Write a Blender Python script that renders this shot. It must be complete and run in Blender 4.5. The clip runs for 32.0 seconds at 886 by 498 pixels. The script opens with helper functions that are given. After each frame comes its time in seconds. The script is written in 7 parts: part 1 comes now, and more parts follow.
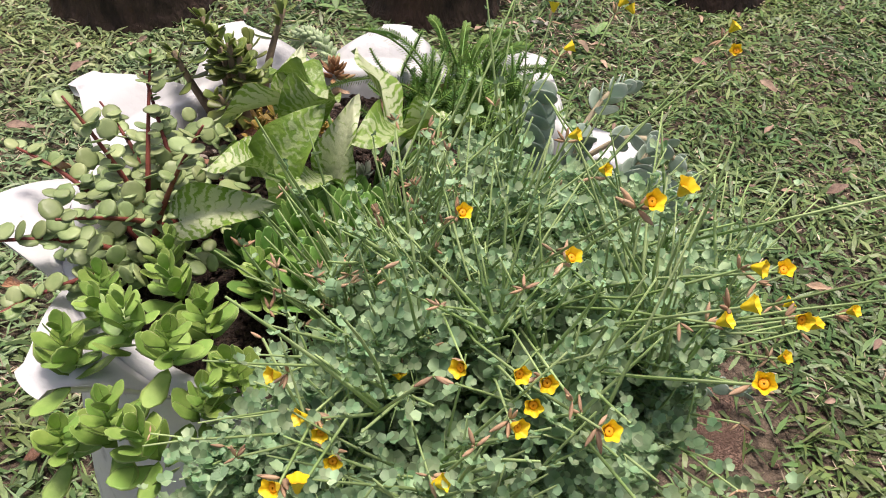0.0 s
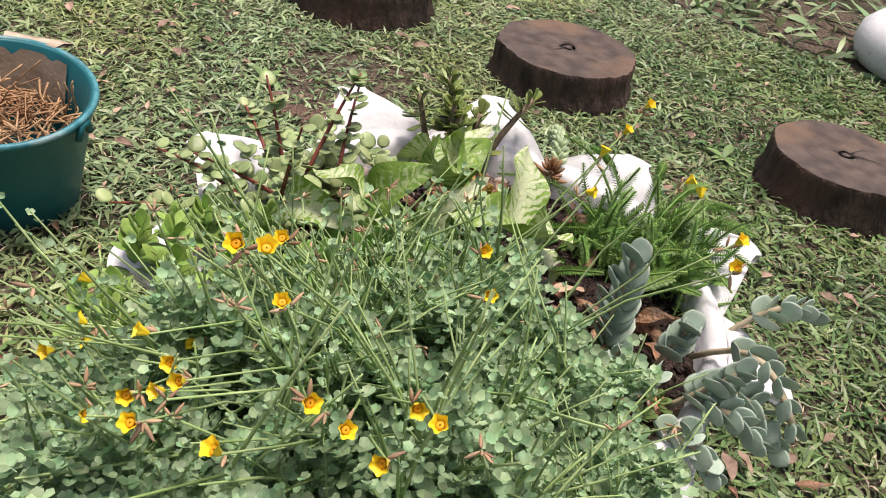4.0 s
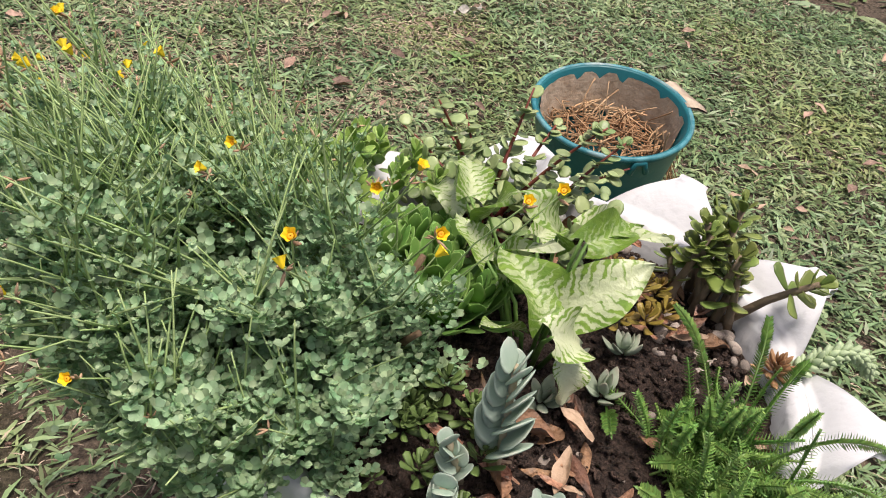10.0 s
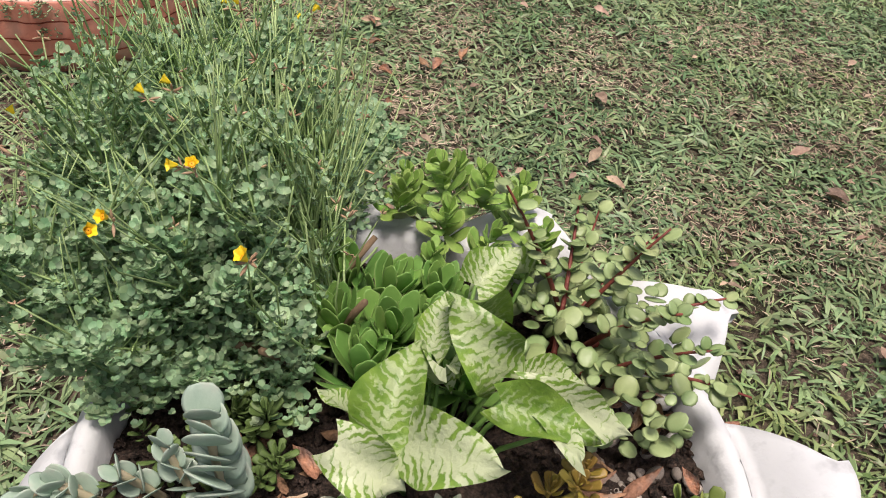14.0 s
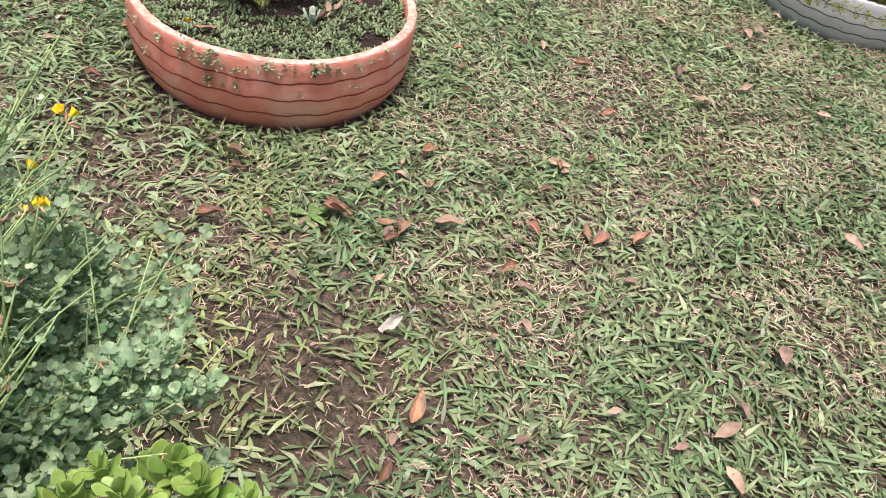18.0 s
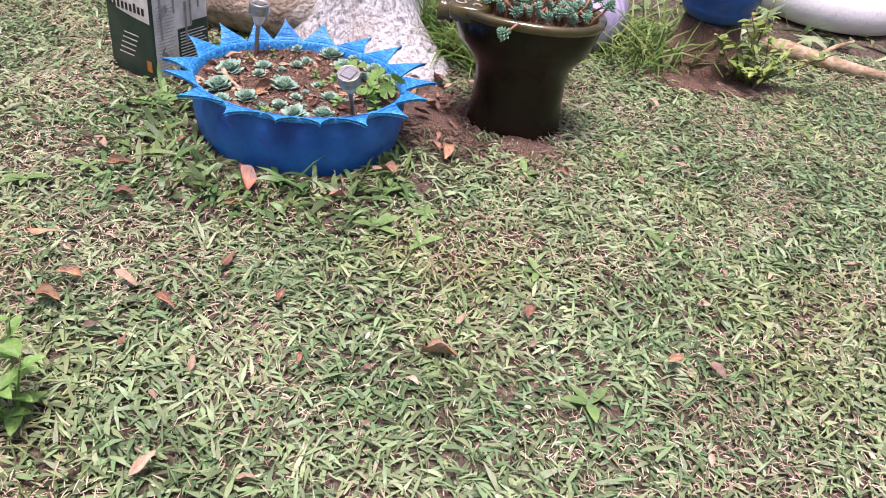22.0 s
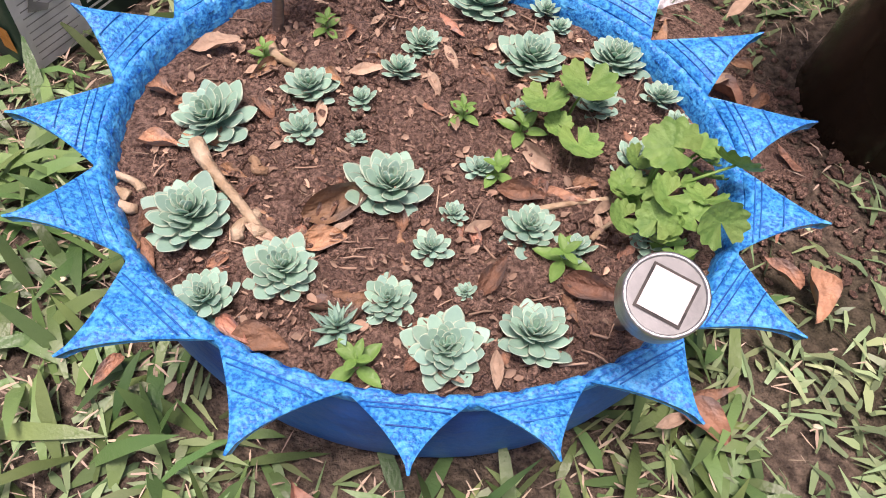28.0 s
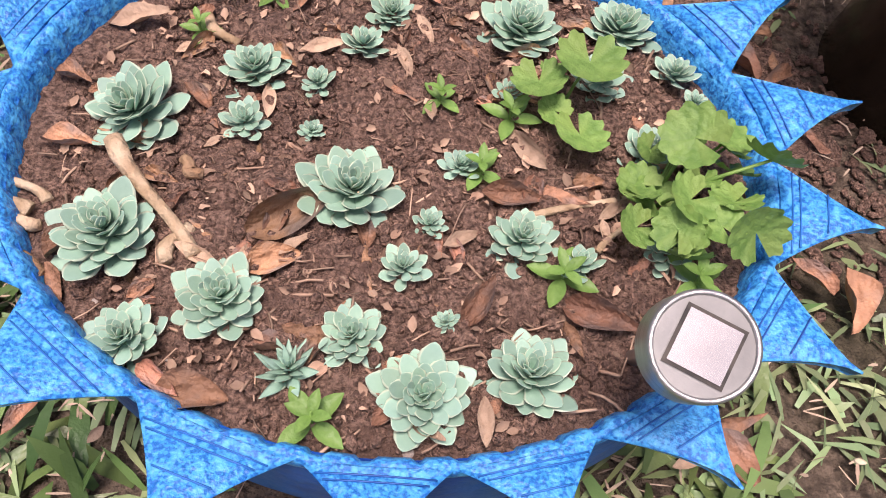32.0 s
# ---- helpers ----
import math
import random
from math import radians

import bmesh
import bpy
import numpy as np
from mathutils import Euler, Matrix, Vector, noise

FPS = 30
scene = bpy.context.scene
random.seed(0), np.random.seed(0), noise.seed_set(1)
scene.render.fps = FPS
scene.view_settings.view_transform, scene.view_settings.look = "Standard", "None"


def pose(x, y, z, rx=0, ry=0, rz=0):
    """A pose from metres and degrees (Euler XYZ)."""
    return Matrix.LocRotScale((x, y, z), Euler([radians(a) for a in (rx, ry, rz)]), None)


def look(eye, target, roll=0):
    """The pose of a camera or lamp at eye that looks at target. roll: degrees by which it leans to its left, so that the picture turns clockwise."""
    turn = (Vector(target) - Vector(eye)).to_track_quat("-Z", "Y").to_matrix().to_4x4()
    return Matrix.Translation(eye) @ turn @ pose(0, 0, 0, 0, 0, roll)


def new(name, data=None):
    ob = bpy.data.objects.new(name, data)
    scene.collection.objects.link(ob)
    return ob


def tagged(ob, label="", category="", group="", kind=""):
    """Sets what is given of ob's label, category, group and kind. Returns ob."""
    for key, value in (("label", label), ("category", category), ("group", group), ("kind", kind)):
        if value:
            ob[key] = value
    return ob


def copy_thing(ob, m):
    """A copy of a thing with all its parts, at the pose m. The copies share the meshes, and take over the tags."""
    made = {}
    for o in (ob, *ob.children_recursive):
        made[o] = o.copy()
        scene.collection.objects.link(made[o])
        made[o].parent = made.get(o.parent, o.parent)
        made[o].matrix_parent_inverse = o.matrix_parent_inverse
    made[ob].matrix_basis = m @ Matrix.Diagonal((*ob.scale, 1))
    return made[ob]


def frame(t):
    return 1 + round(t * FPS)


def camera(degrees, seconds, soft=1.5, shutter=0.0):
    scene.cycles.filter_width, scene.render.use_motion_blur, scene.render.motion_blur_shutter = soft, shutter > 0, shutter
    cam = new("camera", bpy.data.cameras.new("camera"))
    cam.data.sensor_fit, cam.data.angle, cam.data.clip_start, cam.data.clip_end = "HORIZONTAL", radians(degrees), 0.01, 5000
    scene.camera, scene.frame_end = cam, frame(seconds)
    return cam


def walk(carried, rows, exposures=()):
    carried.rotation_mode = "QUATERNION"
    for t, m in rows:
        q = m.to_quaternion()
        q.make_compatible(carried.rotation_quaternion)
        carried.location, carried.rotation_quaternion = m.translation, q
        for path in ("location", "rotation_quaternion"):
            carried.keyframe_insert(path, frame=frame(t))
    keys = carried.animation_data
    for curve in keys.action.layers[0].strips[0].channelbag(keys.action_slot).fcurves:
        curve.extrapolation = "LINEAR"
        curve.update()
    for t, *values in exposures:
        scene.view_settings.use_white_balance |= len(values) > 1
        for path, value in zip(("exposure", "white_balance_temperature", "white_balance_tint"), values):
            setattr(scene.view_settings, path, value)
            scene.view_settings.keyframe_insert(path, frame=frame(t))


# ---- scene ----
cam = camera(57.6, 32.0, 1.0)
PATH = [
    (0, (0.0324, -0.0427, 1.0125), (0.1543, 1.4688, -0.2915), 3.9),
    (0.5, (0.0882, -0.0633, 1.023), (0.1516, 1.4803, -0.2472), 5.02),
    (1, (0.1359, -0.0898, 1.0183), (0.0965, 1.4649, -0.2393), 6.05),
    (1.5, (0.1817, -0.1182, 1.0315), (-0.0012, 1.4586, -0.1852), 7.8),
    (2, (0.2197, -0.1393, 1.0348), (-0.1124, 1.4281, -0.1622), 6.55),
    (2.5, (0.2277, -0.1403, 1.0411), (-0.2077, 1.4085, -0.147), 6.38),
    (3, (0.2305, -0.0744, 1.0317), (-0.332, 1.46, -0.1212), 6.51),
    (3.5, (0.2554, -0.0222, 1.0276), (-0.4172, 1.4552, -0.1408), 9.25),
    (5.5, (0.522, 0.114, 1.054), (-0.743, 1.119, -0.125), 9.6),
    (6, (0.551, 0.13, 1.044), (-0.72, 1.113, -0.147), 9.4),
    (6.5, (0.537, 0.178, 1.025), (-0.759, 1.122, -0.171), 8.3),
    (7, (0.519, 0.252, 1.022), (-0.832, 1.106, -0.181), 9.8),
    (7.5, (0.532, 0.294, 1.023), (-0.895, 0.97, -0.204), 7.8),
    (8, (0.568, 0.363, 1.03), (-0.905, 0.89, -0.217), 8.8),
    (8.5, (0.605, 0.41, 1.031), (-0.927, 0.794, -0.196), 10.4),
    (9, (0.631, 0.442, 1.036), (-0.93, 0.687, -0.19), 9.8),
    (9.5, (0.609, 0.492, 1.036), (-0.986, 0.559, -0.169), 8.8),
    (10, (0.562, 0.557, 1.052), (-1.009, 0.353, -0.169), 10.5),
    (10.5, (0.525, 0.61, 1.06), (-1.005, 0.244, -0.175), 11.0),
    (11, (0.493, 0.713, 1.078), (-0.944, 0.136, -0.188), 11.6),
    (11.5, (0.47, 0.805, 1.085), (-0.89, 0.083, -0.192), 12.7),
    (12, (0.459, 0.848, 1.083), (-0.857, 0.052, -0.196), 13.2),
    (12.5, (0.429, 0.878, 1.086), (-0.802, -0.029, -0.203), 9.2),
    (13, (0.32, 0.868, 1.081), (-0.753, -0.222, -0.208), 9.8),
    (13.5, (0.246, 0.876, 1.094), (-0.648, -0.321, -0.235), 9.8),
    (15.5, (0.04, 0.885, 1.065), (-0.351, -0.563, -0.259), 12.2),
    (16, (0.005, 0.821, 1.073), (-0.363, -0.641, -0.241), 12.7),
    (16.5, (-0.06, 0.795, 1.091), (-0.368, -0.684, -0.22), 12.5),
    (17, (-0.177, 0.777, 1.1), (-0.341, -0.734, -0.201), 13.8),
    (17.5, (-0.23, 0.735, 1.098), (-0.308, -0.773, -0.214), 13.4),
    (18, (-0.261, 0.58, 1.088), (-0.327, -0.932, -0.22), 13.3),
    (18.5, (-0.284, 0.4, 1.093), (-0.306, -1.153, -0.167), 11.9),
    (19, (-0.325, 0.229, 1.084), (-0.328, -1.346, -0.147), 10.8),
    (19.5, (-0.387, 0.018, 1.101), (-0.388, -1.593, -0.084), 10.2),
    (20, (-0.426, -0.161, 1.095), (-0.447, -1.774, -0.086), 10.5),
    (20.5, (-0.39, -0.413, 1.1), (-0.432, -2.047, -0.052), 9.2),
    (21, (-0.366, -0.619, 1.09), (-0.363, -2.255, -0.06), 9.0),
    (21.5, (-0.349, -0.88, 1.093), (-0.253, -2.515, -0.055), 8.4),
    (22, (-0.257, -1.09, 1.073), (-0.042, -2.722, -0.063), 7.6),
    (22.5, (-0.136, -1.276, 1.071), (0.089, -2.901, -0.073), 5.6),
    (23, (-0.078, -1.47, 1.061), (0.149, -3.066, -0.123), 5.7),
    (23.5, (-0.051, -1.68, 1.077), (0.31, -3.247, -0.113), 4.3),
    (24, (0.025, -1.874, 1.065), (0.412, -3.422, -0.14), 3.7),
    (24.5, (0.128, -2.023, 1.054), (0.474, -3.557, -0.18), 1.0),
    (26.5, (0.363, -2.455, 0.927), (0.604, -3.734, -0.591), 2.7),
    (27, (0.401, -2.494, 0.872), (0.534, -3.689, -0.726), 3.8),
    (27.5, (0.396, -2.538, 0.801), (0.516, -3.659, -0.85), 4.5),
    (28, (0.378, -2.569, 0.73), (0.483, -3.663, -0.942), 6.6),
    (28.5, (0.393, -2.578, 0.68), (0.478, -3.64, -1.013), 8.3),
    (29, (0.413, -2.593, 0.657), (0.492, -3.604, -1.067), 9.0),
    (29.5, (0.423, -2.605, 0.647), (0.516, -3.615, -1.078), 8.0),
    (30, (0.431, -2.613, 0.645), (0.515, -3.618, -1.082), 8.6),
    (30.5, (0.425, -2.63, 0.645), (0.512, -3.617, -1.092), 8.6),
    (31, (0.381, -2.638, 0.638), (0.466, -3.629, -1.096), 7.3),
    (31.5, (0.355, -2.647, 0.625), (0.47, -3.675, -1.086), 4.7),
    (32, (0.385, -2.67, 0.649), (0.435, -3.692, -1.069), 7.9),
]
EXPO = [(0.0, 0.28, 6900, 17), (7.0, 0.28, 6850, 16), (11.0, 0.15, 6800, 15), (14.0, 0.02, 6800, 14), (16.5, 0.24, 6700, 18), (18.0, 0.42, 6600, 20), (19.5, 0.6, 6480, 25), (22.0, 0.63, 6400, 31), (25.0, 0.56, 6500, 29), (28.0, 0.43, 6850, 30), (32.0, 0.43, 6850, 30)]
walk(cam, [(t, look(eye, target, roll)) for t, eye, target, roll in PATH], EXPO)

# ---- daylight: bright overcast, a wide weak sun ----
SUN_EL, SUN_AZ = 82.0, 25.0
world = bpy.data.worlds.new("overcast_sky")
scene.world = world
world.use_nodes = True
wn = world.node_tree
sky = wn.nodes.new("ShaderNodeTexSky")
sky.sky_type = "NISHITA"
sky.sun_disc = False
sky.sun_elevation, sky.sun_rotation = radians(SUN_EL), radians(SUN_AZ)
sky.air_density, sky.dust_density, sky.ozone_density = 1.0, 6.0, 0.6
bgn = wn.nodes["Background"]
wn.links.new(sky.outputs[0], bgn.inputs[0])
bgn.inputs[1].default_value = 0.102
sun = new("sun", bpy.data.lights.new("sun", "SUN"))
sun.data.energy, sun.data.angle, sun.data.color = 2.9, radians(18), (1.0, 0.96, 0.9)
_e, _a = radians(SUN_EL), radians(SUN_AZ)
sun.matrix_world = look(Vector((math.sin(_a) * math.cos(_e), math.cos(_a) * math.cos(_e), math.sin(_e))) * 8, (0, 0, 0))


# ---- materials ----
def mat(name, c1, c2, scale=20.0, rough=0.6, bump=0.2, bscale=90.0, rnd=0.0, isl=0.0, metal=0.0, spec=0.4, dist=0.01, c3=None, s3=4.0, lo=0.35, hi=0.65, coat=0.0, stretch=None, hue=0.0, trans=0.0, edge=None):
    """Two colours by noise, a third in larger patches, grain as bump, and a change of value per object (rnd) or per island (isl)."""
    m = bpy.data.materials.new(name)
    m.use_nodes = True
    nt = m.node_tree
    b = nt.nodes["Principled BSDF"]
    L = nt.links.new
    tc = nt.nodes.new("ShaderNodeTexCoord")
    src = tc.outputs["Object"]
    if stretch:
        mp = nt.nodes.new("ShaderNodeMapping")
        mp.inputs["Scale"].default_value = stretch
        L(src, mp.inputs["Vector"])
        src = mp.outputs["Vector"]

    def noise_at(s, detail=5.0):
        n = nt.nodes.new("ShaderNodeTexNoise")
        n.inputs["Scale"].default_value = s
        n.inputs["Detail"].default_value = detail
        L(src, n.inputs["Vector"])
        return n.outputs["Fac"]

    def ramp(fac, a, z, p=lo, q=hi):
        r = nt.nodes.new("ShaderNodeValToRGB")
        r.color_ramp.elements[0].position, r.color_ramp.elements[1].position = p, q
        r.color_ramp.elements[0].color, r.color_ramp.elements[1].color = (*a, 1), (*z, 1)
        L(fac, r.inputs[0])
        return r.outputs[0]

    def blend(fac, a, z, mode="MIX"):
        x = nt.nodes.new("ShaderNodeMix")
        x.data_type, x.blend_type = "RGBA", mode
        if isinstance(fac, float):
            x.inputs[0].default_value = fac
        else:
            L(fac, x.inputs[0])
        L(a, x.inputs[6])
        if isinstance(z, tuple):
            x.inputs[7].default_value = (*z, 1)
        else:
            L(z, x.inputs[7])
        return x.outputs[2]

    col = ramp(noise_at(scale), c1, c2)
    if c3:
        col = blend(ramp(noise_at(s3, 3.0), (0, 0, 0), (1, 1, 1), 0.5, 0.68), col, c3)
    if rnd or isl or hue:
        hs = nt.nodes.new("ShaderNodeHueSaturation")
        if isl:
            g = nt.nodes.new("ShaderNodeNewGeometry").outputs["Random Per Island"]
        else:
            g = nt.nodes.new("ShaderNodeObjectInfo").outputs["Random"]
        amount = isl or rnd
        mr = nt.nodes.new("ShaderNodeMapRange")
        mr.inputs["To Min"].default_value, mr.inputs["To Max"].default_value = 1 - amount, 1 + amount
        L(g, mr.inputs["Value"])
        L(mr.outputs[0], hs.inputs["Value"])
        if hue:
            mh = nt.nodes.new("ShaderNodeMapRange")
            mh.inputs["To Min"].default_value, mh.inputs["To Max"].default_value = 0.5 - hue, 0.5 + hue
            sn = nt.nodes.new("ShaderNodeMath")
            sn.operation = "FRACT"
            ml = nt.nodes.new("ShaderNodeMath")
            ml.operation = "MULTIPLY"
            ml.inputs[1].default_value = 37.7
            L(g, ml.inputs[0])
            L(ml.outputs[0], sn.inputs[0])
            L(sn.outputs[0], mh.inputs["Value"])
            L(mh.outputs[0], hs.inputs["Hue"])
        L(col, hs.inputs["Color"])
        col = hs.outputs[0]
    if edge:
        col = blend(ramp(nt.nodes.new("ShaderNodeNewGeometry").outputs["Pointiness"], (0, 0, 0), (1, 1, 1), 0.53, 0.62), col, edge)
    L(col, b.inputs["Base Color"])
    b.inputs["Roughness"].default_value = rough
    b.inputs["Metallic"].default_value = metal
    b.inputs["Specular IOR Level"].default_value = spec
    b.inputs["Coat Weight"].default_value = coat
    if bump:
        bp = nt.nodes.new("ShaderNodeBump")
        bp.inputs["Strength"].default_value, bp.inputs["Distance"].default_value = bump, dist
        L(noise_at(bscale, 6.0), bp.inputs["Height"])
        L(bp.outputs[0], b.inputs["Normal"])
    if trans:
        tr = nt.nodes.new("ShaderNodeBsdfTranslucent")
        L(col, tr.inputs["Color"])
        mx = nt.nodes.new("ShaderNodeMixShader")
        mx.inputs[0].default_value = trans
        L(b.outputs[0], mx.inputs[1])
        L(tr.outputs[0], mx.inputs[2])
        L(mx.outputs[0], nt.nodes["Material Output"].inputs[0])
    m["col"] = 1
    return m


SOIL = mat("garden_soil", (0.15, 0.087, 0.063), (0.58, 0.37, 0.275), 240, 0.95, 1.0, 330, dist=0.03, c3=(0.26, 0.155, 0.115), s3=14)
DARKSOIL = mat("dark_leafy_soil", (0.035, 0.024, 0.019), (0.17, 0.11, 0.085), 200, 0.95, 1.0, 300, dist=0.03, c3=(0.07, 0.045, 0.035), s3=16)
GROUND = mat("lawn_floor", (0.075, 0.055, 0.04), (0.29, 0.22, 0.16), 70, 0.95, 1.0, 160, dist=0.03, c3=(0.075, 0.07, 0.036), s3=2.2)
GRASS = mat("grass_blades", (0.15, 0.24, 0.105), (0.275, 0.365, 0.185), 3.5, 0.36, 0.15, 200, isl=0.48, hue=0.03, trans=0.14, c3=(0.25, 0.31, 0.12), s3=1.3)
LUSH = mat("lush_grass_blades", (0.085, 0.155, 0.05), (0.19, 0.275, 0.105), 3.5, 0.36, 0.15, 200, isl=0.48, hue=0.03, trans=0.14, c3=(0.16, 0.23, 0.07), s3=1.3)
STRAW = mat("dry_thatch", (0.35, 0.262, 0.185), (0.58, 0.465, 0.345), 5, 0.8, 0.2, 200, isl=0.35, hue=0.015)
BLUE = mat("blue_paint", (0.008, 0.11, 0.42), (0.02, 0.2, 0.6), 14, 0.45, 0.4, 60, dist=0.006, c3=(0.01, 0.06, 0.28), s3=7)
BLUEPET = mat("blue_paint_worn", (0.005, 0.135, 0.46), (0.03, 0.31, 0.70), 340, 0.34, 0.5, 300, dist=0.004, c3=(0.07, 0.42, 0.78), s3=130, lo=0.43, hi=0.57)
WHITE = mat("white_paint", (0.40, 0.41, 0.43), (0.67, 0.68, 0.70), 42, 0.5, 0.3, 60, dist=0.006, c3=(0.62, 0.63, 0.65), s3=9, lo=0.24, hi=0.4)
CRACK = mat("dark_groove", (0.03, 0.03, 0.03), (0.09, 0.08, 0.07), 50, 0.8, 0.2)
ORANGE = mat("salmon_paint", (0.80, 0.27, 0.195), (0.90, 0.365, 0.275), 16, 0.55, 0.3, 70, dist=0.006, c3=(0.80, 0.42, 0.33), s3=8)


# ---- mesh helpers ----
class Shape:
    """Vertices and faces gathered for one mesh."""

    def __init__(self):
        self.v, self.f, self.n = [], [], 0

    def add(self, verts, faces, m=None):
        verts = np.asarray(verts, float)
        if m is not None:
            a = np.array(m)
            verts = verts @ a[:3, :3].T + a[:3, 3]
        self.v.append(verts)
        self.f.extend(tuple(i + self.n for i in f) for f in faces)
        self.n += len(verts)
        return self

    def mesh(self, name, material, smooth=True):
        me = bpy.data.meshes.new(name)
        me.from_pydata(np.concatenate(self.v).tolist(), [], self.f)
        me.materials.append(material)
        if smooth:
            me.polygons.foreach_set("use_smooth", [True] * len(me.polygons))
        me.update()
        return me


def part(name, shape, material=None, parent=None, label="", m=None, smooth=True):
    """Links a shape, or mesh data that is shared, as one mesh object under a thing or a part."""
    data = shape.mesh(name, material, smooth) if isinstance(shape, Shape) else shape
    ob = new(name, data)
    if parent is not None:
        ob.parent = parent
    if m is not None:
        ob.matrix_basis = m
    if label:
        ob["label"] = label
    return ob


def thing(name, m, label, category, group="", kind=""):
    ob = new(name)
    ob.empty_display_size = 0.05
    ob.matrix_basis = m
    return tagged(ob, label, category, group, kind)


def along(p, d, up=(0, 0, 1), roll=0.0, s=1.0):
    """A pose at p whose y axis points along d, its z as near up as can be."""
    y = Vector(d).normalized()
    x = y.cross(Vector(up))
    if x.length < 1e-4:
        x = y.cross(Vector((1, 0, 0.01)))
    x.normalize()
    z = x.cross(y)
    r = Matrix((x, y, z)).transposed().to_4x4()
    return Matrix.Translation(p) @ r @ Matrix.Rotation(roll, 4, "Y") @ Matrix.Scale(s, 4)


def grid_faces(n, k, closed=False):
    out = []
    for i in range(n - 1):
        for j in range(k if closed else k - 1):
            a, b = i * k + j, i * k + (j + 1) % k
            out.append((a, b, b + k, a + k))
    return out


def lathe(profile, k=48, a0=0.0, a1=2 * math.pi, wob=None):
    """Turns a profile of (radius, height) round z. wob(angle, i) gives a factor for the radius."""
    full = abs(a1 - a0 - 2 * math.pi) < 1e-6
    cols = k if full else k + 1
    ang = [a0 + (a1 - a0) * j / k for j in range(cols)]
    v = []
    for i, (r, z) in enumerate(profile):
        for a in ang:
            q = r * (wob(a, i) if wob else 1)
            v.append((q * math.cos(a), q * math.sin(a), z))
    return np.array(v), grid_faces(len(profile), cols, full)


def tube(points, radii, k=6, cap=True):
    """A round bar along points."""
    pts = [Vector(p) for p in points]
    v, n = [], len(pts)
    ref = Vector((0.31, 0.17, 0.93))
    for i, p in enumerate(pts):
        d = (pts[min(i + 1, n - 1)] - pts[max(i - 1, 0)]).normalized()
        x = d.cross(ref)
        if x.length < 0.05:
            x = d.cross(Vector((1, 0, 0)))
        x.normalize()
        y = d.cross(x)
        r = radii[i] if hasattr(radii, "__len__") else radii
        for j in range(k):
            a = 2 * math.pi * j / k
            v.append(p + x * (r * math.cos(a)) + y * (r * math.sin(a)))
    f = grid_faces(n, k, True)
    if cap:
        f += [tuple(range(k))[::-1], tuple(range((n - 1) * k, n * k))]
    return np.array([tuple(q) for q in v]), f


def bent(p, d, length, n=6, sag=0.3, rng=random, wobble=0.15):
    """Points of a stem from p along d that bends towards the ground."""
    pts, q, w = [Vector(p)], Vector(p), Vector(d).normalized()
    for i in range(n):
        w = (w + Vector((rng.gauss(0, wobble), rng.gauss(0, wobble), -sag / n + rng.gauss(0, wobble * 0.4))) * 0.6).normalized()
        q = q + w * (length / n)
        pts.append(q.copy())
    return pts


def flat_leaf(length, width, prof, n=5, cup=0.15, curl=-0.2, half=1, wave=0.0):
    """A thin leaf along +y with its face up: rows along it, and 2*half+1 points across. prof(s): half width over its greatest."""
    v = []
    for i in range(n + 1):
        s = i / n
        w = prof(s) * width / 2
        for j in range(-half, half + 1):
            u = j / half
            v.append((u * w, s * length, (cup * u * u * w + curl * s * s * length + wave * length * math.sin(9 * s + 2 * u) * abs(u))))
    return np.array(v), grid_faces(n + 1, 2 * half + 1)


def fat_leaf(length, width, thick, prof, n=5, k=6, curl=0.2, flat=0.5):
    """A thick leaf along +y: rings that close at both ends. flat: how flat its upper side is."""
    v = [(0, 0, 0)]
    for i in range(1, n + 1):
        s = i / (n + 0.35)
        w, t = prof(s) * width / 2, max(0.25, prof(s)) * thick / 2
        for j in range(k):
            a = 2 * math.pi * j / k
            z = math.sin(a) * t
            v.append((math.cos(a) * w, s * length, (z * flat if z > 0 else z) + curl * s * s * length))
    v.append((0, length, curl * length))
    f = [(0, 1 + (j + 1) % k, 1 + j) for j in range(k)]
    f += [tuple(q + 1 for q in g) for g in grid_faces(n, k, True)]
    e = len(v) - 1
    f += [(1 + (n - 1) * k + j, 1 + (n - 1) * k + (j + 1) % k, e) for j in range(k)]
    return np.array(v), f


OVAL = lambda s: max(0.06, math.sin(math.pi * min(1, s * 0.97 + 0.02)) ** 0.75)
SPOON = lambda s: max(0.1, (0.25 + 0.75 * s) * (1 - max(0, (s - 0.72) / 0.28) ** 2.2) ** 0.5) if s < 1 else 0.05
LANCE = lambda s: max(0.02, math.sin(math.pi * s ** 0.6) ** 0.9) if s > 0 else 0.25
HEART = lambda s: max(0.02, (1 - s) ** 0.75 * min(1, 0.62 + 2.4 * s) * 1.15)
ROUND = lambda s: max(0.12, math.sqrt(max(0, 1 - (2 * s - 1) ** 2)))


def many(tmpl, poses):
    """A shape of one template laid down at many poses (numpy n x 4 x 4)."""
    v, f = tmpl
    a = np.asarray(poses)
    allv = np.einsum("nij,vj->nvi", a[:, :3, :3], v) + a[:, None, :3, 3]
    s = Shape()
    s.v = [allv.reshape(-1, 3)]
    k = len(v)
    s.f = [tuple(i + b * k for i in g) for b in range(len(a)) for g in f]
    s.n = len(a) * k
    return s


def merge(*shapes):
    s = Shape()
    for o in shapes:
        for v in o.v:
            s.v.append(v)
        s.f.extend(tuple(i + s.n for i in g) for g in o.f)
        s.n += o.n
    return s


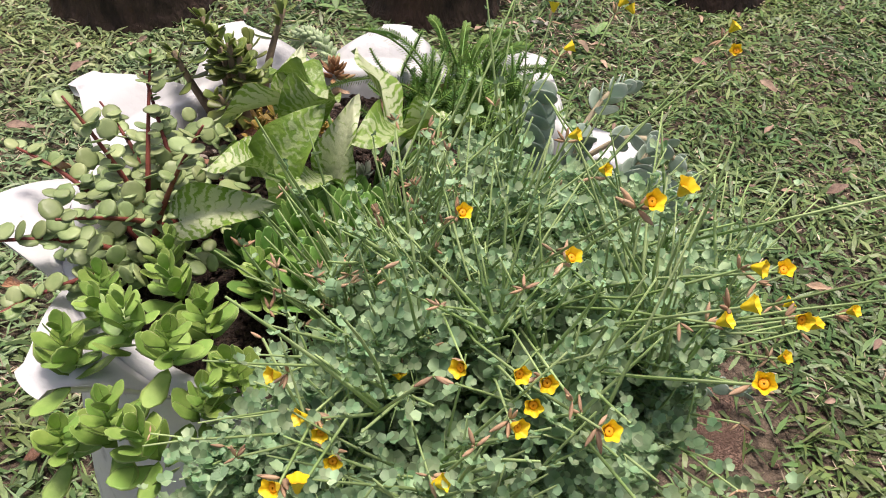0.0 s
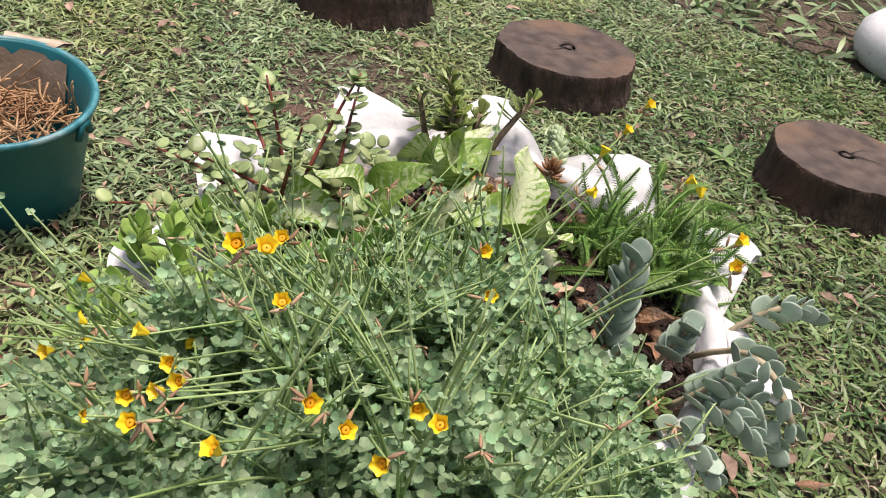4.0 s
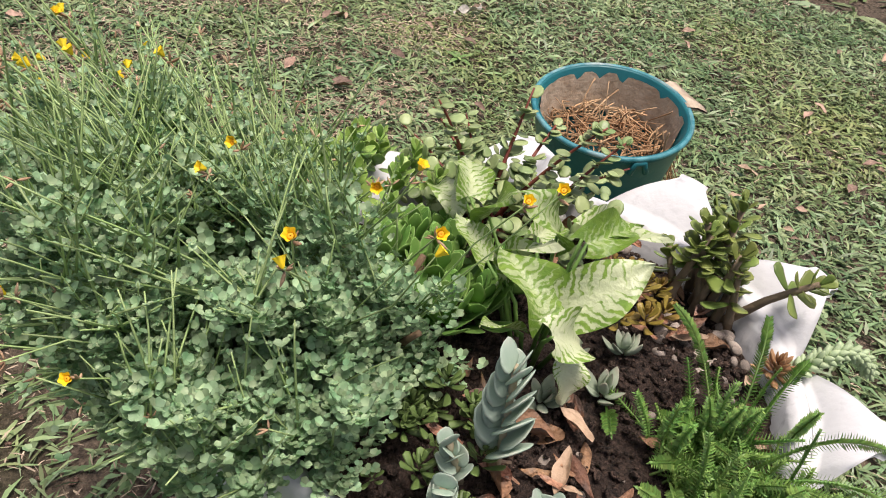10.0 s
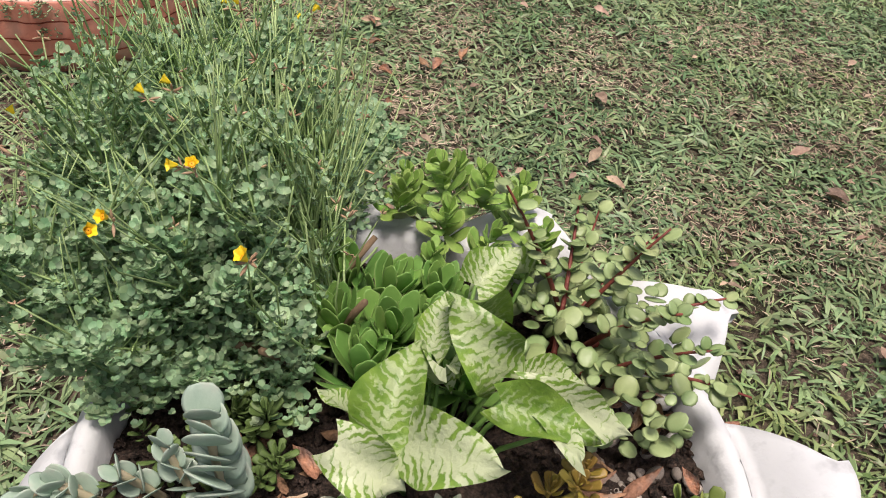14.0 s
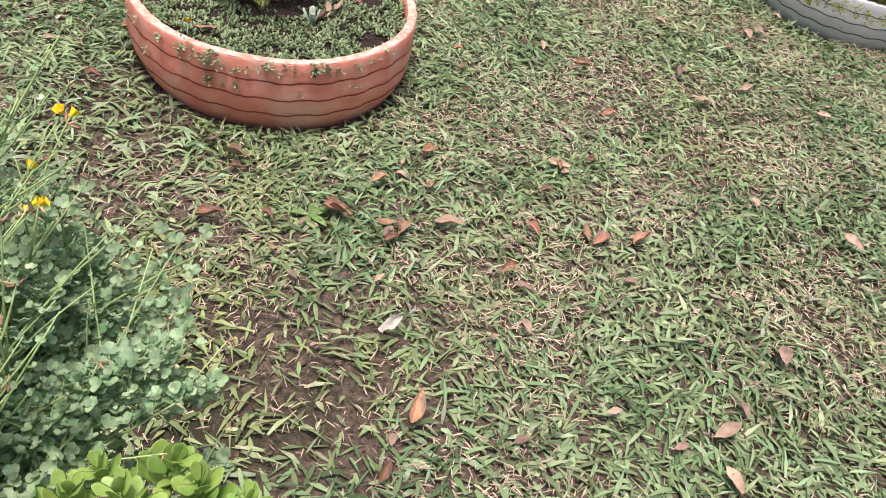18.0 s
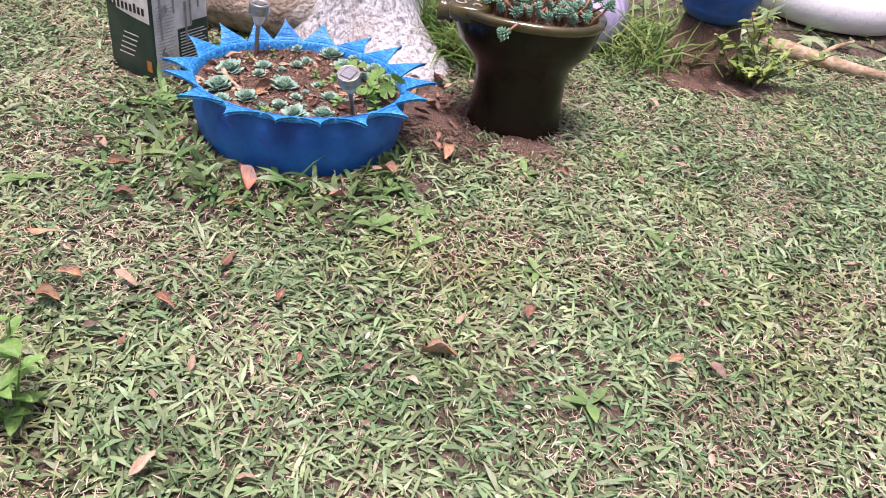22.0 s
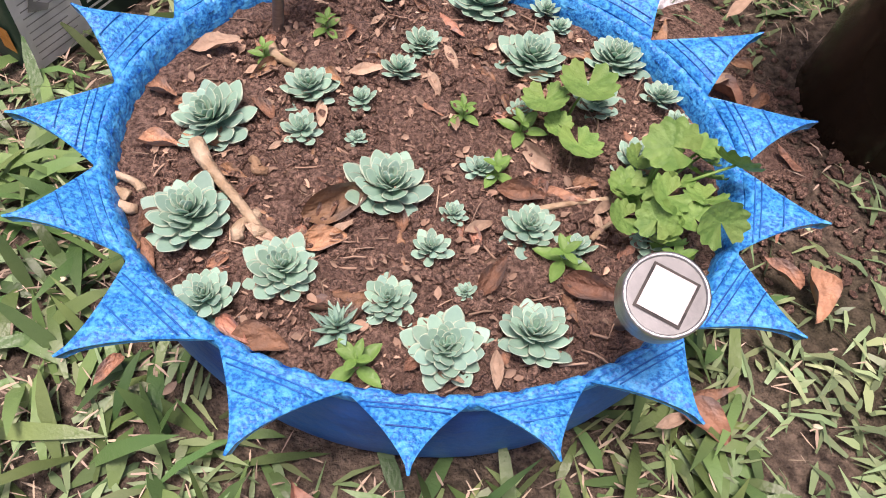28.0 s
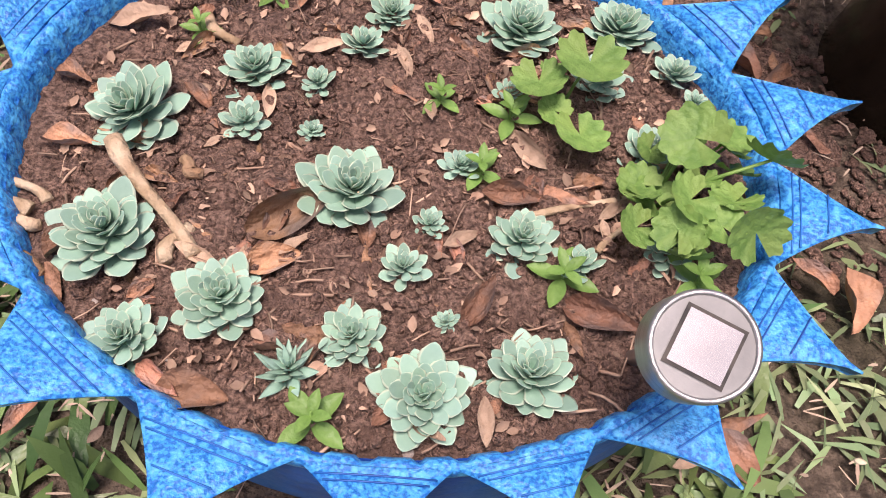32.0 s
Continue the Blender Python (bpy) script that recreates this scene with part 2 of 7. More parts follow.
# ---- ground and lawn ----
ZR = 0.53
WTIPS = [(344, 0.318, -0.045), (20, 0.335, -0.01), (54, 0.347, 0.025), (84, 0.323, 0.04), (120, 0.334, 0.05), (153, 0.335, 0.05), (189, 0.344, 0.03), (226, 0.33, 0.02), (264, 0.33, 0.0), (304, 0.32, -0.05)]  # degrees, reach, height over the rim
WP, BP, OP, MP = (0.0, 0.573), (0.452, -3.045), (0.2, -1.28), (-1.64, -2.48)
BARE = [  # x, y, radius of worn or occupied ground, share of grass that is gone
    (*WP, 0.3, 1.0), (*BP, 0.265, 1.0), (*OP, 0.34, 1.0), (*MP, 0.29, 1.0), (-1.13, 0.667, 0.125, 1.0),
    (-0.72, 2.215, 0.22, 1.0), (0.133, 2.26, 0.2, 1.0), (-1.49, 2.13, 0.24, 1.0), (1.0, 2.45, 0.205, 1.0), (-2.13, 1.93, 0.25, 1.0),
    (0.545, -3.85, 0.3, 1.0), (1.004, -3.314, 0.14, 1.0), (-0.105, -3.41, 0.17, 1.0), (0.1, -3.22, 0.18, 0.7), (-0.1, -3.22, 0.16, 0.5),
    (0.2, -3.35, 0.2, 0.8), (-0.75, -4.1, 0.22, 0.9), (0.5, 0.75, 0.16, 0.8), (-1.1, 1.65, 0.2, 0.7), (-0.1, -4.25, 0.33, 1.0), (0.2, 3.58, 0.35, 1.0),
    (0.45, -0.95, 0.18, 0.55), (0.3, -0.6, 0.2, 0.5), (-0.2, -0.35, 0.2, 0.45), (0.0, -0.1, 0.3, 0.5), (-0.85, -1.5, 0.25, 0.35), (-0.95, 0.35, 0.2, 0.35),
]


def bump_at(x, y):
    return 0.008 * noise.noise((x * 1.3, y * 1.3, 4.0)) + 0.004 * noise.noise((x * 5, y * 5, 1.0))


def build_ground():
    c = np.concatenate([[-400, -120, -40, -15, -9], np.linspace(-6, 6, 97), [9, 15, 40, 120, 400]])
    n = len(c)
    v = [(x, y, bump_at(x, y) if abs(x) < 7 and abs(y) < 7 else 0.0) for y in c for x in c]
    s = Shape().add(v, grid_faces(n, n))
    return tagged(part("ground", s, GROUND), "trodden lawn earth with dry thatch between the grass", "ground", kind="structure")


build_ground()


def raw_mesh(name, v, quads, material):
    me = bpy.data.meshes.new(name)
    me.vertices.add(len(v))
    me.vertices.foreach_set("co", np.ascontiguousarray(v, np.float32).ravel())
    me.loops.add(quads.size)
    me.loops.foreach_set("vertex_index", np.ascontiguousarray(quads, np.int32).ravel())
    me.polygons.add(len(quads))
    me.polygons.foreach_set("loop_start", np.arange(len(quads), dtype=np.int32) * 4)
    me.materials.append(material)
    me.update(calc_edges=True)
    return me


def scatter(rng, count, box, keep):
    x = rng.uniform(box[0], box[1], count)
    y = rng.uniform(box[2], box[3], count)
    k = rng.uniform(0, 1, count) < keep(x, y)
    return x[k], y[k]


def lawn_keep(x, y):
    k = np.ones_like(x)
    for bx, by, br, gone in BARE:
        d = np.hypot(x - bx, y - by) / br
        k *= 1 - gone * np.clip((1.15 - d) / 0.2, 0, 1) if gone < 1 else np.where(d < 1.0, 0.0, 1.0)
    return k


def dry(x, y):
    """Where the lawn is worn to straw: uneven patches a hand to a stride wide."""
    return np.sin(x * 5.3 + 2.1 * np.sin(y * 3.7 + 0.8)) * np.sin(y * 4.9 + 1.9 * np.sin(x * 4.1)) + 0.45 * np.sin(x * 13.1 + 2 * np.sin(y * 9.0)) * np.sin(y * 11.3 + 1.5 * np.sin(x * 7.7))


def blades(rng, x, y, length, width, lift, bend, z0=0.0, rows=(0.0, 0.35, 0.7, 1.0), taper=(0.75, 1.0, 0.72, 0.05), comb=0.0):
    """comb: the share of blades that lie the way their neighbours do, in tufts."""
    n = len(x)
    az, el = rng.uniform(0, 2 * np.pi, n), rng.uniform(*lift, n)
    lie = 2.6 * np.sin(x * 6.1 + 2 * np.sin(y * 4.3)) + 2.6 * np.sin(y * 7.3 + 2 * np.sin(x * 5.2 + 1)) + rng.normal(0, 0.55, n)
    az = np.where(rng.uniform(0, 1, n) < comb, lie, az)
    ln, wd = rng.uniform(*length, n), rng.uniform(*width, n)
    bd, rl = rng.uniform(*bend, n), rng.normal(0, 0.5, n)
    px, py = x.copy(), y.copy()
    pz = rng.uniform(0.0, 0.012, n) + z0
    out, prev = np.zeros((n, len(rows), 2, 3)), 0.0
    for i, s in enumerate(rows):
        e = el - bd * (s + prev) / 2
        px = px + np.cos(az) * np.cos(e) * ln * (s - prev)
        py = py + np.sin(az) * np.cos(e) * ln * (s - prev)
        pz = np.maximum(pz + np.sin(e) * ln * (s - prev), 0.003 + z0)
        w = wd * taper[i] / 2
        sx, sy, sz = -np.sin(az) * np.cos(rl) * w, np.cos(az) * np.cos(rl) * w, np.sin(rl) * w
        out[:, i, 0] = np.stack([px - sx, py - sy, pz - sz], -1)
        out[:, i, 1] = np.stack([px + sx, py + sy, pz + sz], -1)
        prev = s
    k = len(rows) * 2
    q = np.array([(2 * i, 2 * i + 1, 2 * i + 3, 2 * i + 2) for i in range(len(rows) - 1)])
    return out.reshape(-1, 3), (q[None] + (np.arange(n) * k)[:, None, None]).reshape(-1, 4)


def build_lawn():
    rng = np.random.default_rng(5)
    x, y = scatter(rng, 375000, (-3.0, 2.2, -4.6, 3.3), lambda a, b: lawn_keep(a, b) * np.clip(1.0 - np.where(b > 0.2, 0.3, 0.42) * np.clip(dry(a, b), 0, 1.2), 0.4, 1) * np.where(np.hypot(a - BP[0], b - BP[1]) < 0.5, 0.45, 1.0))
    v, q = blades(rng, x, y, (0.02, 0.062), (0.0035, 0.0105), (0.0, 0.8), (0.4, 1.8), rows=(0.0, 0.4, 1.0), taper=(0.5, 1.0, 0.04), comb=0.3)
    k = len(v) // len(x)
    lush = rng.uniform(0, 1, len(x)) < np.clip((y - 0.1) / 0.5, 0, 1) * np.clip((x + 0.75) / 0.7 + 0.35 * np.sin(3 * y), 0, 1)
    rowq = q.reshape(len(x), -1, 4)
    for name, pick, paint, label in (("grass", ~lush, GRASS, "broad-bladed green lawn grass with dry patches"), ("lush_grass", lush, LUSH, "darker lush lawn grass round the stumps")):
        vv = v.reshape(len(x), k, 3)[pick].reshape(-1, 3)
        shift = (np.arange(pick.sum()) - np.flatnonzero(pick)) * k
        tagged(part(name, raw_mesh(name, vv, (rowq[pick] + shift[:, None, None]).reshape(-1, 4), paint)), label, "grass", kind="stuff")
    x, y = scatter(rng, 420000, (-3.0, 2.2, -4.6, 3.3), lambda a, b: np.clip(lawn_keep(a, b) + 0.12, 0, 1) * np.clip(np.where(b < -1.3, 0.5, 0.28) + 0.9 * dry(a, b), 0.12, 1) * np.where(b > 0.2, 0.25, 1.0) * np.where(np.hypot(a - BP[0], b - BP[1]) < 0.6, 0.45, 1.0))
    v, q = blades(rng, x, y, (0.008, 0.026), (0.0011, 0.0032), (0.0, 0.6), (0.0, 1.2), z0=0.008, rows=(0.0, 0.5, 1.0), taper=(0.6, 1.0, 0.2))
    tagged(part("dry_thatch", raw_mesh("dry_thatch", v, q, STRAW)), "pale dry grass thatch lying on the lawn", "dry grass", kind="stuff")
    a, r = rng.uniform(0, 2 * np.pi, 3200), rng.uniform(0.27, 0.52, 3200)
    x, y = BP[0] + r * np.cos(a) * 1.08, BP[1] + r * np.sin(a)
    k = (lawn_keep(x, y) > 0.5) & (rng.uniform(0, 1, 3200) < np.where(y > BP[1], 0.3, 0.2) * np.clip((0.56 - r) / 0.16, 0.15, 1)) & (x > 0.1)
    v, q = blades(rng, x[k], y[k], (0.05, 0.12), (0.008, 0.018), (0.2, 1.1), (0.5, 2.0), taper=(0.35, 1.0, 0.75, 0.03), comb=0.3)
    tagged(part("coarse_grass", raw_mesh("coarse_grass", v, q, mat("coarse_grass_blades", (0.065, 0.135, 0.04), (0.155, 0.245, 0.085), 6, 0.35, 0.15, 200, isl=0.45, hue=0.025, trans=0.12))), "coarse broad grass at the foot of the blue planter", "grass", kind="stuff")
    x, y = scatter(rng, 70000, (-8, 8, -10, 9), lambda a, b: np.where((a > -3.0) & (a < 2.2) & (b > -4.6) & (b < 3.3), 0.0, 1.0) * lawn_keep(a, b))
    v, q = blades(rng, x, y, (0.08, 0.17), (0.018, 0.034), (0.1, 1.0), (0.2, 1.5), rows=(0.0, 0.4, 1.0), taper=(0.55, 1.0, 0.06))
    tagged(part("far_grass", raw_mesh("far_grass", v, q, GRASS)), "lawn grass farther off", "grass", kind="stuff")


build_lawn()


# ---- tyre planters ----
def petal(a0, half, r0, z0, tip, q=1.5, sag=0.012, thick=0.009, n=8, m=6, squash=(1, 1), blunt=0.02):
    """A cut flap of tyre wall from its arc of the rim out to a tip."""
    top = []
    base = lambda a: np.array((r0 * math.cos(a) * squash[0], r0 * math.sin(a) * squash[1], z0))
    b0, tip = base(a0), np.array(tip, float)
    for i in range(n + 1):
        s = i / n
        for j in range(-m, m + 1):
            u = j / m
            p = b0 * (1 - s) + tip * s + (base(a0 + u * half) - b0) * max((1 - s) ** q, blunt)
            p[2] += sag * 4 * s * (1 - s) - 0.010 * u * u * (1 - s) * (0.3 + s)
            top.append(p)
    top = np.array(top)
    k = 2 * m + 1
    low = top.copy()
    low[:, 2] -= thick
    low[:, :2] *= 0.985
    s = Shape().add(np.concatenate([top, low]), [])
    f = grid_faces(n + 1, k)
    N = len(top)
    s.f += [g for g in f] + [tuple(i + N for i in g[::-1]) for g in f]
    ring = [i * k for i in range(n + 1)] + [n * k + j for j in range(1, k)] + [i * k + k - 1 for i in range(n - 1, -1, -1)] + list(range(k - 2, 0, -1))
    for a, b in zip(ring, ring[1:] + ring[:1]):
        s.f.append((a, a + N, b + N, b))
    return s


def soil_disc(r, z, seed, heap=0.012, k=56, n=16, squash=(1, 1)):
    v = [(0, 0, z + heap + 0.006 * noise.noise((seed, 0, seed)))]
    for i in range(1, n + 1):
        q = r * i / n
        for j in range(k):
            a = 2 * math.pi * j / k
            x, y = q * math.cos(a), q * math.sin(a)
            v.append((x * squash[0], y * squash[1], z + heap * (1 - (i / n) ** 2) + 0.006 * noise.noise((x * 22 + seed, y * 22, seed)) + 0.004 * noise.noise((x * 70, y * 70, seed)) + 0.003 * noise.noise((x * 190, y * 190, seed))))
    f = [(0, 1 + j, 1 + (j + 1) % k) for j in range(k)] + [tuple(i + 1 for i in g[::-1]) for g in grid_faces(n, k, True)]
    return Shape().add(v, f)


def build_blue_planter():
    sq = (1.08, 0.935)
    t = thing("tyre_planter", pose(*BP, 0), "blue-painted tyre planter cut into pointed petals, filled with soil", "planter", "tyre planters")
    sc = Matrix.Diagonal((*sq, 1, 1))
    body = [(0.245, -0.01), (0.257, 0.02), (0.267, 0.07), (0.269, 0.12), (0.266, 0.155), (0.26, 0.166)]
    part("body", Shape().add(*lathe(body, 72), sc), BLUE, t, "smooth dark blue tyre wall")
    rim = [(0.270, 0.160), (0.2715, 0.168), (0.270, 0.175), (0.264, 0.176), (0.2605, 0.172), (0.256, 0.16), (0.254, 0.120)]
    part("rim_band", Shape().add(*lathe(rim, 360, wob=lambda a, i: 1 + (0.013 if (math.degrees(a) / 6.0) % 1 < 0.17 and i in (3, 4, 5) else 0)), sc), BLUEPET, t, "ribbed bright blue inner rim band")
    part("soil", soil_disc(0.2575, 0.150, 3.0, 0.004, squash=sq, k=110, n=34), SOIL, t, "crumbly red-brown soil")
    tips = [(0.489, -3.359, 0.211), (0.354, -3.412, 0.176), (0.237, -3.328, 0.199), (0.146, -3.253, 0.191), (0.093, -3.153, 0.18), (0.09, -3.031, 0.182), (0.116, -2.914, 0.179), (0.196, -2.824, 0.178), (0.298, -2.771, 0.185), (0.4, -2.737, 0.19), (0.525, -2.725, 0.188), (0.667, -2.768, 0.189), (0.751, -2.866, 0.201), (0.817, -2.982, 0.179), (0.799, -3.097, 0.209), (0.758, -3.216, 0.212), (0.672, -3.27, 0.225), (0.591, -3.304, 0.227)]
    ang = [math.atan2((y - BP[1]) / sq[1], (x - BP[0]) / sq[0]) for x, y, z in tips]
    n = len(tips)
    un = np.unwrap(ang)
    step = (un[-1] - un[0]) / (n - 1)
    for i, (x, y, z) in enumerate(tips):
        prv, nxt = un[i - 1] if i else un[-1] - math.copysign(2 * math.pi, step), un[i + 1] if i < n - 1 else un[0] + math.copysign(2 * math.pi, step)
        mid = (prv + 2 * un[i] + nxt) / 4
        half = abs(nxt - prv) / 4 * 1.03
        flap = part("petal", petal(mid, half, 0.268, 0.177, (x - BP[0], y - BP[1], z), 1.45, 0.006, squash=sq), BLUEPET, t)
        b0 = Vector((0.268 * math.cos(mid) * sq[0], 0.268 * math.sin(mid) * sq[1], 0.177))
        out = Vector((x - BP[0], y - BP[1], z)) - b0
        side = Vector((-math.sin(mid) * sq[0], math.cos(mid) * sq[1], 0))
        for u, w in ((0.1, 0.74), (0.17, 0.64), (0.42, 0.34)):
            pts = [b0 + out * u + side * (0.268 * half * w * q) + Vector((0, 0, 0.0062 * 4 * u * (1 - u) + 0.0004 - 0.01 * (q * w) ** 2 * (1 - u) * 0.4)) for q in np.linspace(-1, 1, 7)]
            part("tread_line", Shape().add(*tube(pts, 0.0006, 4)), BLUE, flap)
    return t


build_blue_planter()


def build_white_planter():
    t = thing("tyre_planter", pose(*WP, 0), "tall white-painted tyre planter with broad cut petals", "planter", "tyre planters")
    body = [(0.285, -0.01), (0.298, 0.04), (0.306, 0.12), (0.305, 0.2), (0.299, 0.28), (0.29, 0.36), (0.279, 0.43), (0.27, ZR - 0.05), (0.262, ZR - 0.003)]
    part("body", Shape().add(*lathe(body, 72)), WHITE, t, "white painted tyre wall, scuffed grey")
    rim = [(0.262, -0.003), (0.268, 0.008), (0.262, 0.017), (0.252, 0.017), (0.245, 0.008), (0.240, -0.06)]
    part("rim_band", Shape().add(*lathe([(r, z + ZR) for r, z in rim], 216, wob=lambda a, i: 1 - (0.01 if (math.degrees(a) / 5) % 1 < 0.25 and i in (2, 3, 4) else 0))), WHITE, t, "beaded white rim")
    part("soil", soil_disc(0.248, ZR - 0.022, 8.0, 0.02), DARKSOIL, t, "dark soil with litter and pebbles")
    for i, (a, r, z) in enumerate(WTIPS):
        a = radians(a)
        q = petal(a + 0.05 * math.sin(i * 2.3), radians({0: 9.0, 1: 13.0}.get(i, 17.8)), 0.266, ZR + 0.012, (r * math.cos(a), r * math.sin(a), ZR + z), 0.85, 0.012, 0.011, blunt=0.22)
        part("petal", q, WHITE, t)
    return t


build_white_planter()


def tread_ring(r, z0, z1, zig, k=144, depth=0.008, width=0.007):
    """A zigzag groove cut, as a dark inset band round a tyre."""
    v = []
    for j in range(k):
        a = 2 * math.pi * j / k
        z = (z0 + z1) / 2 + (zig if (j // 3) % 2 else -zig * 0.2)
        for rr, dz in ((r + 0.0015, width / 2), (r + 0.0015, -width / 2)):
            v.append((rr * math.cos(a), rr * math.sin(a), z + dz))
    f = [(2 * j, 2 * j + 1, 2 * ((j + 1) % k) + 1, 2 * ((j + 1) % k)) for j in range(k)]
    return Shape().add(v, f)


def tyre_half(t, r, h, paint, groove_paint, soil_z, wear=0.0):
    """A tyre cut across its tread, standing on its bead, open upwards."""
    rr = lambda z: r * (1 - 0.10 * (1 - min(1, z / (0.55 * h))) ** 2)
    prof = [(rr(0) - 0.01, -0.01)] + [(rr(h * i / 8), h * i / 8) for i in range(0, 9)]
    prof += [(r - 0.002, h + 0.004), (r - 0.016, h + 0.005), (r - 0.022, h), (r - 0.024, soil_z - 0.05)]
    part("tread_wall", Shape().add(*lathe(prof, 96, wob=lambda a, i: 1 + 0.006 * math.sin(3 * a + 1) + 0.004 * math.sin(7 * a))), paint, t)
    for z in (0.3, 0.53, 0.76):
        zz = h * z
        g = tread_ring(rr(zz), zz, zz, 0.0028, width=0.0035)
        for i, v in enumerate(g.v[0]):
            a = math.atan2(v[1], v[0])
            f = 1 + 0.006 * math.sin(3 * a + 1) + 0.004 * math.sin(7 * a)
            v[0] *= f
            v[1] *= f
        part("tread_groove", g, groove_paint, t)


def build_orange_planter():
    t = thing("tyre_planter", pose(*OP, 0), "salmon-orange painted half tyre planter with zigzag tread", "planter", "tyre planters")
    tyre_half(t, 0.35, 0.187, ORANGE, mat("rust_groove", (0.20, 0.035, 0.02), (0.3, 0.06, 0.035), 30, 0.8), 0.13)
    edge = [(0.3485, 0.1915), (0.345, 0.1938), (0.336, 0.1942), (0.3275, 0.191)]
    part("worn_edge", Shape().add(*lathe(edge, 192, wob=lambda a, i: 1 + 0.006 * math.sin(3 * a + 1) + 0.004 * math.sin(7 * a) + 0.002 * math.sin(41 * a))), mat("worn_salmon_edge", (0.62, 0.3, 0.22), (0.85, 0.62, 0.52), 60, 0.7, 0.5, 120), t, "pale scuffed top edge")
    part("soil", soil_disc(0.33, 0.158, 5.0, 0.012), DARKSOIL, t, "dark soil with roots and litter")
    return t


build_orange_planter()


def build_moss_planter():
    t = thing("tyre_planter", pose(*MP, 0), "white-painted tyre planter with black tread marks", "planter", "tyre planters")
    tyre_half(t, 0.31, 0.165, WHITE, CRACK, 0.13)
    part("soil", soil_disc(0.288, 0.13, 6.0, 0.02), SOIL, t)
    return t


build_moss_planter()


# ---- tree, stumps, bucket and the other pots ----
BARK = mat("whitewashed_bark", (0.28, 0.265, 0.26), (0.68, 0.68, 0.70), 60, 0.85, 1.0, 80, dist=0.022, c3=(0.55, 0.52, 0.5), s3=10, stretch=(1, 1, 0.4), lo=0.3, hi=0.5)
ROOTBARK = mat("root_bark", (0.20, 0.15, 0.11), (0.42, 0.34, 0.27), 30, 0.9, 0.9, 70, dist=0.02, c3=(0.55, 0.5, 0.44), s3=7)
STUMPSIDE = mat("stump_bark", (0.03, 0.02, 0.016), (0.085, 0.055, 0.042), 22, 0.9, 0.9, 60, dist=0.02, stretch=(1, 1, 0.4), c3=(0.10, 0.055, 0.04), s3=5)
STUMPTOP = mat("weathered_end_grain", (0.06, 0.045, 0.04), (0.125, 0.095, 0.08), 18, 0.85, 0.6, 80, c3=(0.17, 0.11, 0.075), s3=5)
TEAL = mat("teal_plastic", (0.006, 0.11, 0.135), (0.012, 0.15, 0.175), 9, 0.38, 0.1, 40, c3=(0.01, 0.12, 0.14), s3=6)
BEIGE = mat("dried_mortar", (0.42, 0.33, 0.24), (0.58, 0.48, 0.37), 30, 0.9, 0.4, 90)
HAY = mat("dry_stalks", (0.36, 0.2, 0.1), (0.6, 0.42, 0.25), 8, 0.8, 0.2, isl=0.35)
TOILETG = mat("glazed_brown_ceramic", (0.010, 0.007, 0.004), (0.018, 0.012, 0.007), 6, 0.22, 0.03, 30, spec=0.25, coat=0.05, c3=(0.022, 0.016, 0.008), s3=5)
LILAC = mat("lilac_paint", (0.47, 0.40, 0.66), (0.6, 0.53, 0.78), 14, 0.5, 0.3, 60)


def build_trunk():
    t = thing("tree", pose(0.545, -3.86, 0), "whitewashed tree trunk with spreading buttress roots", "tree")
    def wob(a, i):
        low = max(0.0, 1 - i / 7)
        return 1 + 0.05 * math.sin(3 * a + 0.6 + 0.1 * i) + 0.03 * math.sin(7 * a + i * 0.3) + low ** 1.3 * (0.75 * max(0, math.cos(a - 2.42)) ** 8 + 0.4 * max(0, math.cos(a - 0.75 * math.pi - 1.57)) ** 10 + 0.45 * max(0, math.cos(a - 0.05)) ** 12)
    zs = [-0.02, 0.03, 0.07, 0.12, 0.18, 0.26, 0.36, 0.5, 0.75, 1.1, 1.6, 2.2, 3.0, 3.01]
    rs = [0.30, 0.285, 0.262, 0.236, 0.214, 0.196, 0.184, 0.176, 0.17, 0.166, 0.162, 0.16, 0.155, 0.002]
    part("trunk", Shape().add(*lathe(list(zip(rs, zs)), 64, wob=wob)), BARK, t)
    loop = [(0.12, 0.1, 0.11), (0.25, 0.16, 0.10), (0.4, 0.15, 0.1), (0.55, 0.12, 0.09), (0.7, 0.06, 0.08), (0.85, -0.02, 0.06), (0.98, -0.08, 0.02)]
    part("surface_root", Shape().add(*tube(loop, [0.115, 0.10, 0.095, 0.095, 0.09, 0.08, 0.05], 14)), ROOTBARK, t, "rough brown root lying above the ground")
    arch = [(0.16, -0.1, 0.2), (0.24, -0.16, 0.29), (0.34, -0.2, 0.27), (0.42, -0.24, 0.2)]
    part("arched_root", Shape().add(*tube(arch, [0.06, 0.07, 0.07, 0.06], 10)), BARK, t)
    t2 = thing("tree", pose(1.12, -4.28, 0), "second whitewashed trunk with dark cracks", "tree")
    part("trunk", Shape().add(*lathe([(0.27, -0.02), (0.24, 0.08), (0.21, 0.2), (0.195, 0.4), (0.185, 0.8), (0.18, 1.6), (0.175, 3.0), (0.002, 3.01)], 56, wob=lambda a, i: 1 + 0.08 * math.sin(4 * a + 1 + 0.2 * i) + 0.04 * math.sin(9 * a))), BARK, t2)
    # a dark crack down the second trunk
    pts = [(0.16 + 0.02 * math.sin(i), 0.13, 0.05 + i * 0.09) for i in range(8)]
    part("bark_crack", Shape().add(*tube(pts, [0.012 + 0.004 * (i % 2) for i in range(8)], 6)), ROOTBARK, t2)


build_trunk()


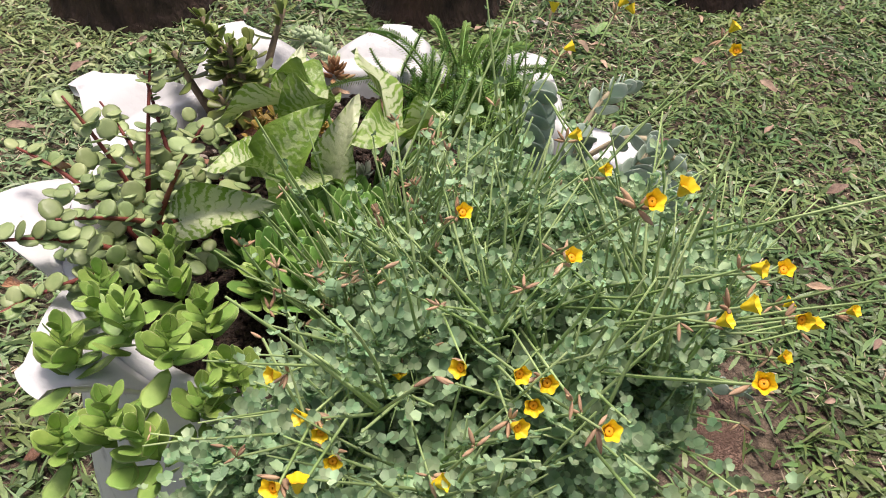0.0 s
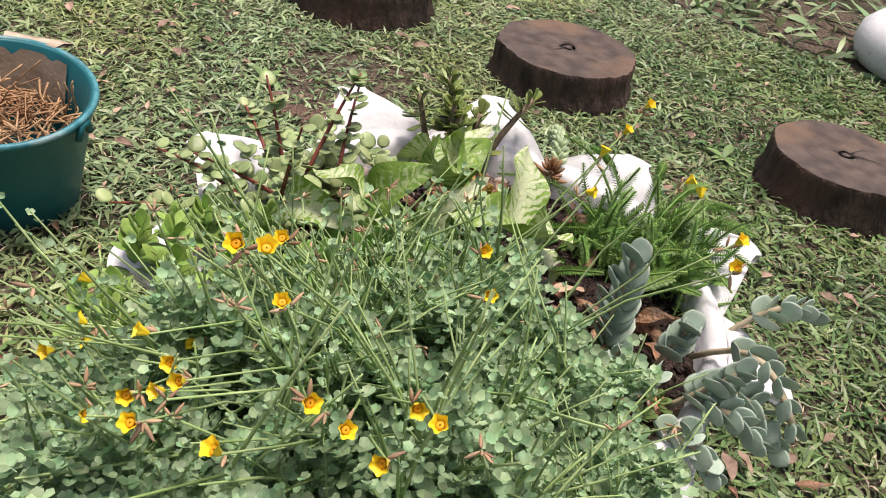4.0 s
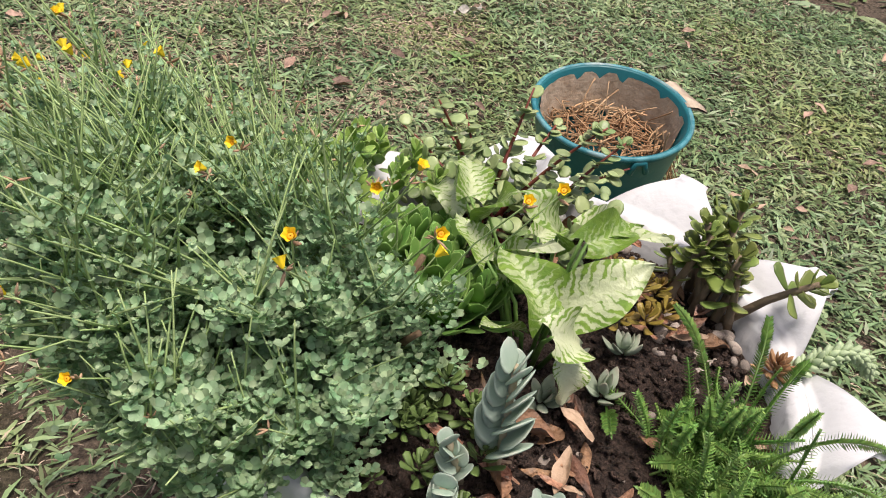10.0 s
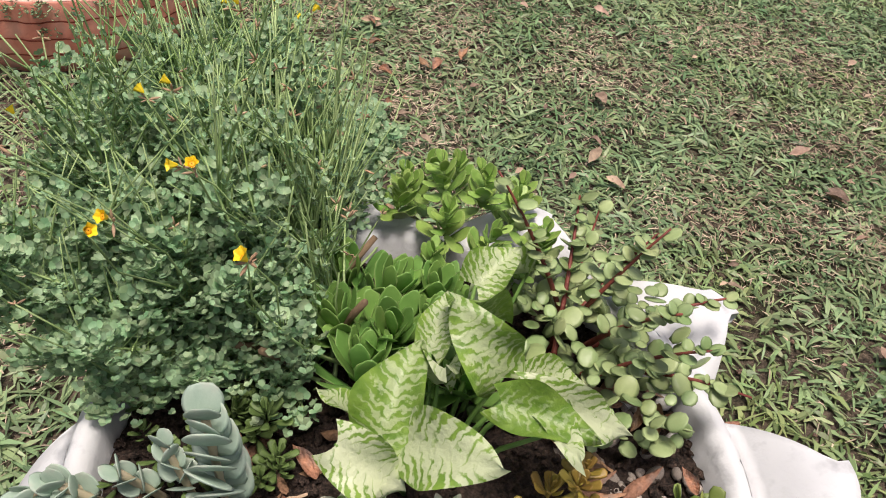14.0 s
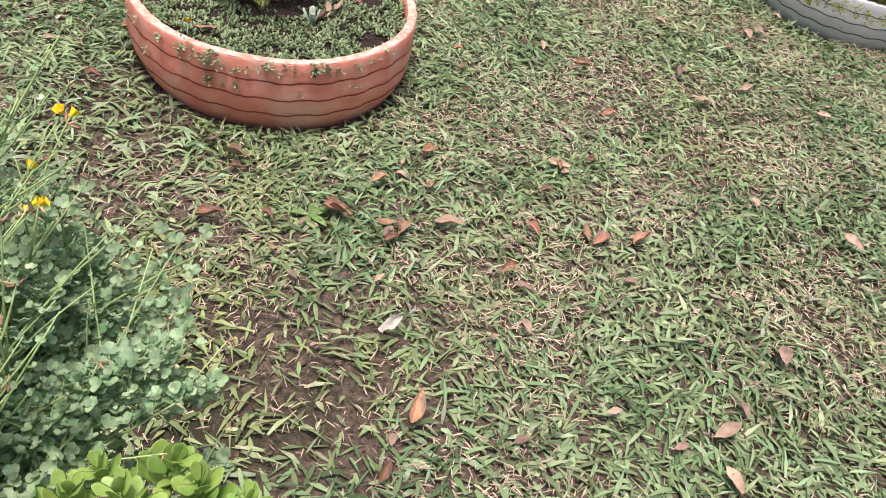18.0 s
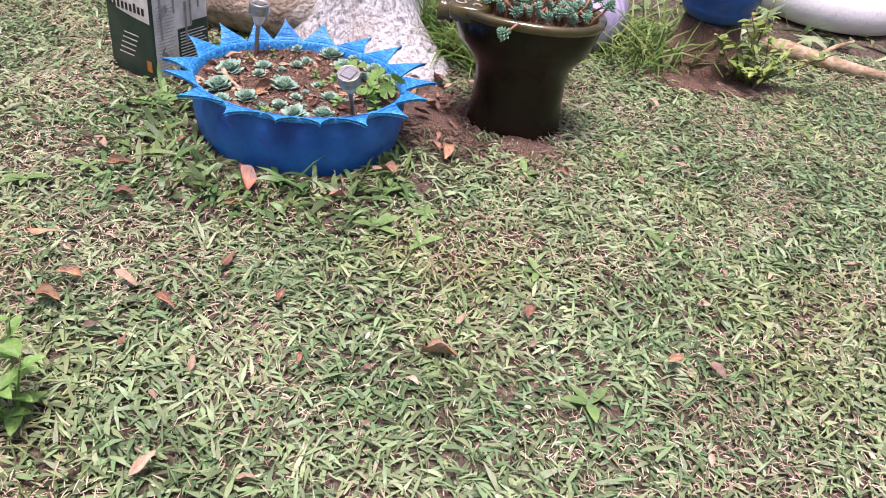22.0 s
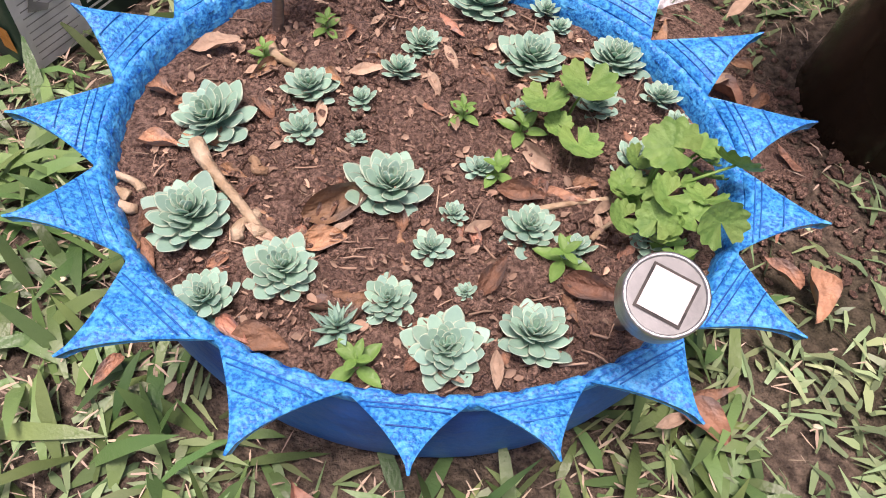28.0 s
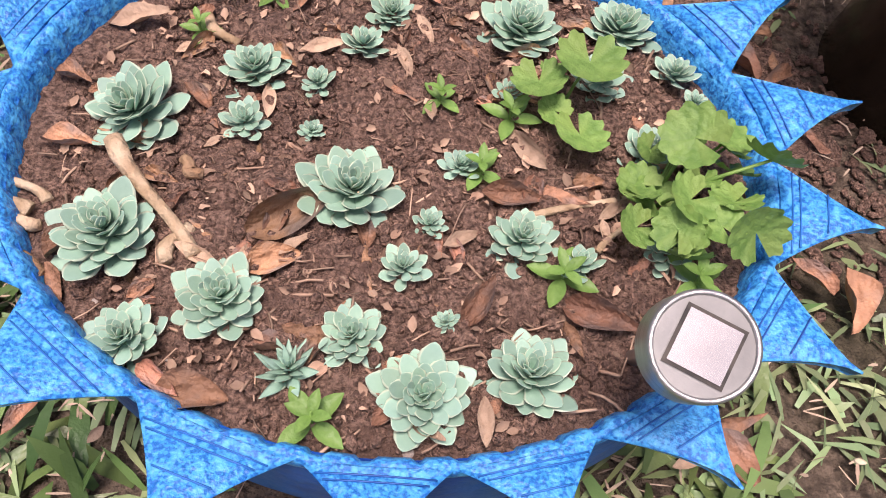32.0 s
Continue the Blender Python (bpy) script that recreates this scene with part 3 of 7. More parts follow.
def build_stump(x, y, r, h, seed, label):
    t = thing("tree_stump", pose(x, y, 0, 0, 0, seed * 50), label, "stump", "log stumps")
    w = lambda a, i: 1 + 0.05 * noise.noise((2 * math.cos(a), 2 * math.sin(a), seed)) + 0.035 * noise.noise((9 * math.cos(a), 9 * math.sin(a), seed + 3)) + (0.03 if i < 2 else 0)
    side = [(r * 1.02, -0.02), (r * 1.02, 0.01), (r * 0.99, 0.04), (r * 0.985, h * 0.7), (r * 0.99, h - 0.006), (r * 0.975, h)]
    part("bark_side", Shape().add(*lathe(side, 72, wob=w)), STUMPSIDE, t, "dark brown bark")
    v = [(0, 0, h + 0.001)]
    n, k = 9, 72
    for i in range(1, n + 1):
        for j in range(k):
            a = 2 * math.pi * j / k
            q = r * 0.975 * i / n * (1 + (w(a, 5) - 1) * i / n)
            v.append((q * math.cos(a), q * math.sin(a), h + 0.003 * noise.noise((q * 40 * math.cos(a), q * 40 * math.sin(a), seed)) * (1 if i < n else 0)))
    f = [(0, 1 + j, 1 + (j + 1) % k) for j in range(k)] + [tuple(i + 1 for i in g) for g in grid_faces(n, k, True)]
    part("cut_top", Shape().add(v, f), STUMPTOP, t, "grey-brown cracked end grain")
    rng = random.Random(int(seed * 10))
    for i in range(2):
        a = rng.uniform(0, 6.28)
        l = r * rng.uniform(0.2, 0.5)
        pts = [(q * math.cos(a + 0.08 * math.sin(q * 40)), q * math.sin(a + 0.08 * math.sin(q * 40)), h + 0.0035) for q in np.linspace(0.01, l, 7)]
        part("crack", Shape().add(*tube(pts, [0.0012, 0.0013, 0.0012, 0.001, 0.0009, 0.0007, 0.0004], 4)), CRACK, t)


for sx, sy, sr, sh, ss, sl in ((-0.72, 2.215, 0.22, 0.115, 1.0, "low round log stump set in the lawn"), (0.133, 2.26, 0.198, 0.12, 2.0, "low round log stump with reddish heart"),
                               (-1.49, 2.13, 0.24, 0.12, 3.0, "low dark log stump beside a bare patch"), (1.0, 2.45, 0.205, 0.12, 4.0, "low dark log stump"), (-2.13, 1.93, 0.25, 0.12, 5.0, "low dark log stump farther off")):
    build_stump(sx, sy, sr, sh, ss, sl)


# the bucket leans a little towards the white planter
BUCKET = pose(-1.13, 0.667, 0.012) @ Matrix.Rotation(radians(8), 4, Vector((0.35, 0.94, 0))) @ Matrix.Diagonal((1.03, 1.03, 1.04, 1))


def build_bucket():
    t = thing("bucket", BUCKET, "teal plastic bucket caked with mortar, full of dry stalks", "bucket")
    H = 0.245
    notch = lambda a, i: 1 + 0.015 * math.sin(2 * a + 0.5)
    out = [(0.0, 0.002), (0.12, 0.002), (0.127, 0.01), (0.146, 0.12), (0.166, 0.225), (0.170, 0.23), (0.171, 0.243), (0.166, 0.247), (0.161, 0.243), (0.141, 0.12), (0.122, 0.012), (0.0, 0.012)]
    part("body", Shape().add(*lathe(out, 64, wob=notch)), TEAL, t)
    rim = [((0.171 * (1 + 0.015 * math.sin(2 * a + 0.5))) * math.cos(a), (0.171 * (1 + 0.015 * math.sin(2 * a + 0.5))) * math.sin(a), 0.243) for a in np.linspace(0, 2 * math.pi, 65)]
    part("rim", Shape().add(*tube(rim, 0.006, 6, False)), mat("teal_rim", (0.02, 0.17, 0.21), (0.1, 0.33, 0.38), 40, 0.45, 0.2, c3=(0.35, 0.45, 0.45), s3=12), t, "scuffed rim")
    # mortar skin on the inner wall, ragged along its lower edge
    v, k = [], 60
    for j in range(k + 1):
        a = radians(95) + radians(200) * j / k
        low = 0.14 + 0.03 * noise.noise((j * 0.3, 0, 2.0))
        top = 0.235 - 0.03 * max(0, noise.noise((j * 0.35, 5, 2.0)))
        for z in (low, (low + top) / 2, top):
            q = (0.122 + (z - 0.012) * 0.166 - 0.003) * notch(a, 0)
            v.append((q * math.cos(a), q * math.sin(a), z))
    part("mortar_skin", Shape().add(v, grid_faces(k + 1, 3)), BEIGE, t, "dried beige mortar on the inner wall")
    v = []
    for a in np.linspace(1.9, 2.5, 6):
        for rr, zz in ((0.166, 0.246), (0.19, 0.244), (0.215, 0.232), (0.212, 0.228), (0.188, 0.239), (0.166, 0.24)):
            v.append((rr * math.cos(a), rr * math.sin(a), zz - 0.004 * math.sin(9 * a)))
    part("mortar_lip", Shape().add(v, grid_faces(6, 6, True)), BEIGE, t, "mortar crust over the rim")
    for a in (radians(25), radians(205)):
        ear = [(0.176 * math.cos(a + d), 0.176 * math.sin(a + d), 0.21 + z) for d, z in ((-0.1, 0.0), (-0.05, 0.025), (0.05, 0.025), (0.1, 0.0))]
        part("handle_lug", Shape().add(*tube(ear, 0.007, 8)), TEAL, t)
    rng = random.Random(4)
    s = Shape()
    for i in range(420):
        a, q = rng.uniform(0, 6.28), 0.135 * math.sqrt(rng.random())
        p = Vector((q * math.cos(a), q * math.sin(a), 0.15 + 0.035 * (1 - (q / 0.135) ** 2) + rng.uniform(-0.015, 0.02)))
        d = Vector((rng.gauss(0, 1), rng.gauss(0, 1), rng.gauss(0, 0.35)))
        pts = bent(p, d, rng.uniform(0.04, 0.1), 4, 0.3, rng, 0.25)
        pts = [Vector((c.x * min(1, 0.143 / max(0.001, c.to_2d().length)), c.y * min(1, 0.143 / max(0.001, c.to_2d().length)), max(0.12, c.z))) for c in pts]
        s.add(*tube(pts, rng.uniform(0.001, 0.0024), 4))
    h = new("dry_stalks", s.mesh("dry_stalks", HAY))
    h.matrix_basis = BUCKET
    tagged(h, "dry brown stalks piled in the bucket", "dry stalks", kind="stuff")
    s = Shape()
    for i in range(120):
        p = Vector((-1.13 - 0.13 - rng.random() * 0.06, 0.667 + 0.12 + rng.uniform(-0.05, 0.06), rng.uniform(0.03, 0.19)))
        s.add(*tube(bent(p, (rng.gauss(-0.2, 0.3), rng.gauss(0.2, 0.3), -1), rng.uniform(0.06, 0.13), 4, 0.3, rng, 0.2), rng.uniform(0.001, 0.002), 4))
    for v in s.v:
        v[:, 2] = np.maximum(v[:, 2], 0.004)
    tagged(part("dry_root_clump", s, HAY), "clump of dry roots hanging beside the bucket", "dry roots", kind="stuff")


build_bucket()


def soft_box(sx, sy, sz, r=0.012, k=5):
    """Upright box with rounded vertical edges, open upwards; returns rings bottom to top."""
    ring = []
    for cx, cy, a0 in ((1, 1, 0), (-1, 1, 90), (-1, -1, 180), (1, -1, 270)):
        for i in range(k):
            a = radians(a0 + 90 * i / (k - 1))
            ring.append((cx * (sx / 2 - r) + r * math.cos(a), cy * (sy / 2 - r) + r * math.sin(a)))
    return ring


def build_can():
    """Square paint tin; local +x faces the label with text, local -y... its two seen faces are drawn as flat prints."""
    rot = math.degrees(math.atan2(-0.074, 0.188))
    t = thing("paint_can", pose(1.004, -3.314, 0, 0, 0, rot) @ Matrix.Diagonal((0.92, 0.97, 1, 1)), "square dark green paint can with printed labels, holding soil", "can")
    GREEN = mat("printed_dark_green", (0.012, 0.035, 0.026), (0.022, 0.05, 0.036), 12, 0.35, 0.08, 50, c3=(0.04, 0.06, 0.045), s3=9)
    ring = soft_box(0.226, 0.22, 0.35)
    rows = [(1.0, 0.0), (1.0, 0.004), (1.0, 0.17), (1.0, 0.34), (1.025, 0.345), (1.03, 0.35), (1.0, 0.353), (0.975, 0.35), (0.97, 0.27), (0.97, 0.24)]
    v = [(x * q, y * q, z) for q, z in rows for x, y in ring]
    part("body", Shape().add(v, grid_faces(len(rows), len(ring), True) + [tuple(range(len(ring)))[::-1]]), GREEN, t)
    edge = [(x * 1.03, y * 1.03, 0.35) for x, y in ring] + [(ring[0][0] * 1.03, ring[0][1] * 1.03, 0.35)]
    part("rolled_rim", Shape().add(*tube(edge, 0.004, 6, False)), mat("bare_tin", (0.25, 0.25, 0.24), (0.5, 0.5, 0.49), 30, 0.4, 0.1, metal=0.8), t, "bare tin rim")
    v = [(x * 0.965, y * 0.965, 0.262 + 0.006 * noise.noise((x * 40, y * 40, 0))) for x, y in ring] + [(0, 0, 0.275)]
    n = len(ring)
    part("soil", Shape().add(v, [(j, (j + 1) % n, n) for j in range(n)]), SOIL, t)
    # prints: face A is local y = +0.11 (poppies), face B is local x = -0.113 (text panels)
    PAPER = mat("pale_print", (0.58, 0.58, 0.55), (0.76, 0.76, 0.73), 25, 0.5, 0.1, 60, c3=(0.5, 0.51, 0.5), s3=16)
    RED = mat("poppy_red", (0.42, 0.03, 0.015), (0.62, 0.07, 0.03), 20, 0.45)
    BLACKP = mat("black_print", (0.012, 0.012, 0.012), (0.03, 0.03, 0.03), 20, 0.45)
    DRIP = mat("grey_paint_drip", (0.2, 0.2, 0.19), (0.34, 0.34, 0.33), 20, 0.5)
    LIME = mat("green_print", (0.03, 0.09, 0.05), (0.05, 0.13, 0.07), 20, 0.45)
    def flat(face, u, w, poly, material, name, lift=0.0012):
        pts = [(a + u, b + w) for a, b in poly]
        if face == "A":
            v = [(-a, 0.1105 + lift, b) for a, b in pts]
        else:
            v = [(-0.1135 - lift, -a, b) for a, b in pts]
        part(name, Shape().add(v, [tuple(range(len(v)))]), material, t, smooth=False)
    box = lambda w, h: [(0, 0), (w, 0), (w, h), (0, h)]
    disc = lambda r, k=18, e=1.0: [(r * math.cos(2 * math.pi * i / k), e * r * math.sin(2 * math.pi * i / k)) for i in range(k)]
    # face A, u runs along the face
    flat("A", -0.1, 0.18, [(0, 0.04), (0.05, 0.015), (0.12, 0.005), (0.2, 0.0), (0.2, 0.155), (0, 0.155)], PAPER, "front_label")
    for u, w, r in ((-0.055, 0.285, 0.03), (-0.02, 0.305, 0.02), (0.02, 0.28, 0.032), (-0.03, 0.255, 0.022)):
        flat("A", u, w, [(a * (1 + 0.18 * math.sin(5 * math.atan2(b, a))), b * (1 + 0.18 * math.sin(5 * math.atan2(b, a)))) for a, b in disc(r)], RED, "poppy_print", 0.002)
        flat("A", u, w, disc(r * 0.3), BLACKP, "poppy_heart", 0.0028)
    for i in range(9):
        flat("A", -0.085 + i * 0.019, 0.2, box(0.012, 0.028 if i in (0, 6) else 0.022), BLACKP, "name_bar", 0.002)
    for i in range(5):
        flat("A", -0.06 + 0.008 * i, 0.06 + i * 0.017, box(0.07, 0.004), PAPER, "text_bar", 0.002)
    flat("A", 0.07, 0.03, box(0.024, 0.035), mat("orange_print", (0.4, 0.16, 0.03), (0.5, 0.22, 0.05), 20, 0.5), "sticker", 0.002)
    # face B
    flat("B", -0.108, 0.008, box(0.088, 0.25), PAPER, "text_panel")
    flat("B", -0.022, 0.15, box(0.055, 0.1), PAPER, "text_panel")
    flat("B", 0.037, 0.165, box(0.064, 0.105), PAPER, "text_panel")
    flat("B", -0.06, 0.318, box(0.075, 0.02), PAPER, "brand_strip")
    flat("B", -0.05, 0.328, disc(0.011), RED, "poppy_print", 0.002)
    for i in range(5):
        flat("B", -0.085 + i * 0.036, 0.265 + 0.0 * i, box(0.027, 0.03), LIME, "symbol_square", 0.002)
        flat("B", -0.079 + i * 0.036, 0.273, box(0.015, 0.014), PAPER, "symbol_mark", 0.0028)
    for i in range(22):
        flat("B", -0.098, 0.02 + i * 0.010, box(0.055 + 0.015 * ((i * 7) % 3) / 2, 0.0016), DRIP, "text_bar", 0.002)
    for i in range(12):
        flat("B", -0.012, 0.03 + i * 0.0095, box(0.09 + 0.018 * ((i * 5) % 3) / 2, 0.0035), PAPER, "text_bar", 0.002)
    for i in range(4):
        flat("B", -0.09, 0.302 + i * 0.0045, box(0.18, 0.0018), PAPER, "text_bar", 0.002)
    for u, w, h in ((-0.085, 0.13, 0.2), (-0.035, 0.2, 0.12), (0.03, 0.15, 0.18), (0.062, 0.2, 0.14), (0.01, 0.1, 0.13)):
        flat("B", u, w, [(0, 0.004), (0.003, 0), (0.007, 0.004), (0.008, h), (-0.002, h), (-0.001, h * 0.4)], DRIP, "paint_drip", 0.0035)
    flat("B", -0.085, 0.19, [(0, 0), (0.02, 0.012), (0.032, 0.03), (0.024, 0.045), (0.006, 0.034), (-0.004, 0.014)], DRIP, "paint_smear", 0.0035)
    flat("B", -0.09, 0.075, [(0, 0.012), (0.025, 0.0), (0.03, 0.006), (0.012, 0.02), (0.02, 0.034), (0.01, 0.03)], DRIP, "paint_smear", 0.0035)


build_can()


def ellipse_loft(rows, k=40, power=2.2):
    """Rows of (cx, cy, hx, hy, z) as rounded rectangles or ellipses."""
    v = []
    for cx, cy, hx, hy, z in rows:
        for j in range(k):
            a = 2 * math.pi * j / k
            c, s = math.cos(a), math.sin(a)
            v.append((cx + hx * math.copysign(abs(c) ** (2 / power), c), cy + hy * math.copysign(abs(s) ** (2 / power), s), z))
    return np.array(v), grid_faces(len(rows), k, True)


def build_toilet():
    t = thing("toilet_planter", pose(-0.105, -3.325, 0), "glazed dark brown ceramic toilet bowl used as a succulent pot", "toilet")
    ped = [(-0.012, -0.06, 0.146, 0.125, -0.01), (-0.012, -0.06, 0.14, 0.12, 0.03), (-0.012, -0.06, 0.136, 0.115, 0.09), (-0.012, -0.058, 0.136, 0.112, 0.16), (-0.011, -0.055, 0.141, 0.114, 0.195),
           (-0.008, -0.048, 0.16, 0.12, 0.225), (-0.006, -0.036, 0.19, 0.132, 0.265), (-0.005, -0.03, 0.207, 0.142, 0.315), (-0.005, -0.03, 0.213, 0.146, 0.347)]
    part("pedestal", Shape().add(*ellipse_loft(ped, 56)), TOILETG, t)
    OLIVE = mat("olive_glaze", (0.05, 0.04, 0.012), (0.10, 0.082, 0.03), 10, 0.15, 0.05, 30, coat=0.6)
    rim = [(-0.005, -0.03, 0.211, 0.145, 0.342), (-0.005, -0.03, 0.220, 0.153, 0.35), (-0.005, -0.03, 0.222, 0.155, 0.361), (-0.005, -0.03, 0.217, 0.15, 0.369), (-0.005, -0.03, 0.204, 0.138, 0.37), (-0.012, -0.03, 0.19, 0.126, 0.362), (-0.018, -0.03, 0.182, 0.12, 0.32)]
    part("rim", Shape().add(*ellipse_loft(rim, 56)), OLIVE, t, "lighter olive glazed rim")
    shelf = [(0.155, -0.035, 0.055, 0.115, 0.33), (0.155, -0.035, 0.06, 0.12, 0.345), (0.155, -0.035, 0.06, 0.12, 0.368), (0.155, -0.035, 0.054, 0.114, 0.373), (0.155, -0.035, 0.001, 0.001, 0.373)]
    part("back_shelf", Shape().add(*ellipse_loft(shelf, 40, 4)), OLIVE, t, "shelf with pale scroll relief")
    PALE = mat("pale_relief", (0.3, 0.27, 0.2), (0.5, 0.46, 0.38), 40, 0.4)
    for i, (x, y, q) in enumerate(((0.17, 0.07, 0.022), (0.165, 0.03, 0.026), (0.16, -0.03, 0.024), (0.135, 0.085, 0.018), (0.13, 0.04, 0.018), (0.175, -0.08, 0.02))):
        pts = [(x + q * (1 - s) * math.cos(4.5 * s + i), y - 0.025 + q * (1 - s) * math.sin(4.5 * s + i), 0.375) for s in np.linspace(0, 0.9, 12)]
        part("scroll_relief", Shape().add(*tube(pts, 0.0028, 5)), PALE, t)
    part("pipe_collar", Shape().add(*lathe([(0.02, 0), (0.034, 0.0), (0.036, 0.012), (0.03, 0.018), (0.034, 0.03), (0.036, 0.042), (0.02, 0.045)], 24), pose(0.2, 0.0, 0.33, 0, 90, 0)), OLIVE, t)
    s = soil_disc(0.185, 0.335, 9.0, 0.012, squash=(1.0, 0.66))
    o = part("soil", s, SOIL, t, "dark soil")
    o.matrix_basis = pose(-0.016, -0.03, 0)
    chip = mat("cement_lip", (0.26, 0.25, 0.24), (0.42, 0.41, 0.4), 30, 0.7)
    v, f = tube([(0.1, 0.0, 0.006), (0.05, 0.03, 0.008), (-0.01, 0.042, 0.008), (-0.07, 0.044, 0.006)], [0.004, 0.008, 0.007, 0.003], 6)
    part("cement_seam", Shape().add(v, f), chip, t)


build_toilet()


def build_far_pots():
    t = thing("tyre_planter", pose(-0.1, -4.28, 0), "lilac-painted tyre planter full of grassy plants", "planter", "tyre planters")
    prof = [(0.25, 0.0), (0.31, 0.02), (0.335, 0.08), (0.33, 0.15), (0.3, 0.2), (0.26, 0.215), (0.22, 0.2), (0.2, 0.14)]
    part("tyre", Shape().add(*lathe(prof, 96, wob=lambda a, i: 1 - (0.006 if (math.degrees(a) / 4) % 1 < 0.2 and i in (2, 3, 4) else 0))), LILAC, t)
    part("soil", soil_disc(0.21, 0.16, 2.0), SOIL, t)
    t = thing("plant_pot", pose(-0.74, -4.2, 0), "round glossy blue pot on a brown earth mound", "pot")
    mound = [(0.2, -0.02), (0.17, 0.04), (0.12, 0.11), (0.1, 0.18), (0.0, 0.185)]
    part("mound", Shape().add(*lathe(mound, 40, wob=lambda a, i: 1 + 0.1 * math.sin(3 * a + i) + 0.05 * math.sin(8 * a))), SOIL, t, "brown stump-like earth mound")
    POTB = mat("glossy_blue_plastic", (0.008, 0.05, 0.22), (0.015, 0.08, 0.32), 8, 0.25, 0.05)
    part("bowl", Shape().add(*lathe([(0.0, 0.175), (0.08, 0.178), (0.12, 0.2), (0.135, 0.235), (0.132, 0.25), (0.142, 0.27), (0.147, 0.3), (0.14, 0.33), (0.15, 0.36), (0.152, 0.4), (0.14, 0.41), (0.13, 0.36), (0.0, 0.35)], 48)), POTB, t)
    t = thing("tyre_planter", pose(0.2, 3.58, 0), "pale grey-white painted tyre lying on the grass", "planter", "tyre planters")
    prof = [(0.27, 0.0), (0.33, 0.02), (0.352, 0.07), (0.345, 0.13), (0.31, 0.17), (0.26, 0.18), (0.225, 0.165), (0.21, 0.1)]
    part("tyre", Shape().add(*lathe(prof, 80)), WHITE, t)
    part("inner_ring", Shape().add(*lathe([(0.252, 0.181), (0.246, 0.186), (0.232, 0.184), (0.224, 0.17)], 80)), mat("pale_teal_paint", (0.25, 0.5, 0.52), (0.4, 0.62, 0.64), 20, 0.5), t, "pale teal inner ring")
    part("soil", soil_disc(0.215, 0.12, 4.0), SOIL, t)
    t = thing("tyre_planter", pose(-1.38, -5.2, 0), "white-painted tyre planter on the far lawn", "planter", "tyre planters")
    part("tyre", Shape().add(*lathe(prof, 64)), WHITE, t)
    part("soil", soil_disc(0.215, 0.12, 4.0), SOIL, t)
    # black and white tyre leaning behind the trunk
    t = thing("leaning_tyre", look((0.36, -4.18, 0.28), (0.45, -5.2, 0.42)), "black and white painted tyre leaning behind the tree", "tyre")
    prof = [(0.2, -0.07), (0.27, -0.085), (0.305, -0.07), (0.31, 0.0), (0.305, 0.07), (0.27, 0.085), (0.2, 0.07)]
    part("tyre", Shape().add(*lathe(prof, 80)), CRACK, t)
    for i in range(40):
        a = 2 * math.pi * i / 40
        v, f = lathe([(0.312, -0.06), (0.313, 0.0), (0.312, 0.06)], 3, a, a + 0.09)
        part("white_block", Shape().add(v, f), WHITE, t)


build_far_pots()


# ---- plants of the blue planter ----
ECHE = mat("echeveria_leaf", (0.195, 0.36, 0.27), (0.315, 0.495, 0.39), 35, 0.5, 0.15, 90, rnd=0.2, hue=0.015, c3=(0.24, 0.37, 0.22), s3=18)
FRESH = mat("fresh_green_leaf", (0.13, 0.27, 0.06), (0.22, 0.38, 0.1), 40, 0.45, 0.25, 120, rnd=0.15, trans=0.15)
GERAN = mat("geranium_leaf", (0.11, 0.235, 0.05), (0.2, 0.35, 0.09), 70, 0.55, 0.3, 140, rnd=0.15, trans=0.15, c3=(0.2, 0.32, 0.08), s3=25)
DEADLEAF = mat("dead_leaf", (0.22, 0.115, 0.07), (0.46, 0.25, 0.15), 40, 0.6, 0.6, 120, rnd=0.5, hue=0.012, c3=(0.27, 0.2, 0.165), s3=26)
PALEDEAD = mat("bleached_leaf", (0.32, 0.22, 0.15), (0.52, 0.38, 0.27), 30, 0.7, 0.4, 120, rnd=0.25)
TWIG = mat("bare_twig", (0.34, 0.24, 0.14), (0.58, 0.46, 0.32), 45, 0.8, 0.6, 140, c3=(0.3, 0.18, 0.1), s3=22)
PEB = mat("small_stone", (0.26, 0.21, 0.18), (0.45, 0.39, 0.34), 30, 0.8, 0.3, 90, rnd=0.35)
SOILZ = 0.143


def fan_pose(az, tilt, base=(0, 0, 0), s=1.0, roll=0.0):
    """A leaf that grows out at azimuth az and rises by tilt."""
    d = (math.cos(az) * math.cos(tilt), math.sin(az) * math.cos(tilt), math.sin(tilt))
    return along(base, d, (0, 0, 1), roll, s)


LEAFMESH = {}


def shared(name, tmpl, material):
    if name not in LEAFMESH:
        LEAFMESH[name] = Shape().add(*tmpl).mesh(name, material)
    return LEAFMESH[name]


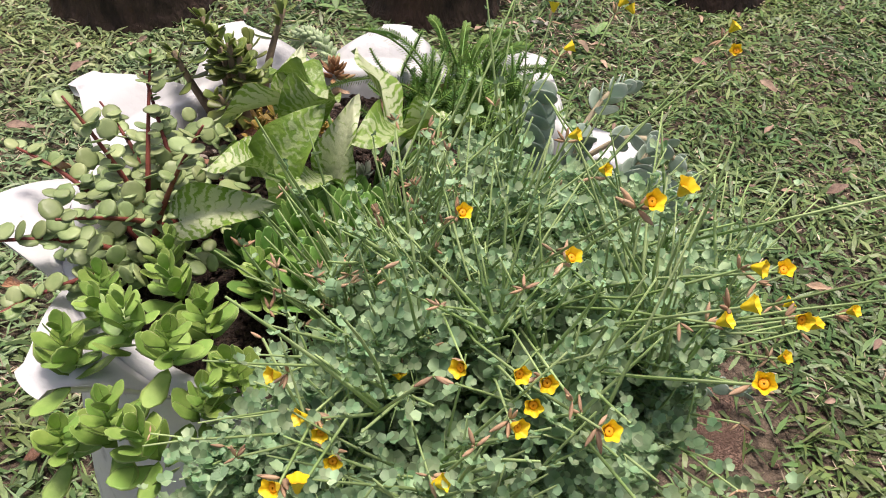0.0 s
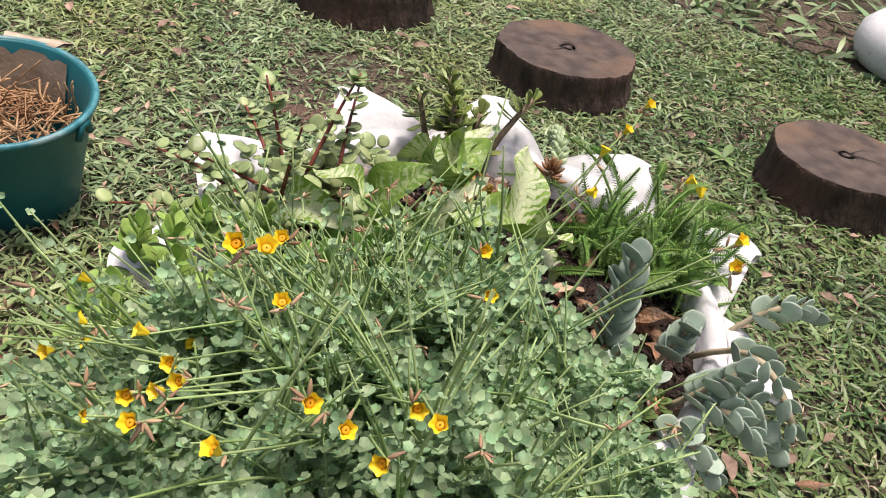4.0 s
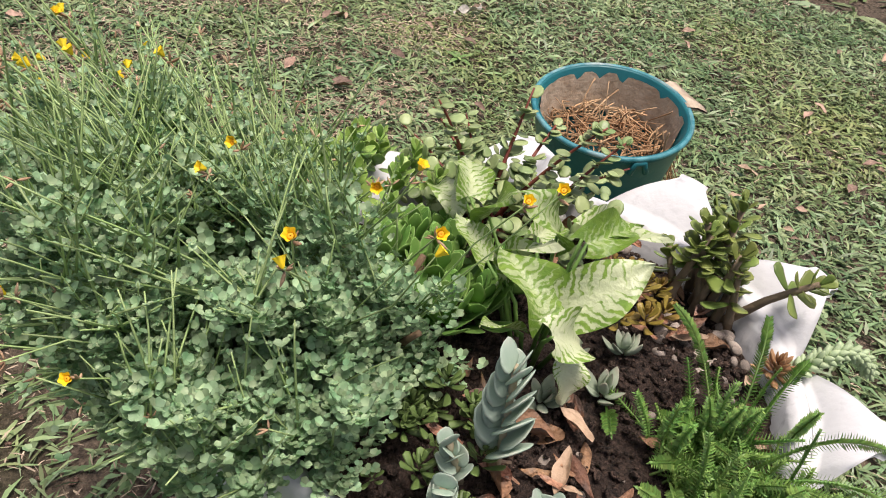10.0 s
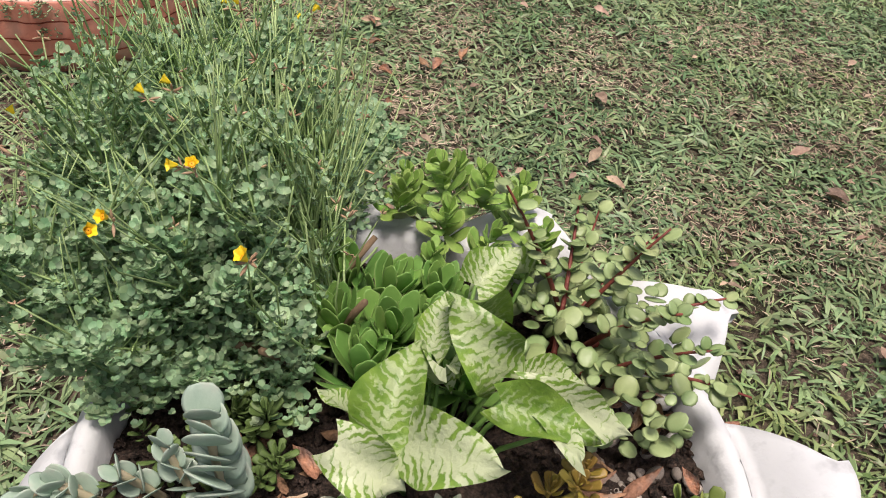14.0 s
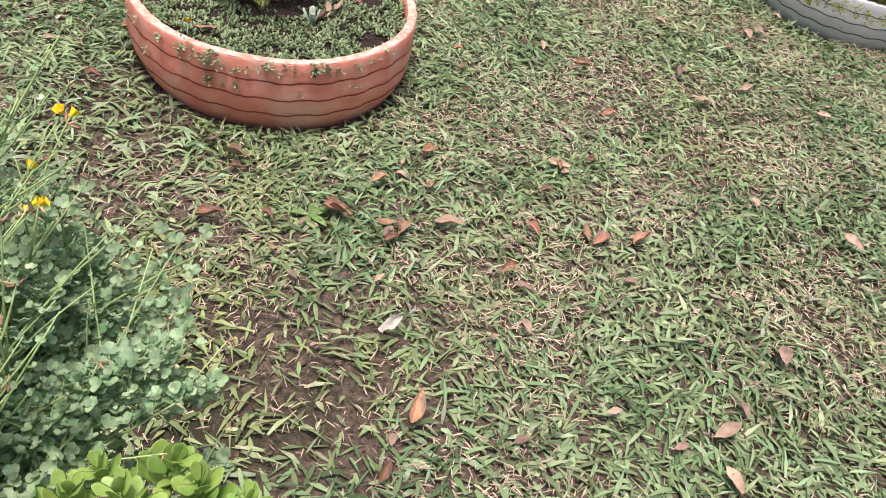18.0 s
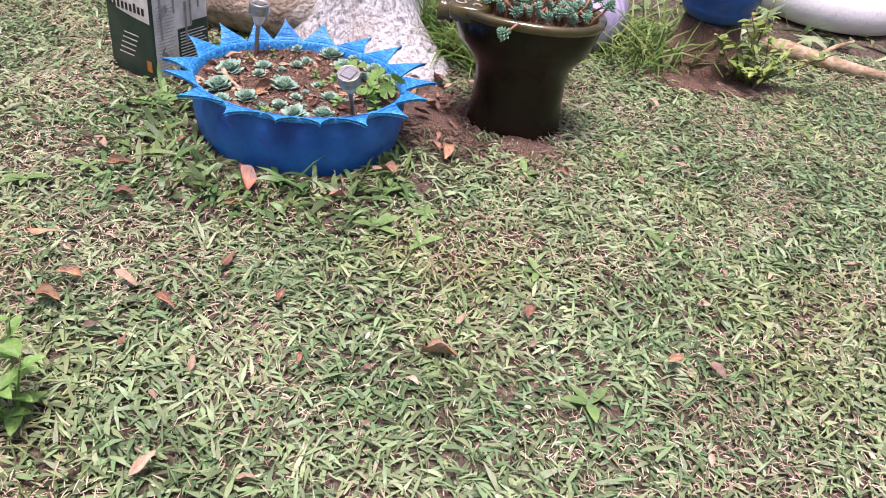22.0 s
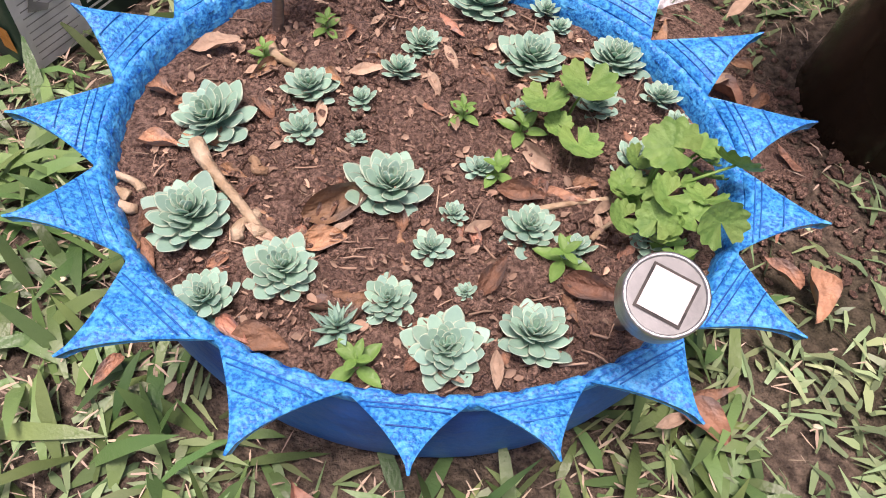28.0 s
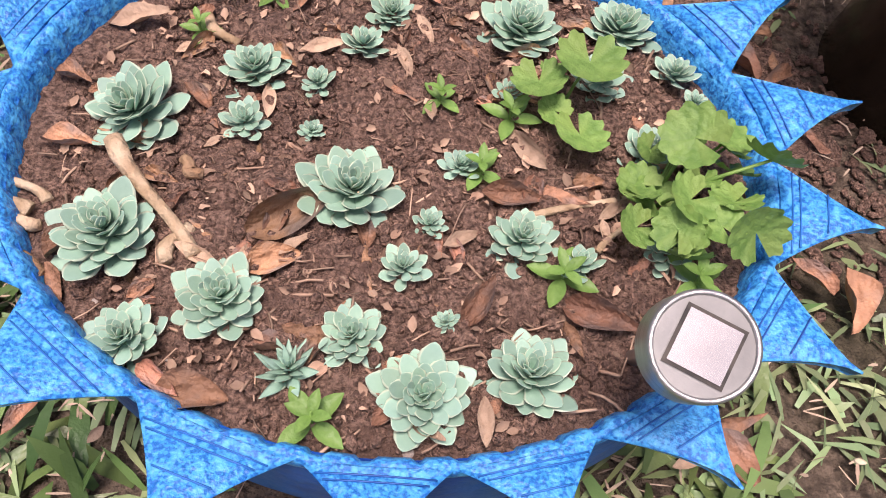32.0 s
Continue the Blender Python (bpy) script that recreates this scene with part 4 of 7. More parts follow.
def rosette(name, m, count, mesh, label, category, group, tilt0=0.1, tilt1=1.25, s0=1.0, s1=0.35, rise=0.012, seed=1, jitter=0.12, stem=None, inner=0.15):
    """Leaves in a spiral: the outer ones long and flat, the inner ones short and upright."""
    rng = random.Random(seed)
    t = thing(name, m, label, category, group)
    for i in range(count):
        q = i / max(1, count - 1)
        az = i * 2.39996 + rng.gauss(0, jitter * 0.5)
        tilt = tilt0 + (tilt1 - tilt0) * q ** 1.25 + rng.gauss(0, jitter)
        s = (s0 + (s1 - s0) * q) * rng.uniform(0.92, 1.08)
        off = inner * (1 - q) * 0.012
        part("leaf", mesh, None, t, "", fan_pose(az, tilt, (math.cos(az) * off, math.sin(az) * off, rise * q), s, rng.gauss(0, 0.12)))
    return t


def pale_margin(m, length, width, colour, start=0.8):
    """A pale rim round a cusped leaf: how far out a spot lies of the leaf's half width there."""
    nt = m.node_tree
    L = nt.links.new
    def op(kind, a, b=0.0):
        n = nt.nodes.new("ShaderNodeMath")
        n.operation = kind
        for i, q in enumerate((a, b)):
            if isinstance(q, (int, float)):
                n.inputs[i].default_value = q
            else:
                L(q, n.inputs[i])
        return n.outputs[0]
    sep = nt.nodes.new("ShaderNodeSeparateXYZ")
    L(nt.nodes.new("ShaderNodeTexCoord").outputs["Object"], sep.inputs[0])
    s = op("DIVIDE", sep.outputs[1], length)
    rise = op("MINIMUM", op("ADD", op("MULTIPLY", s, 0.95), 0.38), 1.0)
    fall = op("POWER", op("MAXIMUM", op("DIVIDE", op("SUBTRACT", s, 0.64), 0.36), 0.0), 2.1)
    half = op("MULTIPLY", op("MULTIPLY", rise, op("POWER", op("MAXIMUM", op("SUBTRACT", 1.0, fall), 0.02), 0.8)), width / 2)
    mr = nt.nodes.new("ShaderNodeMapRange")
    mr.inputs["From Min"].default_value, mr.inputs["From Max"].default_value = start, start + 0.14
    L(op("MULTIPLY", op("DIVIDE", op("ABSOLUTE", sep.outputs[0]), half), op("GREATER_THAN", s, 0.3)), mr.inputs["Value"])
    b = nt.nodes["Principled BSDF"]
    col = b.inputs["Base Color"].links[0].from_socket
    mx = nt.nodes.new("ShaderNodeMix")
    mx.data_type = "RGBA"
    L(mr.outputs[0], mx.inputs[0])
    L(col, mx.inputs[6])
    mx.inputs[7].default_value = (*colour, 1)
    L(mx.outputs[2], b.inputs["Base Color"])


CUSP = lambda s: max(0.04, min(1.0, 0.38 + 0.95 * s) * (1 - max(0.0, (s - 0.64) / 0.36) ** 2.1) ** 0.8) if s < 1 else 0.04
pale_margin(ECHE, 0.034, 0.0175, (0.52, 0.63, 0.48), 0.72)
E_LEAF = shared("echeveria_leaf", fat_leaf(0.034, 0.0175, 0.0042, CUSP, 7, 8, 0.16, 0.2), ECHE)
# keel edge: pointed, pale rim
SPIKY = shared("spiky_leaf", fat_leaf(0.036, 0.013, 0.004, LANCE, 5, 6, 0.1, 0.3), ECHE)

ROS = [(0.534, -3.254, 0.019), (0.434, -3.26, 0.035), (0.365, -3.265, 0.016), (0.347, -3.243, 0.014), (0.482, -3.184, 0.022), (0.495, -3.138, 0.02), (0.371, -3.189, 0.035), (0.285, -3.21, 0.031), (0.574, -3.095, 0.028), (0.522, -3.092, 0.015), (0.238, -3.166, 0.02), (0.647, -3.035, 0.038), (0.566, -3.041, 0.019), (0.516, -3.045, 0.01), (0.371, -3.117, 0.014), (0.3, -3.148, 0.025)]
ROS2 = [(0.474, -2.994, 0.038), (0.63, -2.925, 0.038), (0.412, -2.98, 0.013), (0.398, -3.035, 0.016), (0.345, -2.981, 0.027), (0.301, -2.968, 0.016), (0.423, -2.94, 0.018), (0.236, -2.997, 0.023), (0.54, -2.893, 0.031), (0.447, -2.884, 0.024), (0.59, -2.853, 0.027), (0.481, -2.852, 0.024), (0.394, -2.853, 0.032), (0.327, -2.877, 0.031), (0.387, -2.907, 0.009), (0.257, -3.083, 0.023), (0.22, -3.141, 0.012)]


def build_rosettes():
    label = "blue-green rosette succulent growing in the soil"
    kinds = [rosette("succulent_rosette", pose(0, 0, 0), n, E_LEAF, label, "succulent", "rosettes in the blue planter", t0, t1, 1.0, 0.33, 0.016, sd) for n, t0, t1, sd in ((54, 0.06, 1.15, 1), (42, 0.1, 1.15, 2), (30, 0.15, 1.15, 3))]
    spiky = rosette("succulent_rosette", pose(0, 0, 0), 26, SPIKY, "narrow-leaved grey-green rosette succulent", "succulent", "rosettes in the blue planter", 0.15, 1.2, 1.0, 0.4, 0.014, 5)
    used = set()
    rng = random.Random(11)
    for i, (x, y, r) in enumerate(ROS + ROS2):
        k = 0 if r > 0.03 else (1 if r > 0.02 else 2)
        src = kinds[k]
        if i == 27:
            src, k = spiky, 3
        tx, ty = (-6, -18) if i == 11 else (rng.gauss(0, 5), rng.gauss(0, 5))
        zz = SOILZ + (0.007 if r > 0.02 else 0.012)
        m = pose(x, y, zz, tx, ty, rng.uniform(0, 360)) @ Matrix.Scale(r / 0.031 * 1.04, 4)
        if k in used:
            c = copy_thing(src, m)
            c.matrix_basis = m
        else:
            src.matrix_basis = m
            used.add(k)


build_rosettes()


def sprig(x, y, z, r, seed, n=8, name="seedling", label="small bright green seedling with paired leaves"):
    rng = random.Random(seed)
    t = thing(name, pose(x, y, z, 0, 0, rng.uniform(0, 360)), label, "seedling", "green seedlings")
    lf = shared("seedling_leaf", flat_leaf(0.03, 0.014, OVAL, 6, 0.35, -0.12, 2), FRESH)
    part("stem", Shape().add(*tube([(0, 0, -0.005), (0.001, 0, 0.012), (0, 0.001, 0.03)], [0.0014, 0.0012, 0.0008], 5)), FRESH, t)
    for i in range(n):
        lay = i // 4
        az = (i % 4) * math.pi / 2 + lay * 0.7 + rng.gauss(0, 0.15)
        part("leaf", lf, None, t, "", fan_pose(az, 0.25 + 0.35 * lay + rng.gauss(0, 0.1), (0, 0, 0.012 + 0.012 * lay), r / 0.028 * (1 - 0.35 * lay)))


for i, (x, y, r) in enumerate(((0.581, -3.181, 0.019), (0.424, -3.098, 0.019), (0.367, -3.091, 0.024), (0.383, -3.035, 0.022), (0.313, -2.956, 0.025), (0.459, -2.822, 0.025), (0.629, -3.126, 0.017), (0.218, -2.973, 0.026))):
    sprig(x, y, SOILZ + 0.002, r, i + 20)


def lobed_leaf(r=0.03, n=40, rings=4):
    """Round geranium leaf with shallow scallops and a notch at the stalk; pleated along its veins."""
    v = [(0, 0, 0)]
    for i in range(1, rings + 1):
        for j in range(n):
            a = -math.pi / 2 + 0.22 + (2 * math.pi - 0.44) * j / (n - 1)
            q = r * i / rings * (1 - 0.12 * (i / rings) ** 3 + 0.16 * (i / rings) ** 3 * abs(math.cos(5.5 * (a + math.pi / 2))))
            v.append((q * math.cos(a), q * math.sin(a), 0.05 * q * math.cos(11 * (a + math.pi / 2)) * i / rings + 0.25 * q * q / r))
    f = [(0, 1 + j, 2 + j) for j in range(n - 1)]
    for i in range(rings - 1):
        for j in range(n - 1):
            a = 1 + i * n + j
            f.append((a, a + n, a + n + 1, a + 1))
    return np.array(v), f


def build_geranium():
    t = thing("geranium", pose(0.252, -3.04, SOILZ), "young geranium with round scalloped green leaves", "geranium")
    lf = shared("geranium_leaf", lobed_leaf(), GERAN)
    spots = ((0.238, -3.056, 0.034, 0.07), (0.183, -3.05, 0.03, 0.068), (0.238, -3.009, 0.027, 0.06), (0.193, -2.992, 0.03, 0.06), (0.271, -2.989, 0.022, 0.045), (0.207, -3.078, 0.026, 0.05), (0.229, -2.978, 0.022, 0.035), (0.267, -3.02, 0.02, 0.04), (0.203, -3.022, 0.026, 0.05))
    rng = random.Random(3)
    spots = [(x, y, r * 0.84, z) for x, y, r, z in spots] + [(0.22 + rng.uniform(-0.045, 0.05), -3.03 + rng.uniform(-0.055, 0.055), rng.uniform(0.014, 0.023), rng.uniform(0.02, 0.055)) for _ in range(12)]
    for x, y, r, z in spots:
        dx, dy = x - 0.252, y - -3.04
        part("stalk", Shape().add(*tube([(0.0, 0, -0.005), (dx * 0.5, dy * 0.5, z * 0.6), (dx, dy, z)], [0.002, 0.0015, 0.0012], 5)), FRESH, t)
        part("leaf", lf, None, t, "", Matrix.Translation((dx, dy, z)) @ pose(0, 0, 0, rng.gauss(20, 18), rng.gauss(-8, 18), rng.uniform(0, 360)) @ Matrix.Scale(r / 0.034, 4))
    t = thing("geranium", pose(0.33, -3.115, SOILZ), "small geranium shoot with round leaves", "geranium")
    for x, y, r, z in ((0.315, -3.126, 0.028, 0.055), (0.351, -3.107, 0.022, 0.045), (0.314, -3.069, 0.022, 0.035), (0.335, -3.094, 0.014, 0.03), (0.34, -3.134, 0.012, 0.03)):
        dx, dy = x - 0.33, y - -3.115
        part("stalk", Shape().add(*tube([(0.0, 0, -0.005), (dx * 0.5, dy * 0.5, z * 0.6), (dx, dy, z)], [0.0018, 0.0014, 0.001], 5)), FRESH, t)
        part("leaf", lf, None, t, "", Matrix.Translation((dx, dy, z)) @ pose(0, 0, 0, rng.gauss(18, 12), rng.gauss(0, 12), rng.uniform(0, 360)) @ Matrix.Scale(r / 0.03, 4))


build_geranium()

DEADS = [shared("dead_leaf_a", flat_leaf(0.075, 0.03, LANCE, 10, 1.3, 0.12, 3, 0.05), DEADLEAF), shared("dead_leaf_b", flat_leaf(0.08, 0.022, LANCE, 8, -0.7, 0.08, 2, 0.04), DEADLEAF), shared("dead_leaf_c", flat_leaf(0.055, 0.03, OVAL, 8, 1.1, -0.12, 2, 0.06), DEADLEAF), shared("dead_leaf_d", flat_leaf(0.06, 0.02, OVAL, 8, 0.8, 0.2, 2, 0.05), PALEDEAD)]
LEAFWORDS = ["reddish-brown fallen leaf, curled and dry", "narrow brown fallen leaf, folded along its rib", "brown cupped fallen leaf", "pale bleached fallen leaf"]


def dead_leaf(x, y, z, length, az, kind, group, rng):
    m = pose(x, y, z, rng.gauss(0, 8), rng.gauss(0, 14), az) @ Matrix.Scale(length / (0.07, 0.08, 0.055, 0.06)[kind], 4)
    ob = new("fallen_leaf", DEADS[kind])
    ob.matrix_basis = m @ Matrix.Translation((0, -0.03, 0))
    return tagged(ob, LEAFWORDS[kind], "leaf", group)


def build_blue_litter():
    rng = random.Random(8)
    spots = [(0.517, -2.969, 0.085, 135, 0), (0.513, -2.93, 0.05, 120, 2), (0.369, -2.922, 0.05, 160, 0), (0.537, -2.824, 0.06, 100, 2), (0.688, -2.994, 0.05, 95, 0), (0.652, -2.883, 0.05, 30, 1), (0.288, -2.933, 0.065, 80, 0), (0.475, -2.882, 0.06, 90, 1), (0.461, -3.223, 0.06, 40, 1), (0.529, -3.131, 0.045, 120, 3), (0.406, -2.975, 0.04, 20, 1), (0.348, -3.065, 0.06, 50, 3), (0.679, -3.126, 0.07, 100, 3), (0.708, -2.906, 0.05, 170, 0), (0.562, -2.833, 0.04, 60, 0)]
    spots += [(0.352, -2.843, 0.04, 10, 3), (0.71, -3.056, 0.045, 70, 0), (0.258, -2.979, 0.04, 140, 1), (0.612, -3.23, 0.035, 0, 3), (0.328, -3.026, 0.06, 85, 1), (0.449, -2.94, 0.045, 20, 1), (0.386, -2.828, 0.03, 70, 3), (0.36, -3.018, 0.055, 95, 0), (0.302, -2.914, 0.04, 30, 1), (0.429, -3.084, 0.035, 20, 3), (0.458, -3.102, 0.035, 60, 1), (0.656, -2.914, 0.045, 150, 0)]
    for x, y, l, az, k in spots:
        dead_leaf(x, y, SOILZ + 0.014, l * 0.82, az, k, "dead leaves in the planters", rng)
    for i in range(110):
        a, q = rng.uniform(0, 6.28), 0.24 * math.sqrt(rng.uniform(0.1, 1))
        if i < 16:
            a = rng.gauss(0.5, 0.6)
        dead_leaf(BP[0] + q * math.cos(a), BP[1] + q * math.sin(a) * 0.93, SOILZ + 0.012, rng.uniform(0.014, 0.034), rng.uniform(0, 360), i % 4, "dead leaves in the planters", rng)
    sticks = [((0.648, -2.998), (0.571, -2.92), 0.0054), ((0.721, -2.955), (0.682, -2.945), 0.004), ((0.714, -2.932), (0.686, -2.936), 0.0055), ((0.704, -2.921), (0.673, -2.927), 0.0045), ((0.603, -2.996), (0.581, -2.989), 0.005), ((0.632, -3.145), (0.598, -3.119), 0.0045), ((0.584, -2.915), (0.581, -2.941), 0.005), ((0.346, -2.999), (0.272, -3.036), 0.003), ((0.286, -2.983), (0.269, -3.025), 0.0025), ((0.696, -2.899), (0.656, -2.89), 0.005)]
    for i, (a, b, r) in enumerate(sticks):
        z0, z1 = SOILZ + 0.012 + r, SOILZ + 0.008 + r
        if i == 0:
            z0 = SOILZ + 0.03
        pts = [(a[0] + (b[0] - a[0]) * s + 0.004 * math.sin(5 * s + i), a[1] + (b[1] - a[1]) * s + 0.003 * math.cos(4 * s + i), z0 + (z1 - z0) * s) for s in np.linspace(0, 1, 9)]
        rr = [r * (1 + 0.18 * math.sin(7 * s + i) + (0.35 if j in (0, 1) and i == 0 else 0)) for j, s in enumerate(np.linspace(0, 1, 9))]
        tagged(part("stick", Shape().add(*tube(pts, rr, 8)), TWIG), "dry pale brown stick lying on the soil", "stick", "sticks in the blue planter")
    s = Shape()
    ico = ellipsoid(5, 4)
    for i in range(4600):
        a, q = rng.uniform(0, 6.28), 0.256 * math.sqrt(rng.random())
        x, y = q * math.cos(a) * 1.0, q * math.sin(a) * 0.93
        z = SOILZ + 0.006 + 0.004 * (1 - (q / 0.25) ** 2)
        k = rng.choice((0.0012, 0.0018, 0.0022, 0.0022, 0.003, 0.003, 0.0045, 0.006))
        s.add(*ico, pose(BP[0] + x, BP[1] + y, z + k * 0.4, rng.uniform(0, 180), 0, rng.uniform(0, 360)) @ Matrix.Diagonal((k * rng.uniform(0.8, 1.8), k, k * 0.8, 1)))
    tagged(part("soil_crumbs", s, SOIL), "loose crumbs of soil", "soil", kind="stuff")
    s = Shape()
    for i in range(420):
        a, q = rng.uniform(0, 6.28), 0.25 * math.sqrt(rng.random())
        x, y = BP[0] + q * math.cos(a), BP[1] + q * math.sin(a) * 0.93
        s.add(*tube(bent((x, y, SOILZ + 0.011), (rng.gauss(0, 1), rng.gauss(0, 1), 0.1), rng.uniform(0.006, 0.03), 3, 0.1, rng, 0.2), rng.uniform(0.0004, 0.0014), 4))
    chip = flat_leaf(0.012, 0.007, OVAL, 3, 0.8, 0.1, 1, 0.1)
    for i in range(520):
        a, q = rng.uniform(0, 6.28), 0.25 * math.sqrt(rng.random())
        s.add(*chip, pose(BP[0] + q * math.cos(a), BP[1] + q * math.sin(a) * 0.93, SOILZ + 0.0125, rng.gauss(0, 20), rng.gauss(0, 20), rng.uniform(0, 360)) @ Matrix.Scale(rng.uniform(0.3, 1.1), 4))
    tagged(part("dry_litter", s, mat("soil_litter", (0.2, 0.125, 0.085), (0.44, 0.31, 0.22), 30, 0.8, 0.3, isl=0.6)), "bits of straw and bark on the soil", "litter", kind="stuff")
    for i in range(26):
        a, q = rng.uniform(0, 6.28), 0.25 * math.sqrt(rng.random())
        if i < 8:
            x, y = 0.421 + rng.uniform(-0.06, 0.05), -2.824 + rng.uniform(-0.008, 0.008)
        else:
            x, y = BP[0] + q * math.cos(a), BP[1] + q * math.sin(a) * 0.93
        ob = new("pebble", shared("pebble", ellipsoid(8, 6), PEB))
        k = rng.uniform(0.003, 0.006)
        ob.matrix_basis = pose(x, y, SOILZ + 0.002, rng.uniform(0, 60), rng.uniform(0, 60), rng.uniform(0, 360)) @ Matrix.Diagonal((k * 1.3, k, k * 0.8, 1))
        tagged(ob, "small round pebble on the soil", "pebble", "pebbles in the planters")


def ellipsoid(k=8, n=6):
    v = [(0, 0, -1)]
    for i in range(1, n):
        b = -math.pi / 2 + math.pi * i / n
        v += [(math.cos(b) * math.cos(2 * math.pi * j / k), math.cos(b) * math.sin(2 * math.pi * j / k), math.sin(b)) for j in range(k)]
    v.append((0, 0, 1))
    f = [(0, 1 + (j + 1) % k, 1 + j) for j in range(k)] + [tuple(q + 1 for q in g) for g in grid_faces(n - 1, k, True)]
    e = len(v) - 1
    return np.array(v), f + [(1 + (n - 2) * k + j, 1 + (n - 2) * k + (j + 1) % k, e) for j in range(k)]


build_blue_litter()


def solar_lamp(x, y, lean, label):
    t = thing("solar_garden_lamp", along((x, y, SOILZ), lean, (0.3, 1, 0)) @ pose(0, 0, 0, -90, 0, 0), label, "lamp", "solar garden lamps")
    H = Vector(lean).length
    STEEL = mat("brushed_steel", (0.35, 0.35, 0.34), (0.5, 0.5, 0.49), 60, 0.35, 0.15, 200, metal=0.9, stretch=(1, 1, 8))
    CLEAR = bpy.data.materials.get("clear_plastic") or mat("clear_plastic", (0.55, 0.57, 0.55), (0.7, 0.72, 0.7), 20, 0.15, 0.05)
    CELL = mat("solar_cell", (0.42, 0.43, 0.45), (0.5, 0.51, 0.53), 40, 0.12, 0.0, metal=0.75, coat=1.0, spec=0.8)
    TOPP = mat("grey_plastic_top", (0.2, 0.205, 0.2), (0.27, 0.275, 0.27), 30, 0.4, 0.1)
    part("stake", Shape().add(*lathe([(0.0045, -0.03), (0.006, -0.02), (0.006, H - 0.07), (0.009, H - 0.066), (0.009, H - 0.06)], 16)), STEEL, t)
    part("lens", Shape().add(*lathe([(0.009, H - 0.062), (0.014, H - 0.056), (0.017, H - 0.045), (0.019, H - 0.03), (0.018, H - 0.027)], 24)), CLEAR, t, "clear plastic lens")
    part("cap", Shape().add(*lathe([(0.018, H - 0.03), (0.0275, H - 0.03), (0.029, H - 0.027), (0.029, H - 0.004), (0.0285, H - 0.001), (0.0265, H), (0.0255, H - 0.002)], 40)), STEEL, t, "round brushed metal cap")
    v, f = soil_fan(0.0256, H - 0.0022)
    part("top_disc", Shape().add(v, f), TOPP, t)
    part("cell_frame", Shape().add([(-0.0165, -0.0165, H - 0.0014), (0.0165, -0.0165, H - 0.0014), (0.0165, 0.0165, H - 0.0014), (-0.0165, 0.0165, H - 0.0014)], [(0, 1, 2, 3)]), CRACK, t, smooth=False)
    part("solar_panel", Shape().add([(-0.0145, -0.0145, H - 0.0006), (0.0145, -0.0145, H - 0.0006), (0.0145, 0.0145, H - 0.0006), (-0.0145, 0.0145, H - 0.0006)], [(0, 1, 2, 3)]), CELL, t, "square dark solar cell", smooth=False)


def soil_fan(r, z, k=40):
    return [(0, 0, z)] + [(r * math.cos(2 * math.pi * j / k), r * math.sin(2 * math.pi * j / k), z) for j in range(k)], [(0, 1 + j, 1 + (j + 1) % k) for j in range(k)]


solar_lamp(0.258, -2.912, (0.001, 0.058, 0.15), "steel solar garden lamp pushed into the soil")
solar_lamp(0.632, -3.175, (-0.014, -0.006, 0.162), "steel solar garden lamp leaning slightly in the soil")


# ---- orange planter: feathery shrub and ground cover ----
COVER = mat("ground_cover_leaf", (0.17, 0.25, 0.115), (0.29, 0.37, 0.2), 20, 0.5, 0.2, isl=0.35, hue=0.02)
FEATHER = mat("feathery_green", (0.12, 0.17, 0.04), (0.25, 0.29, 0.085), 6, 0.6, 0.1, isl=0.35, hue=0.025, trans=0.15)
BROWNSTEM = mat("thin_brown_stem", (0.12, 0.075, 0.045), (0.22, 0.15, 0.09), 30, 0.8, 0.3)


def tufts(rng, spots, leaf, per, z, lift=(0.0, 0.9), size=(0.7, 1.2)):
    """Many little leaf tufts, as poses."""
    out = []
    for x, y in spots:
        zz = z(x, y) if callable(z) else z
        a0 = rng.uniform(0, 6.28)
        for i in range(per):
            out.append(fan_pose(a0 + i * 2.4, rng.uniform(*lift), (x + rng.gauss(0, 0.003), y + rng.gauss(0, 0.003), zz + rng.uniform(0, 0.008)), rng.uniform(*size)))
    return many(leaf, [np.array(m) for m in out])


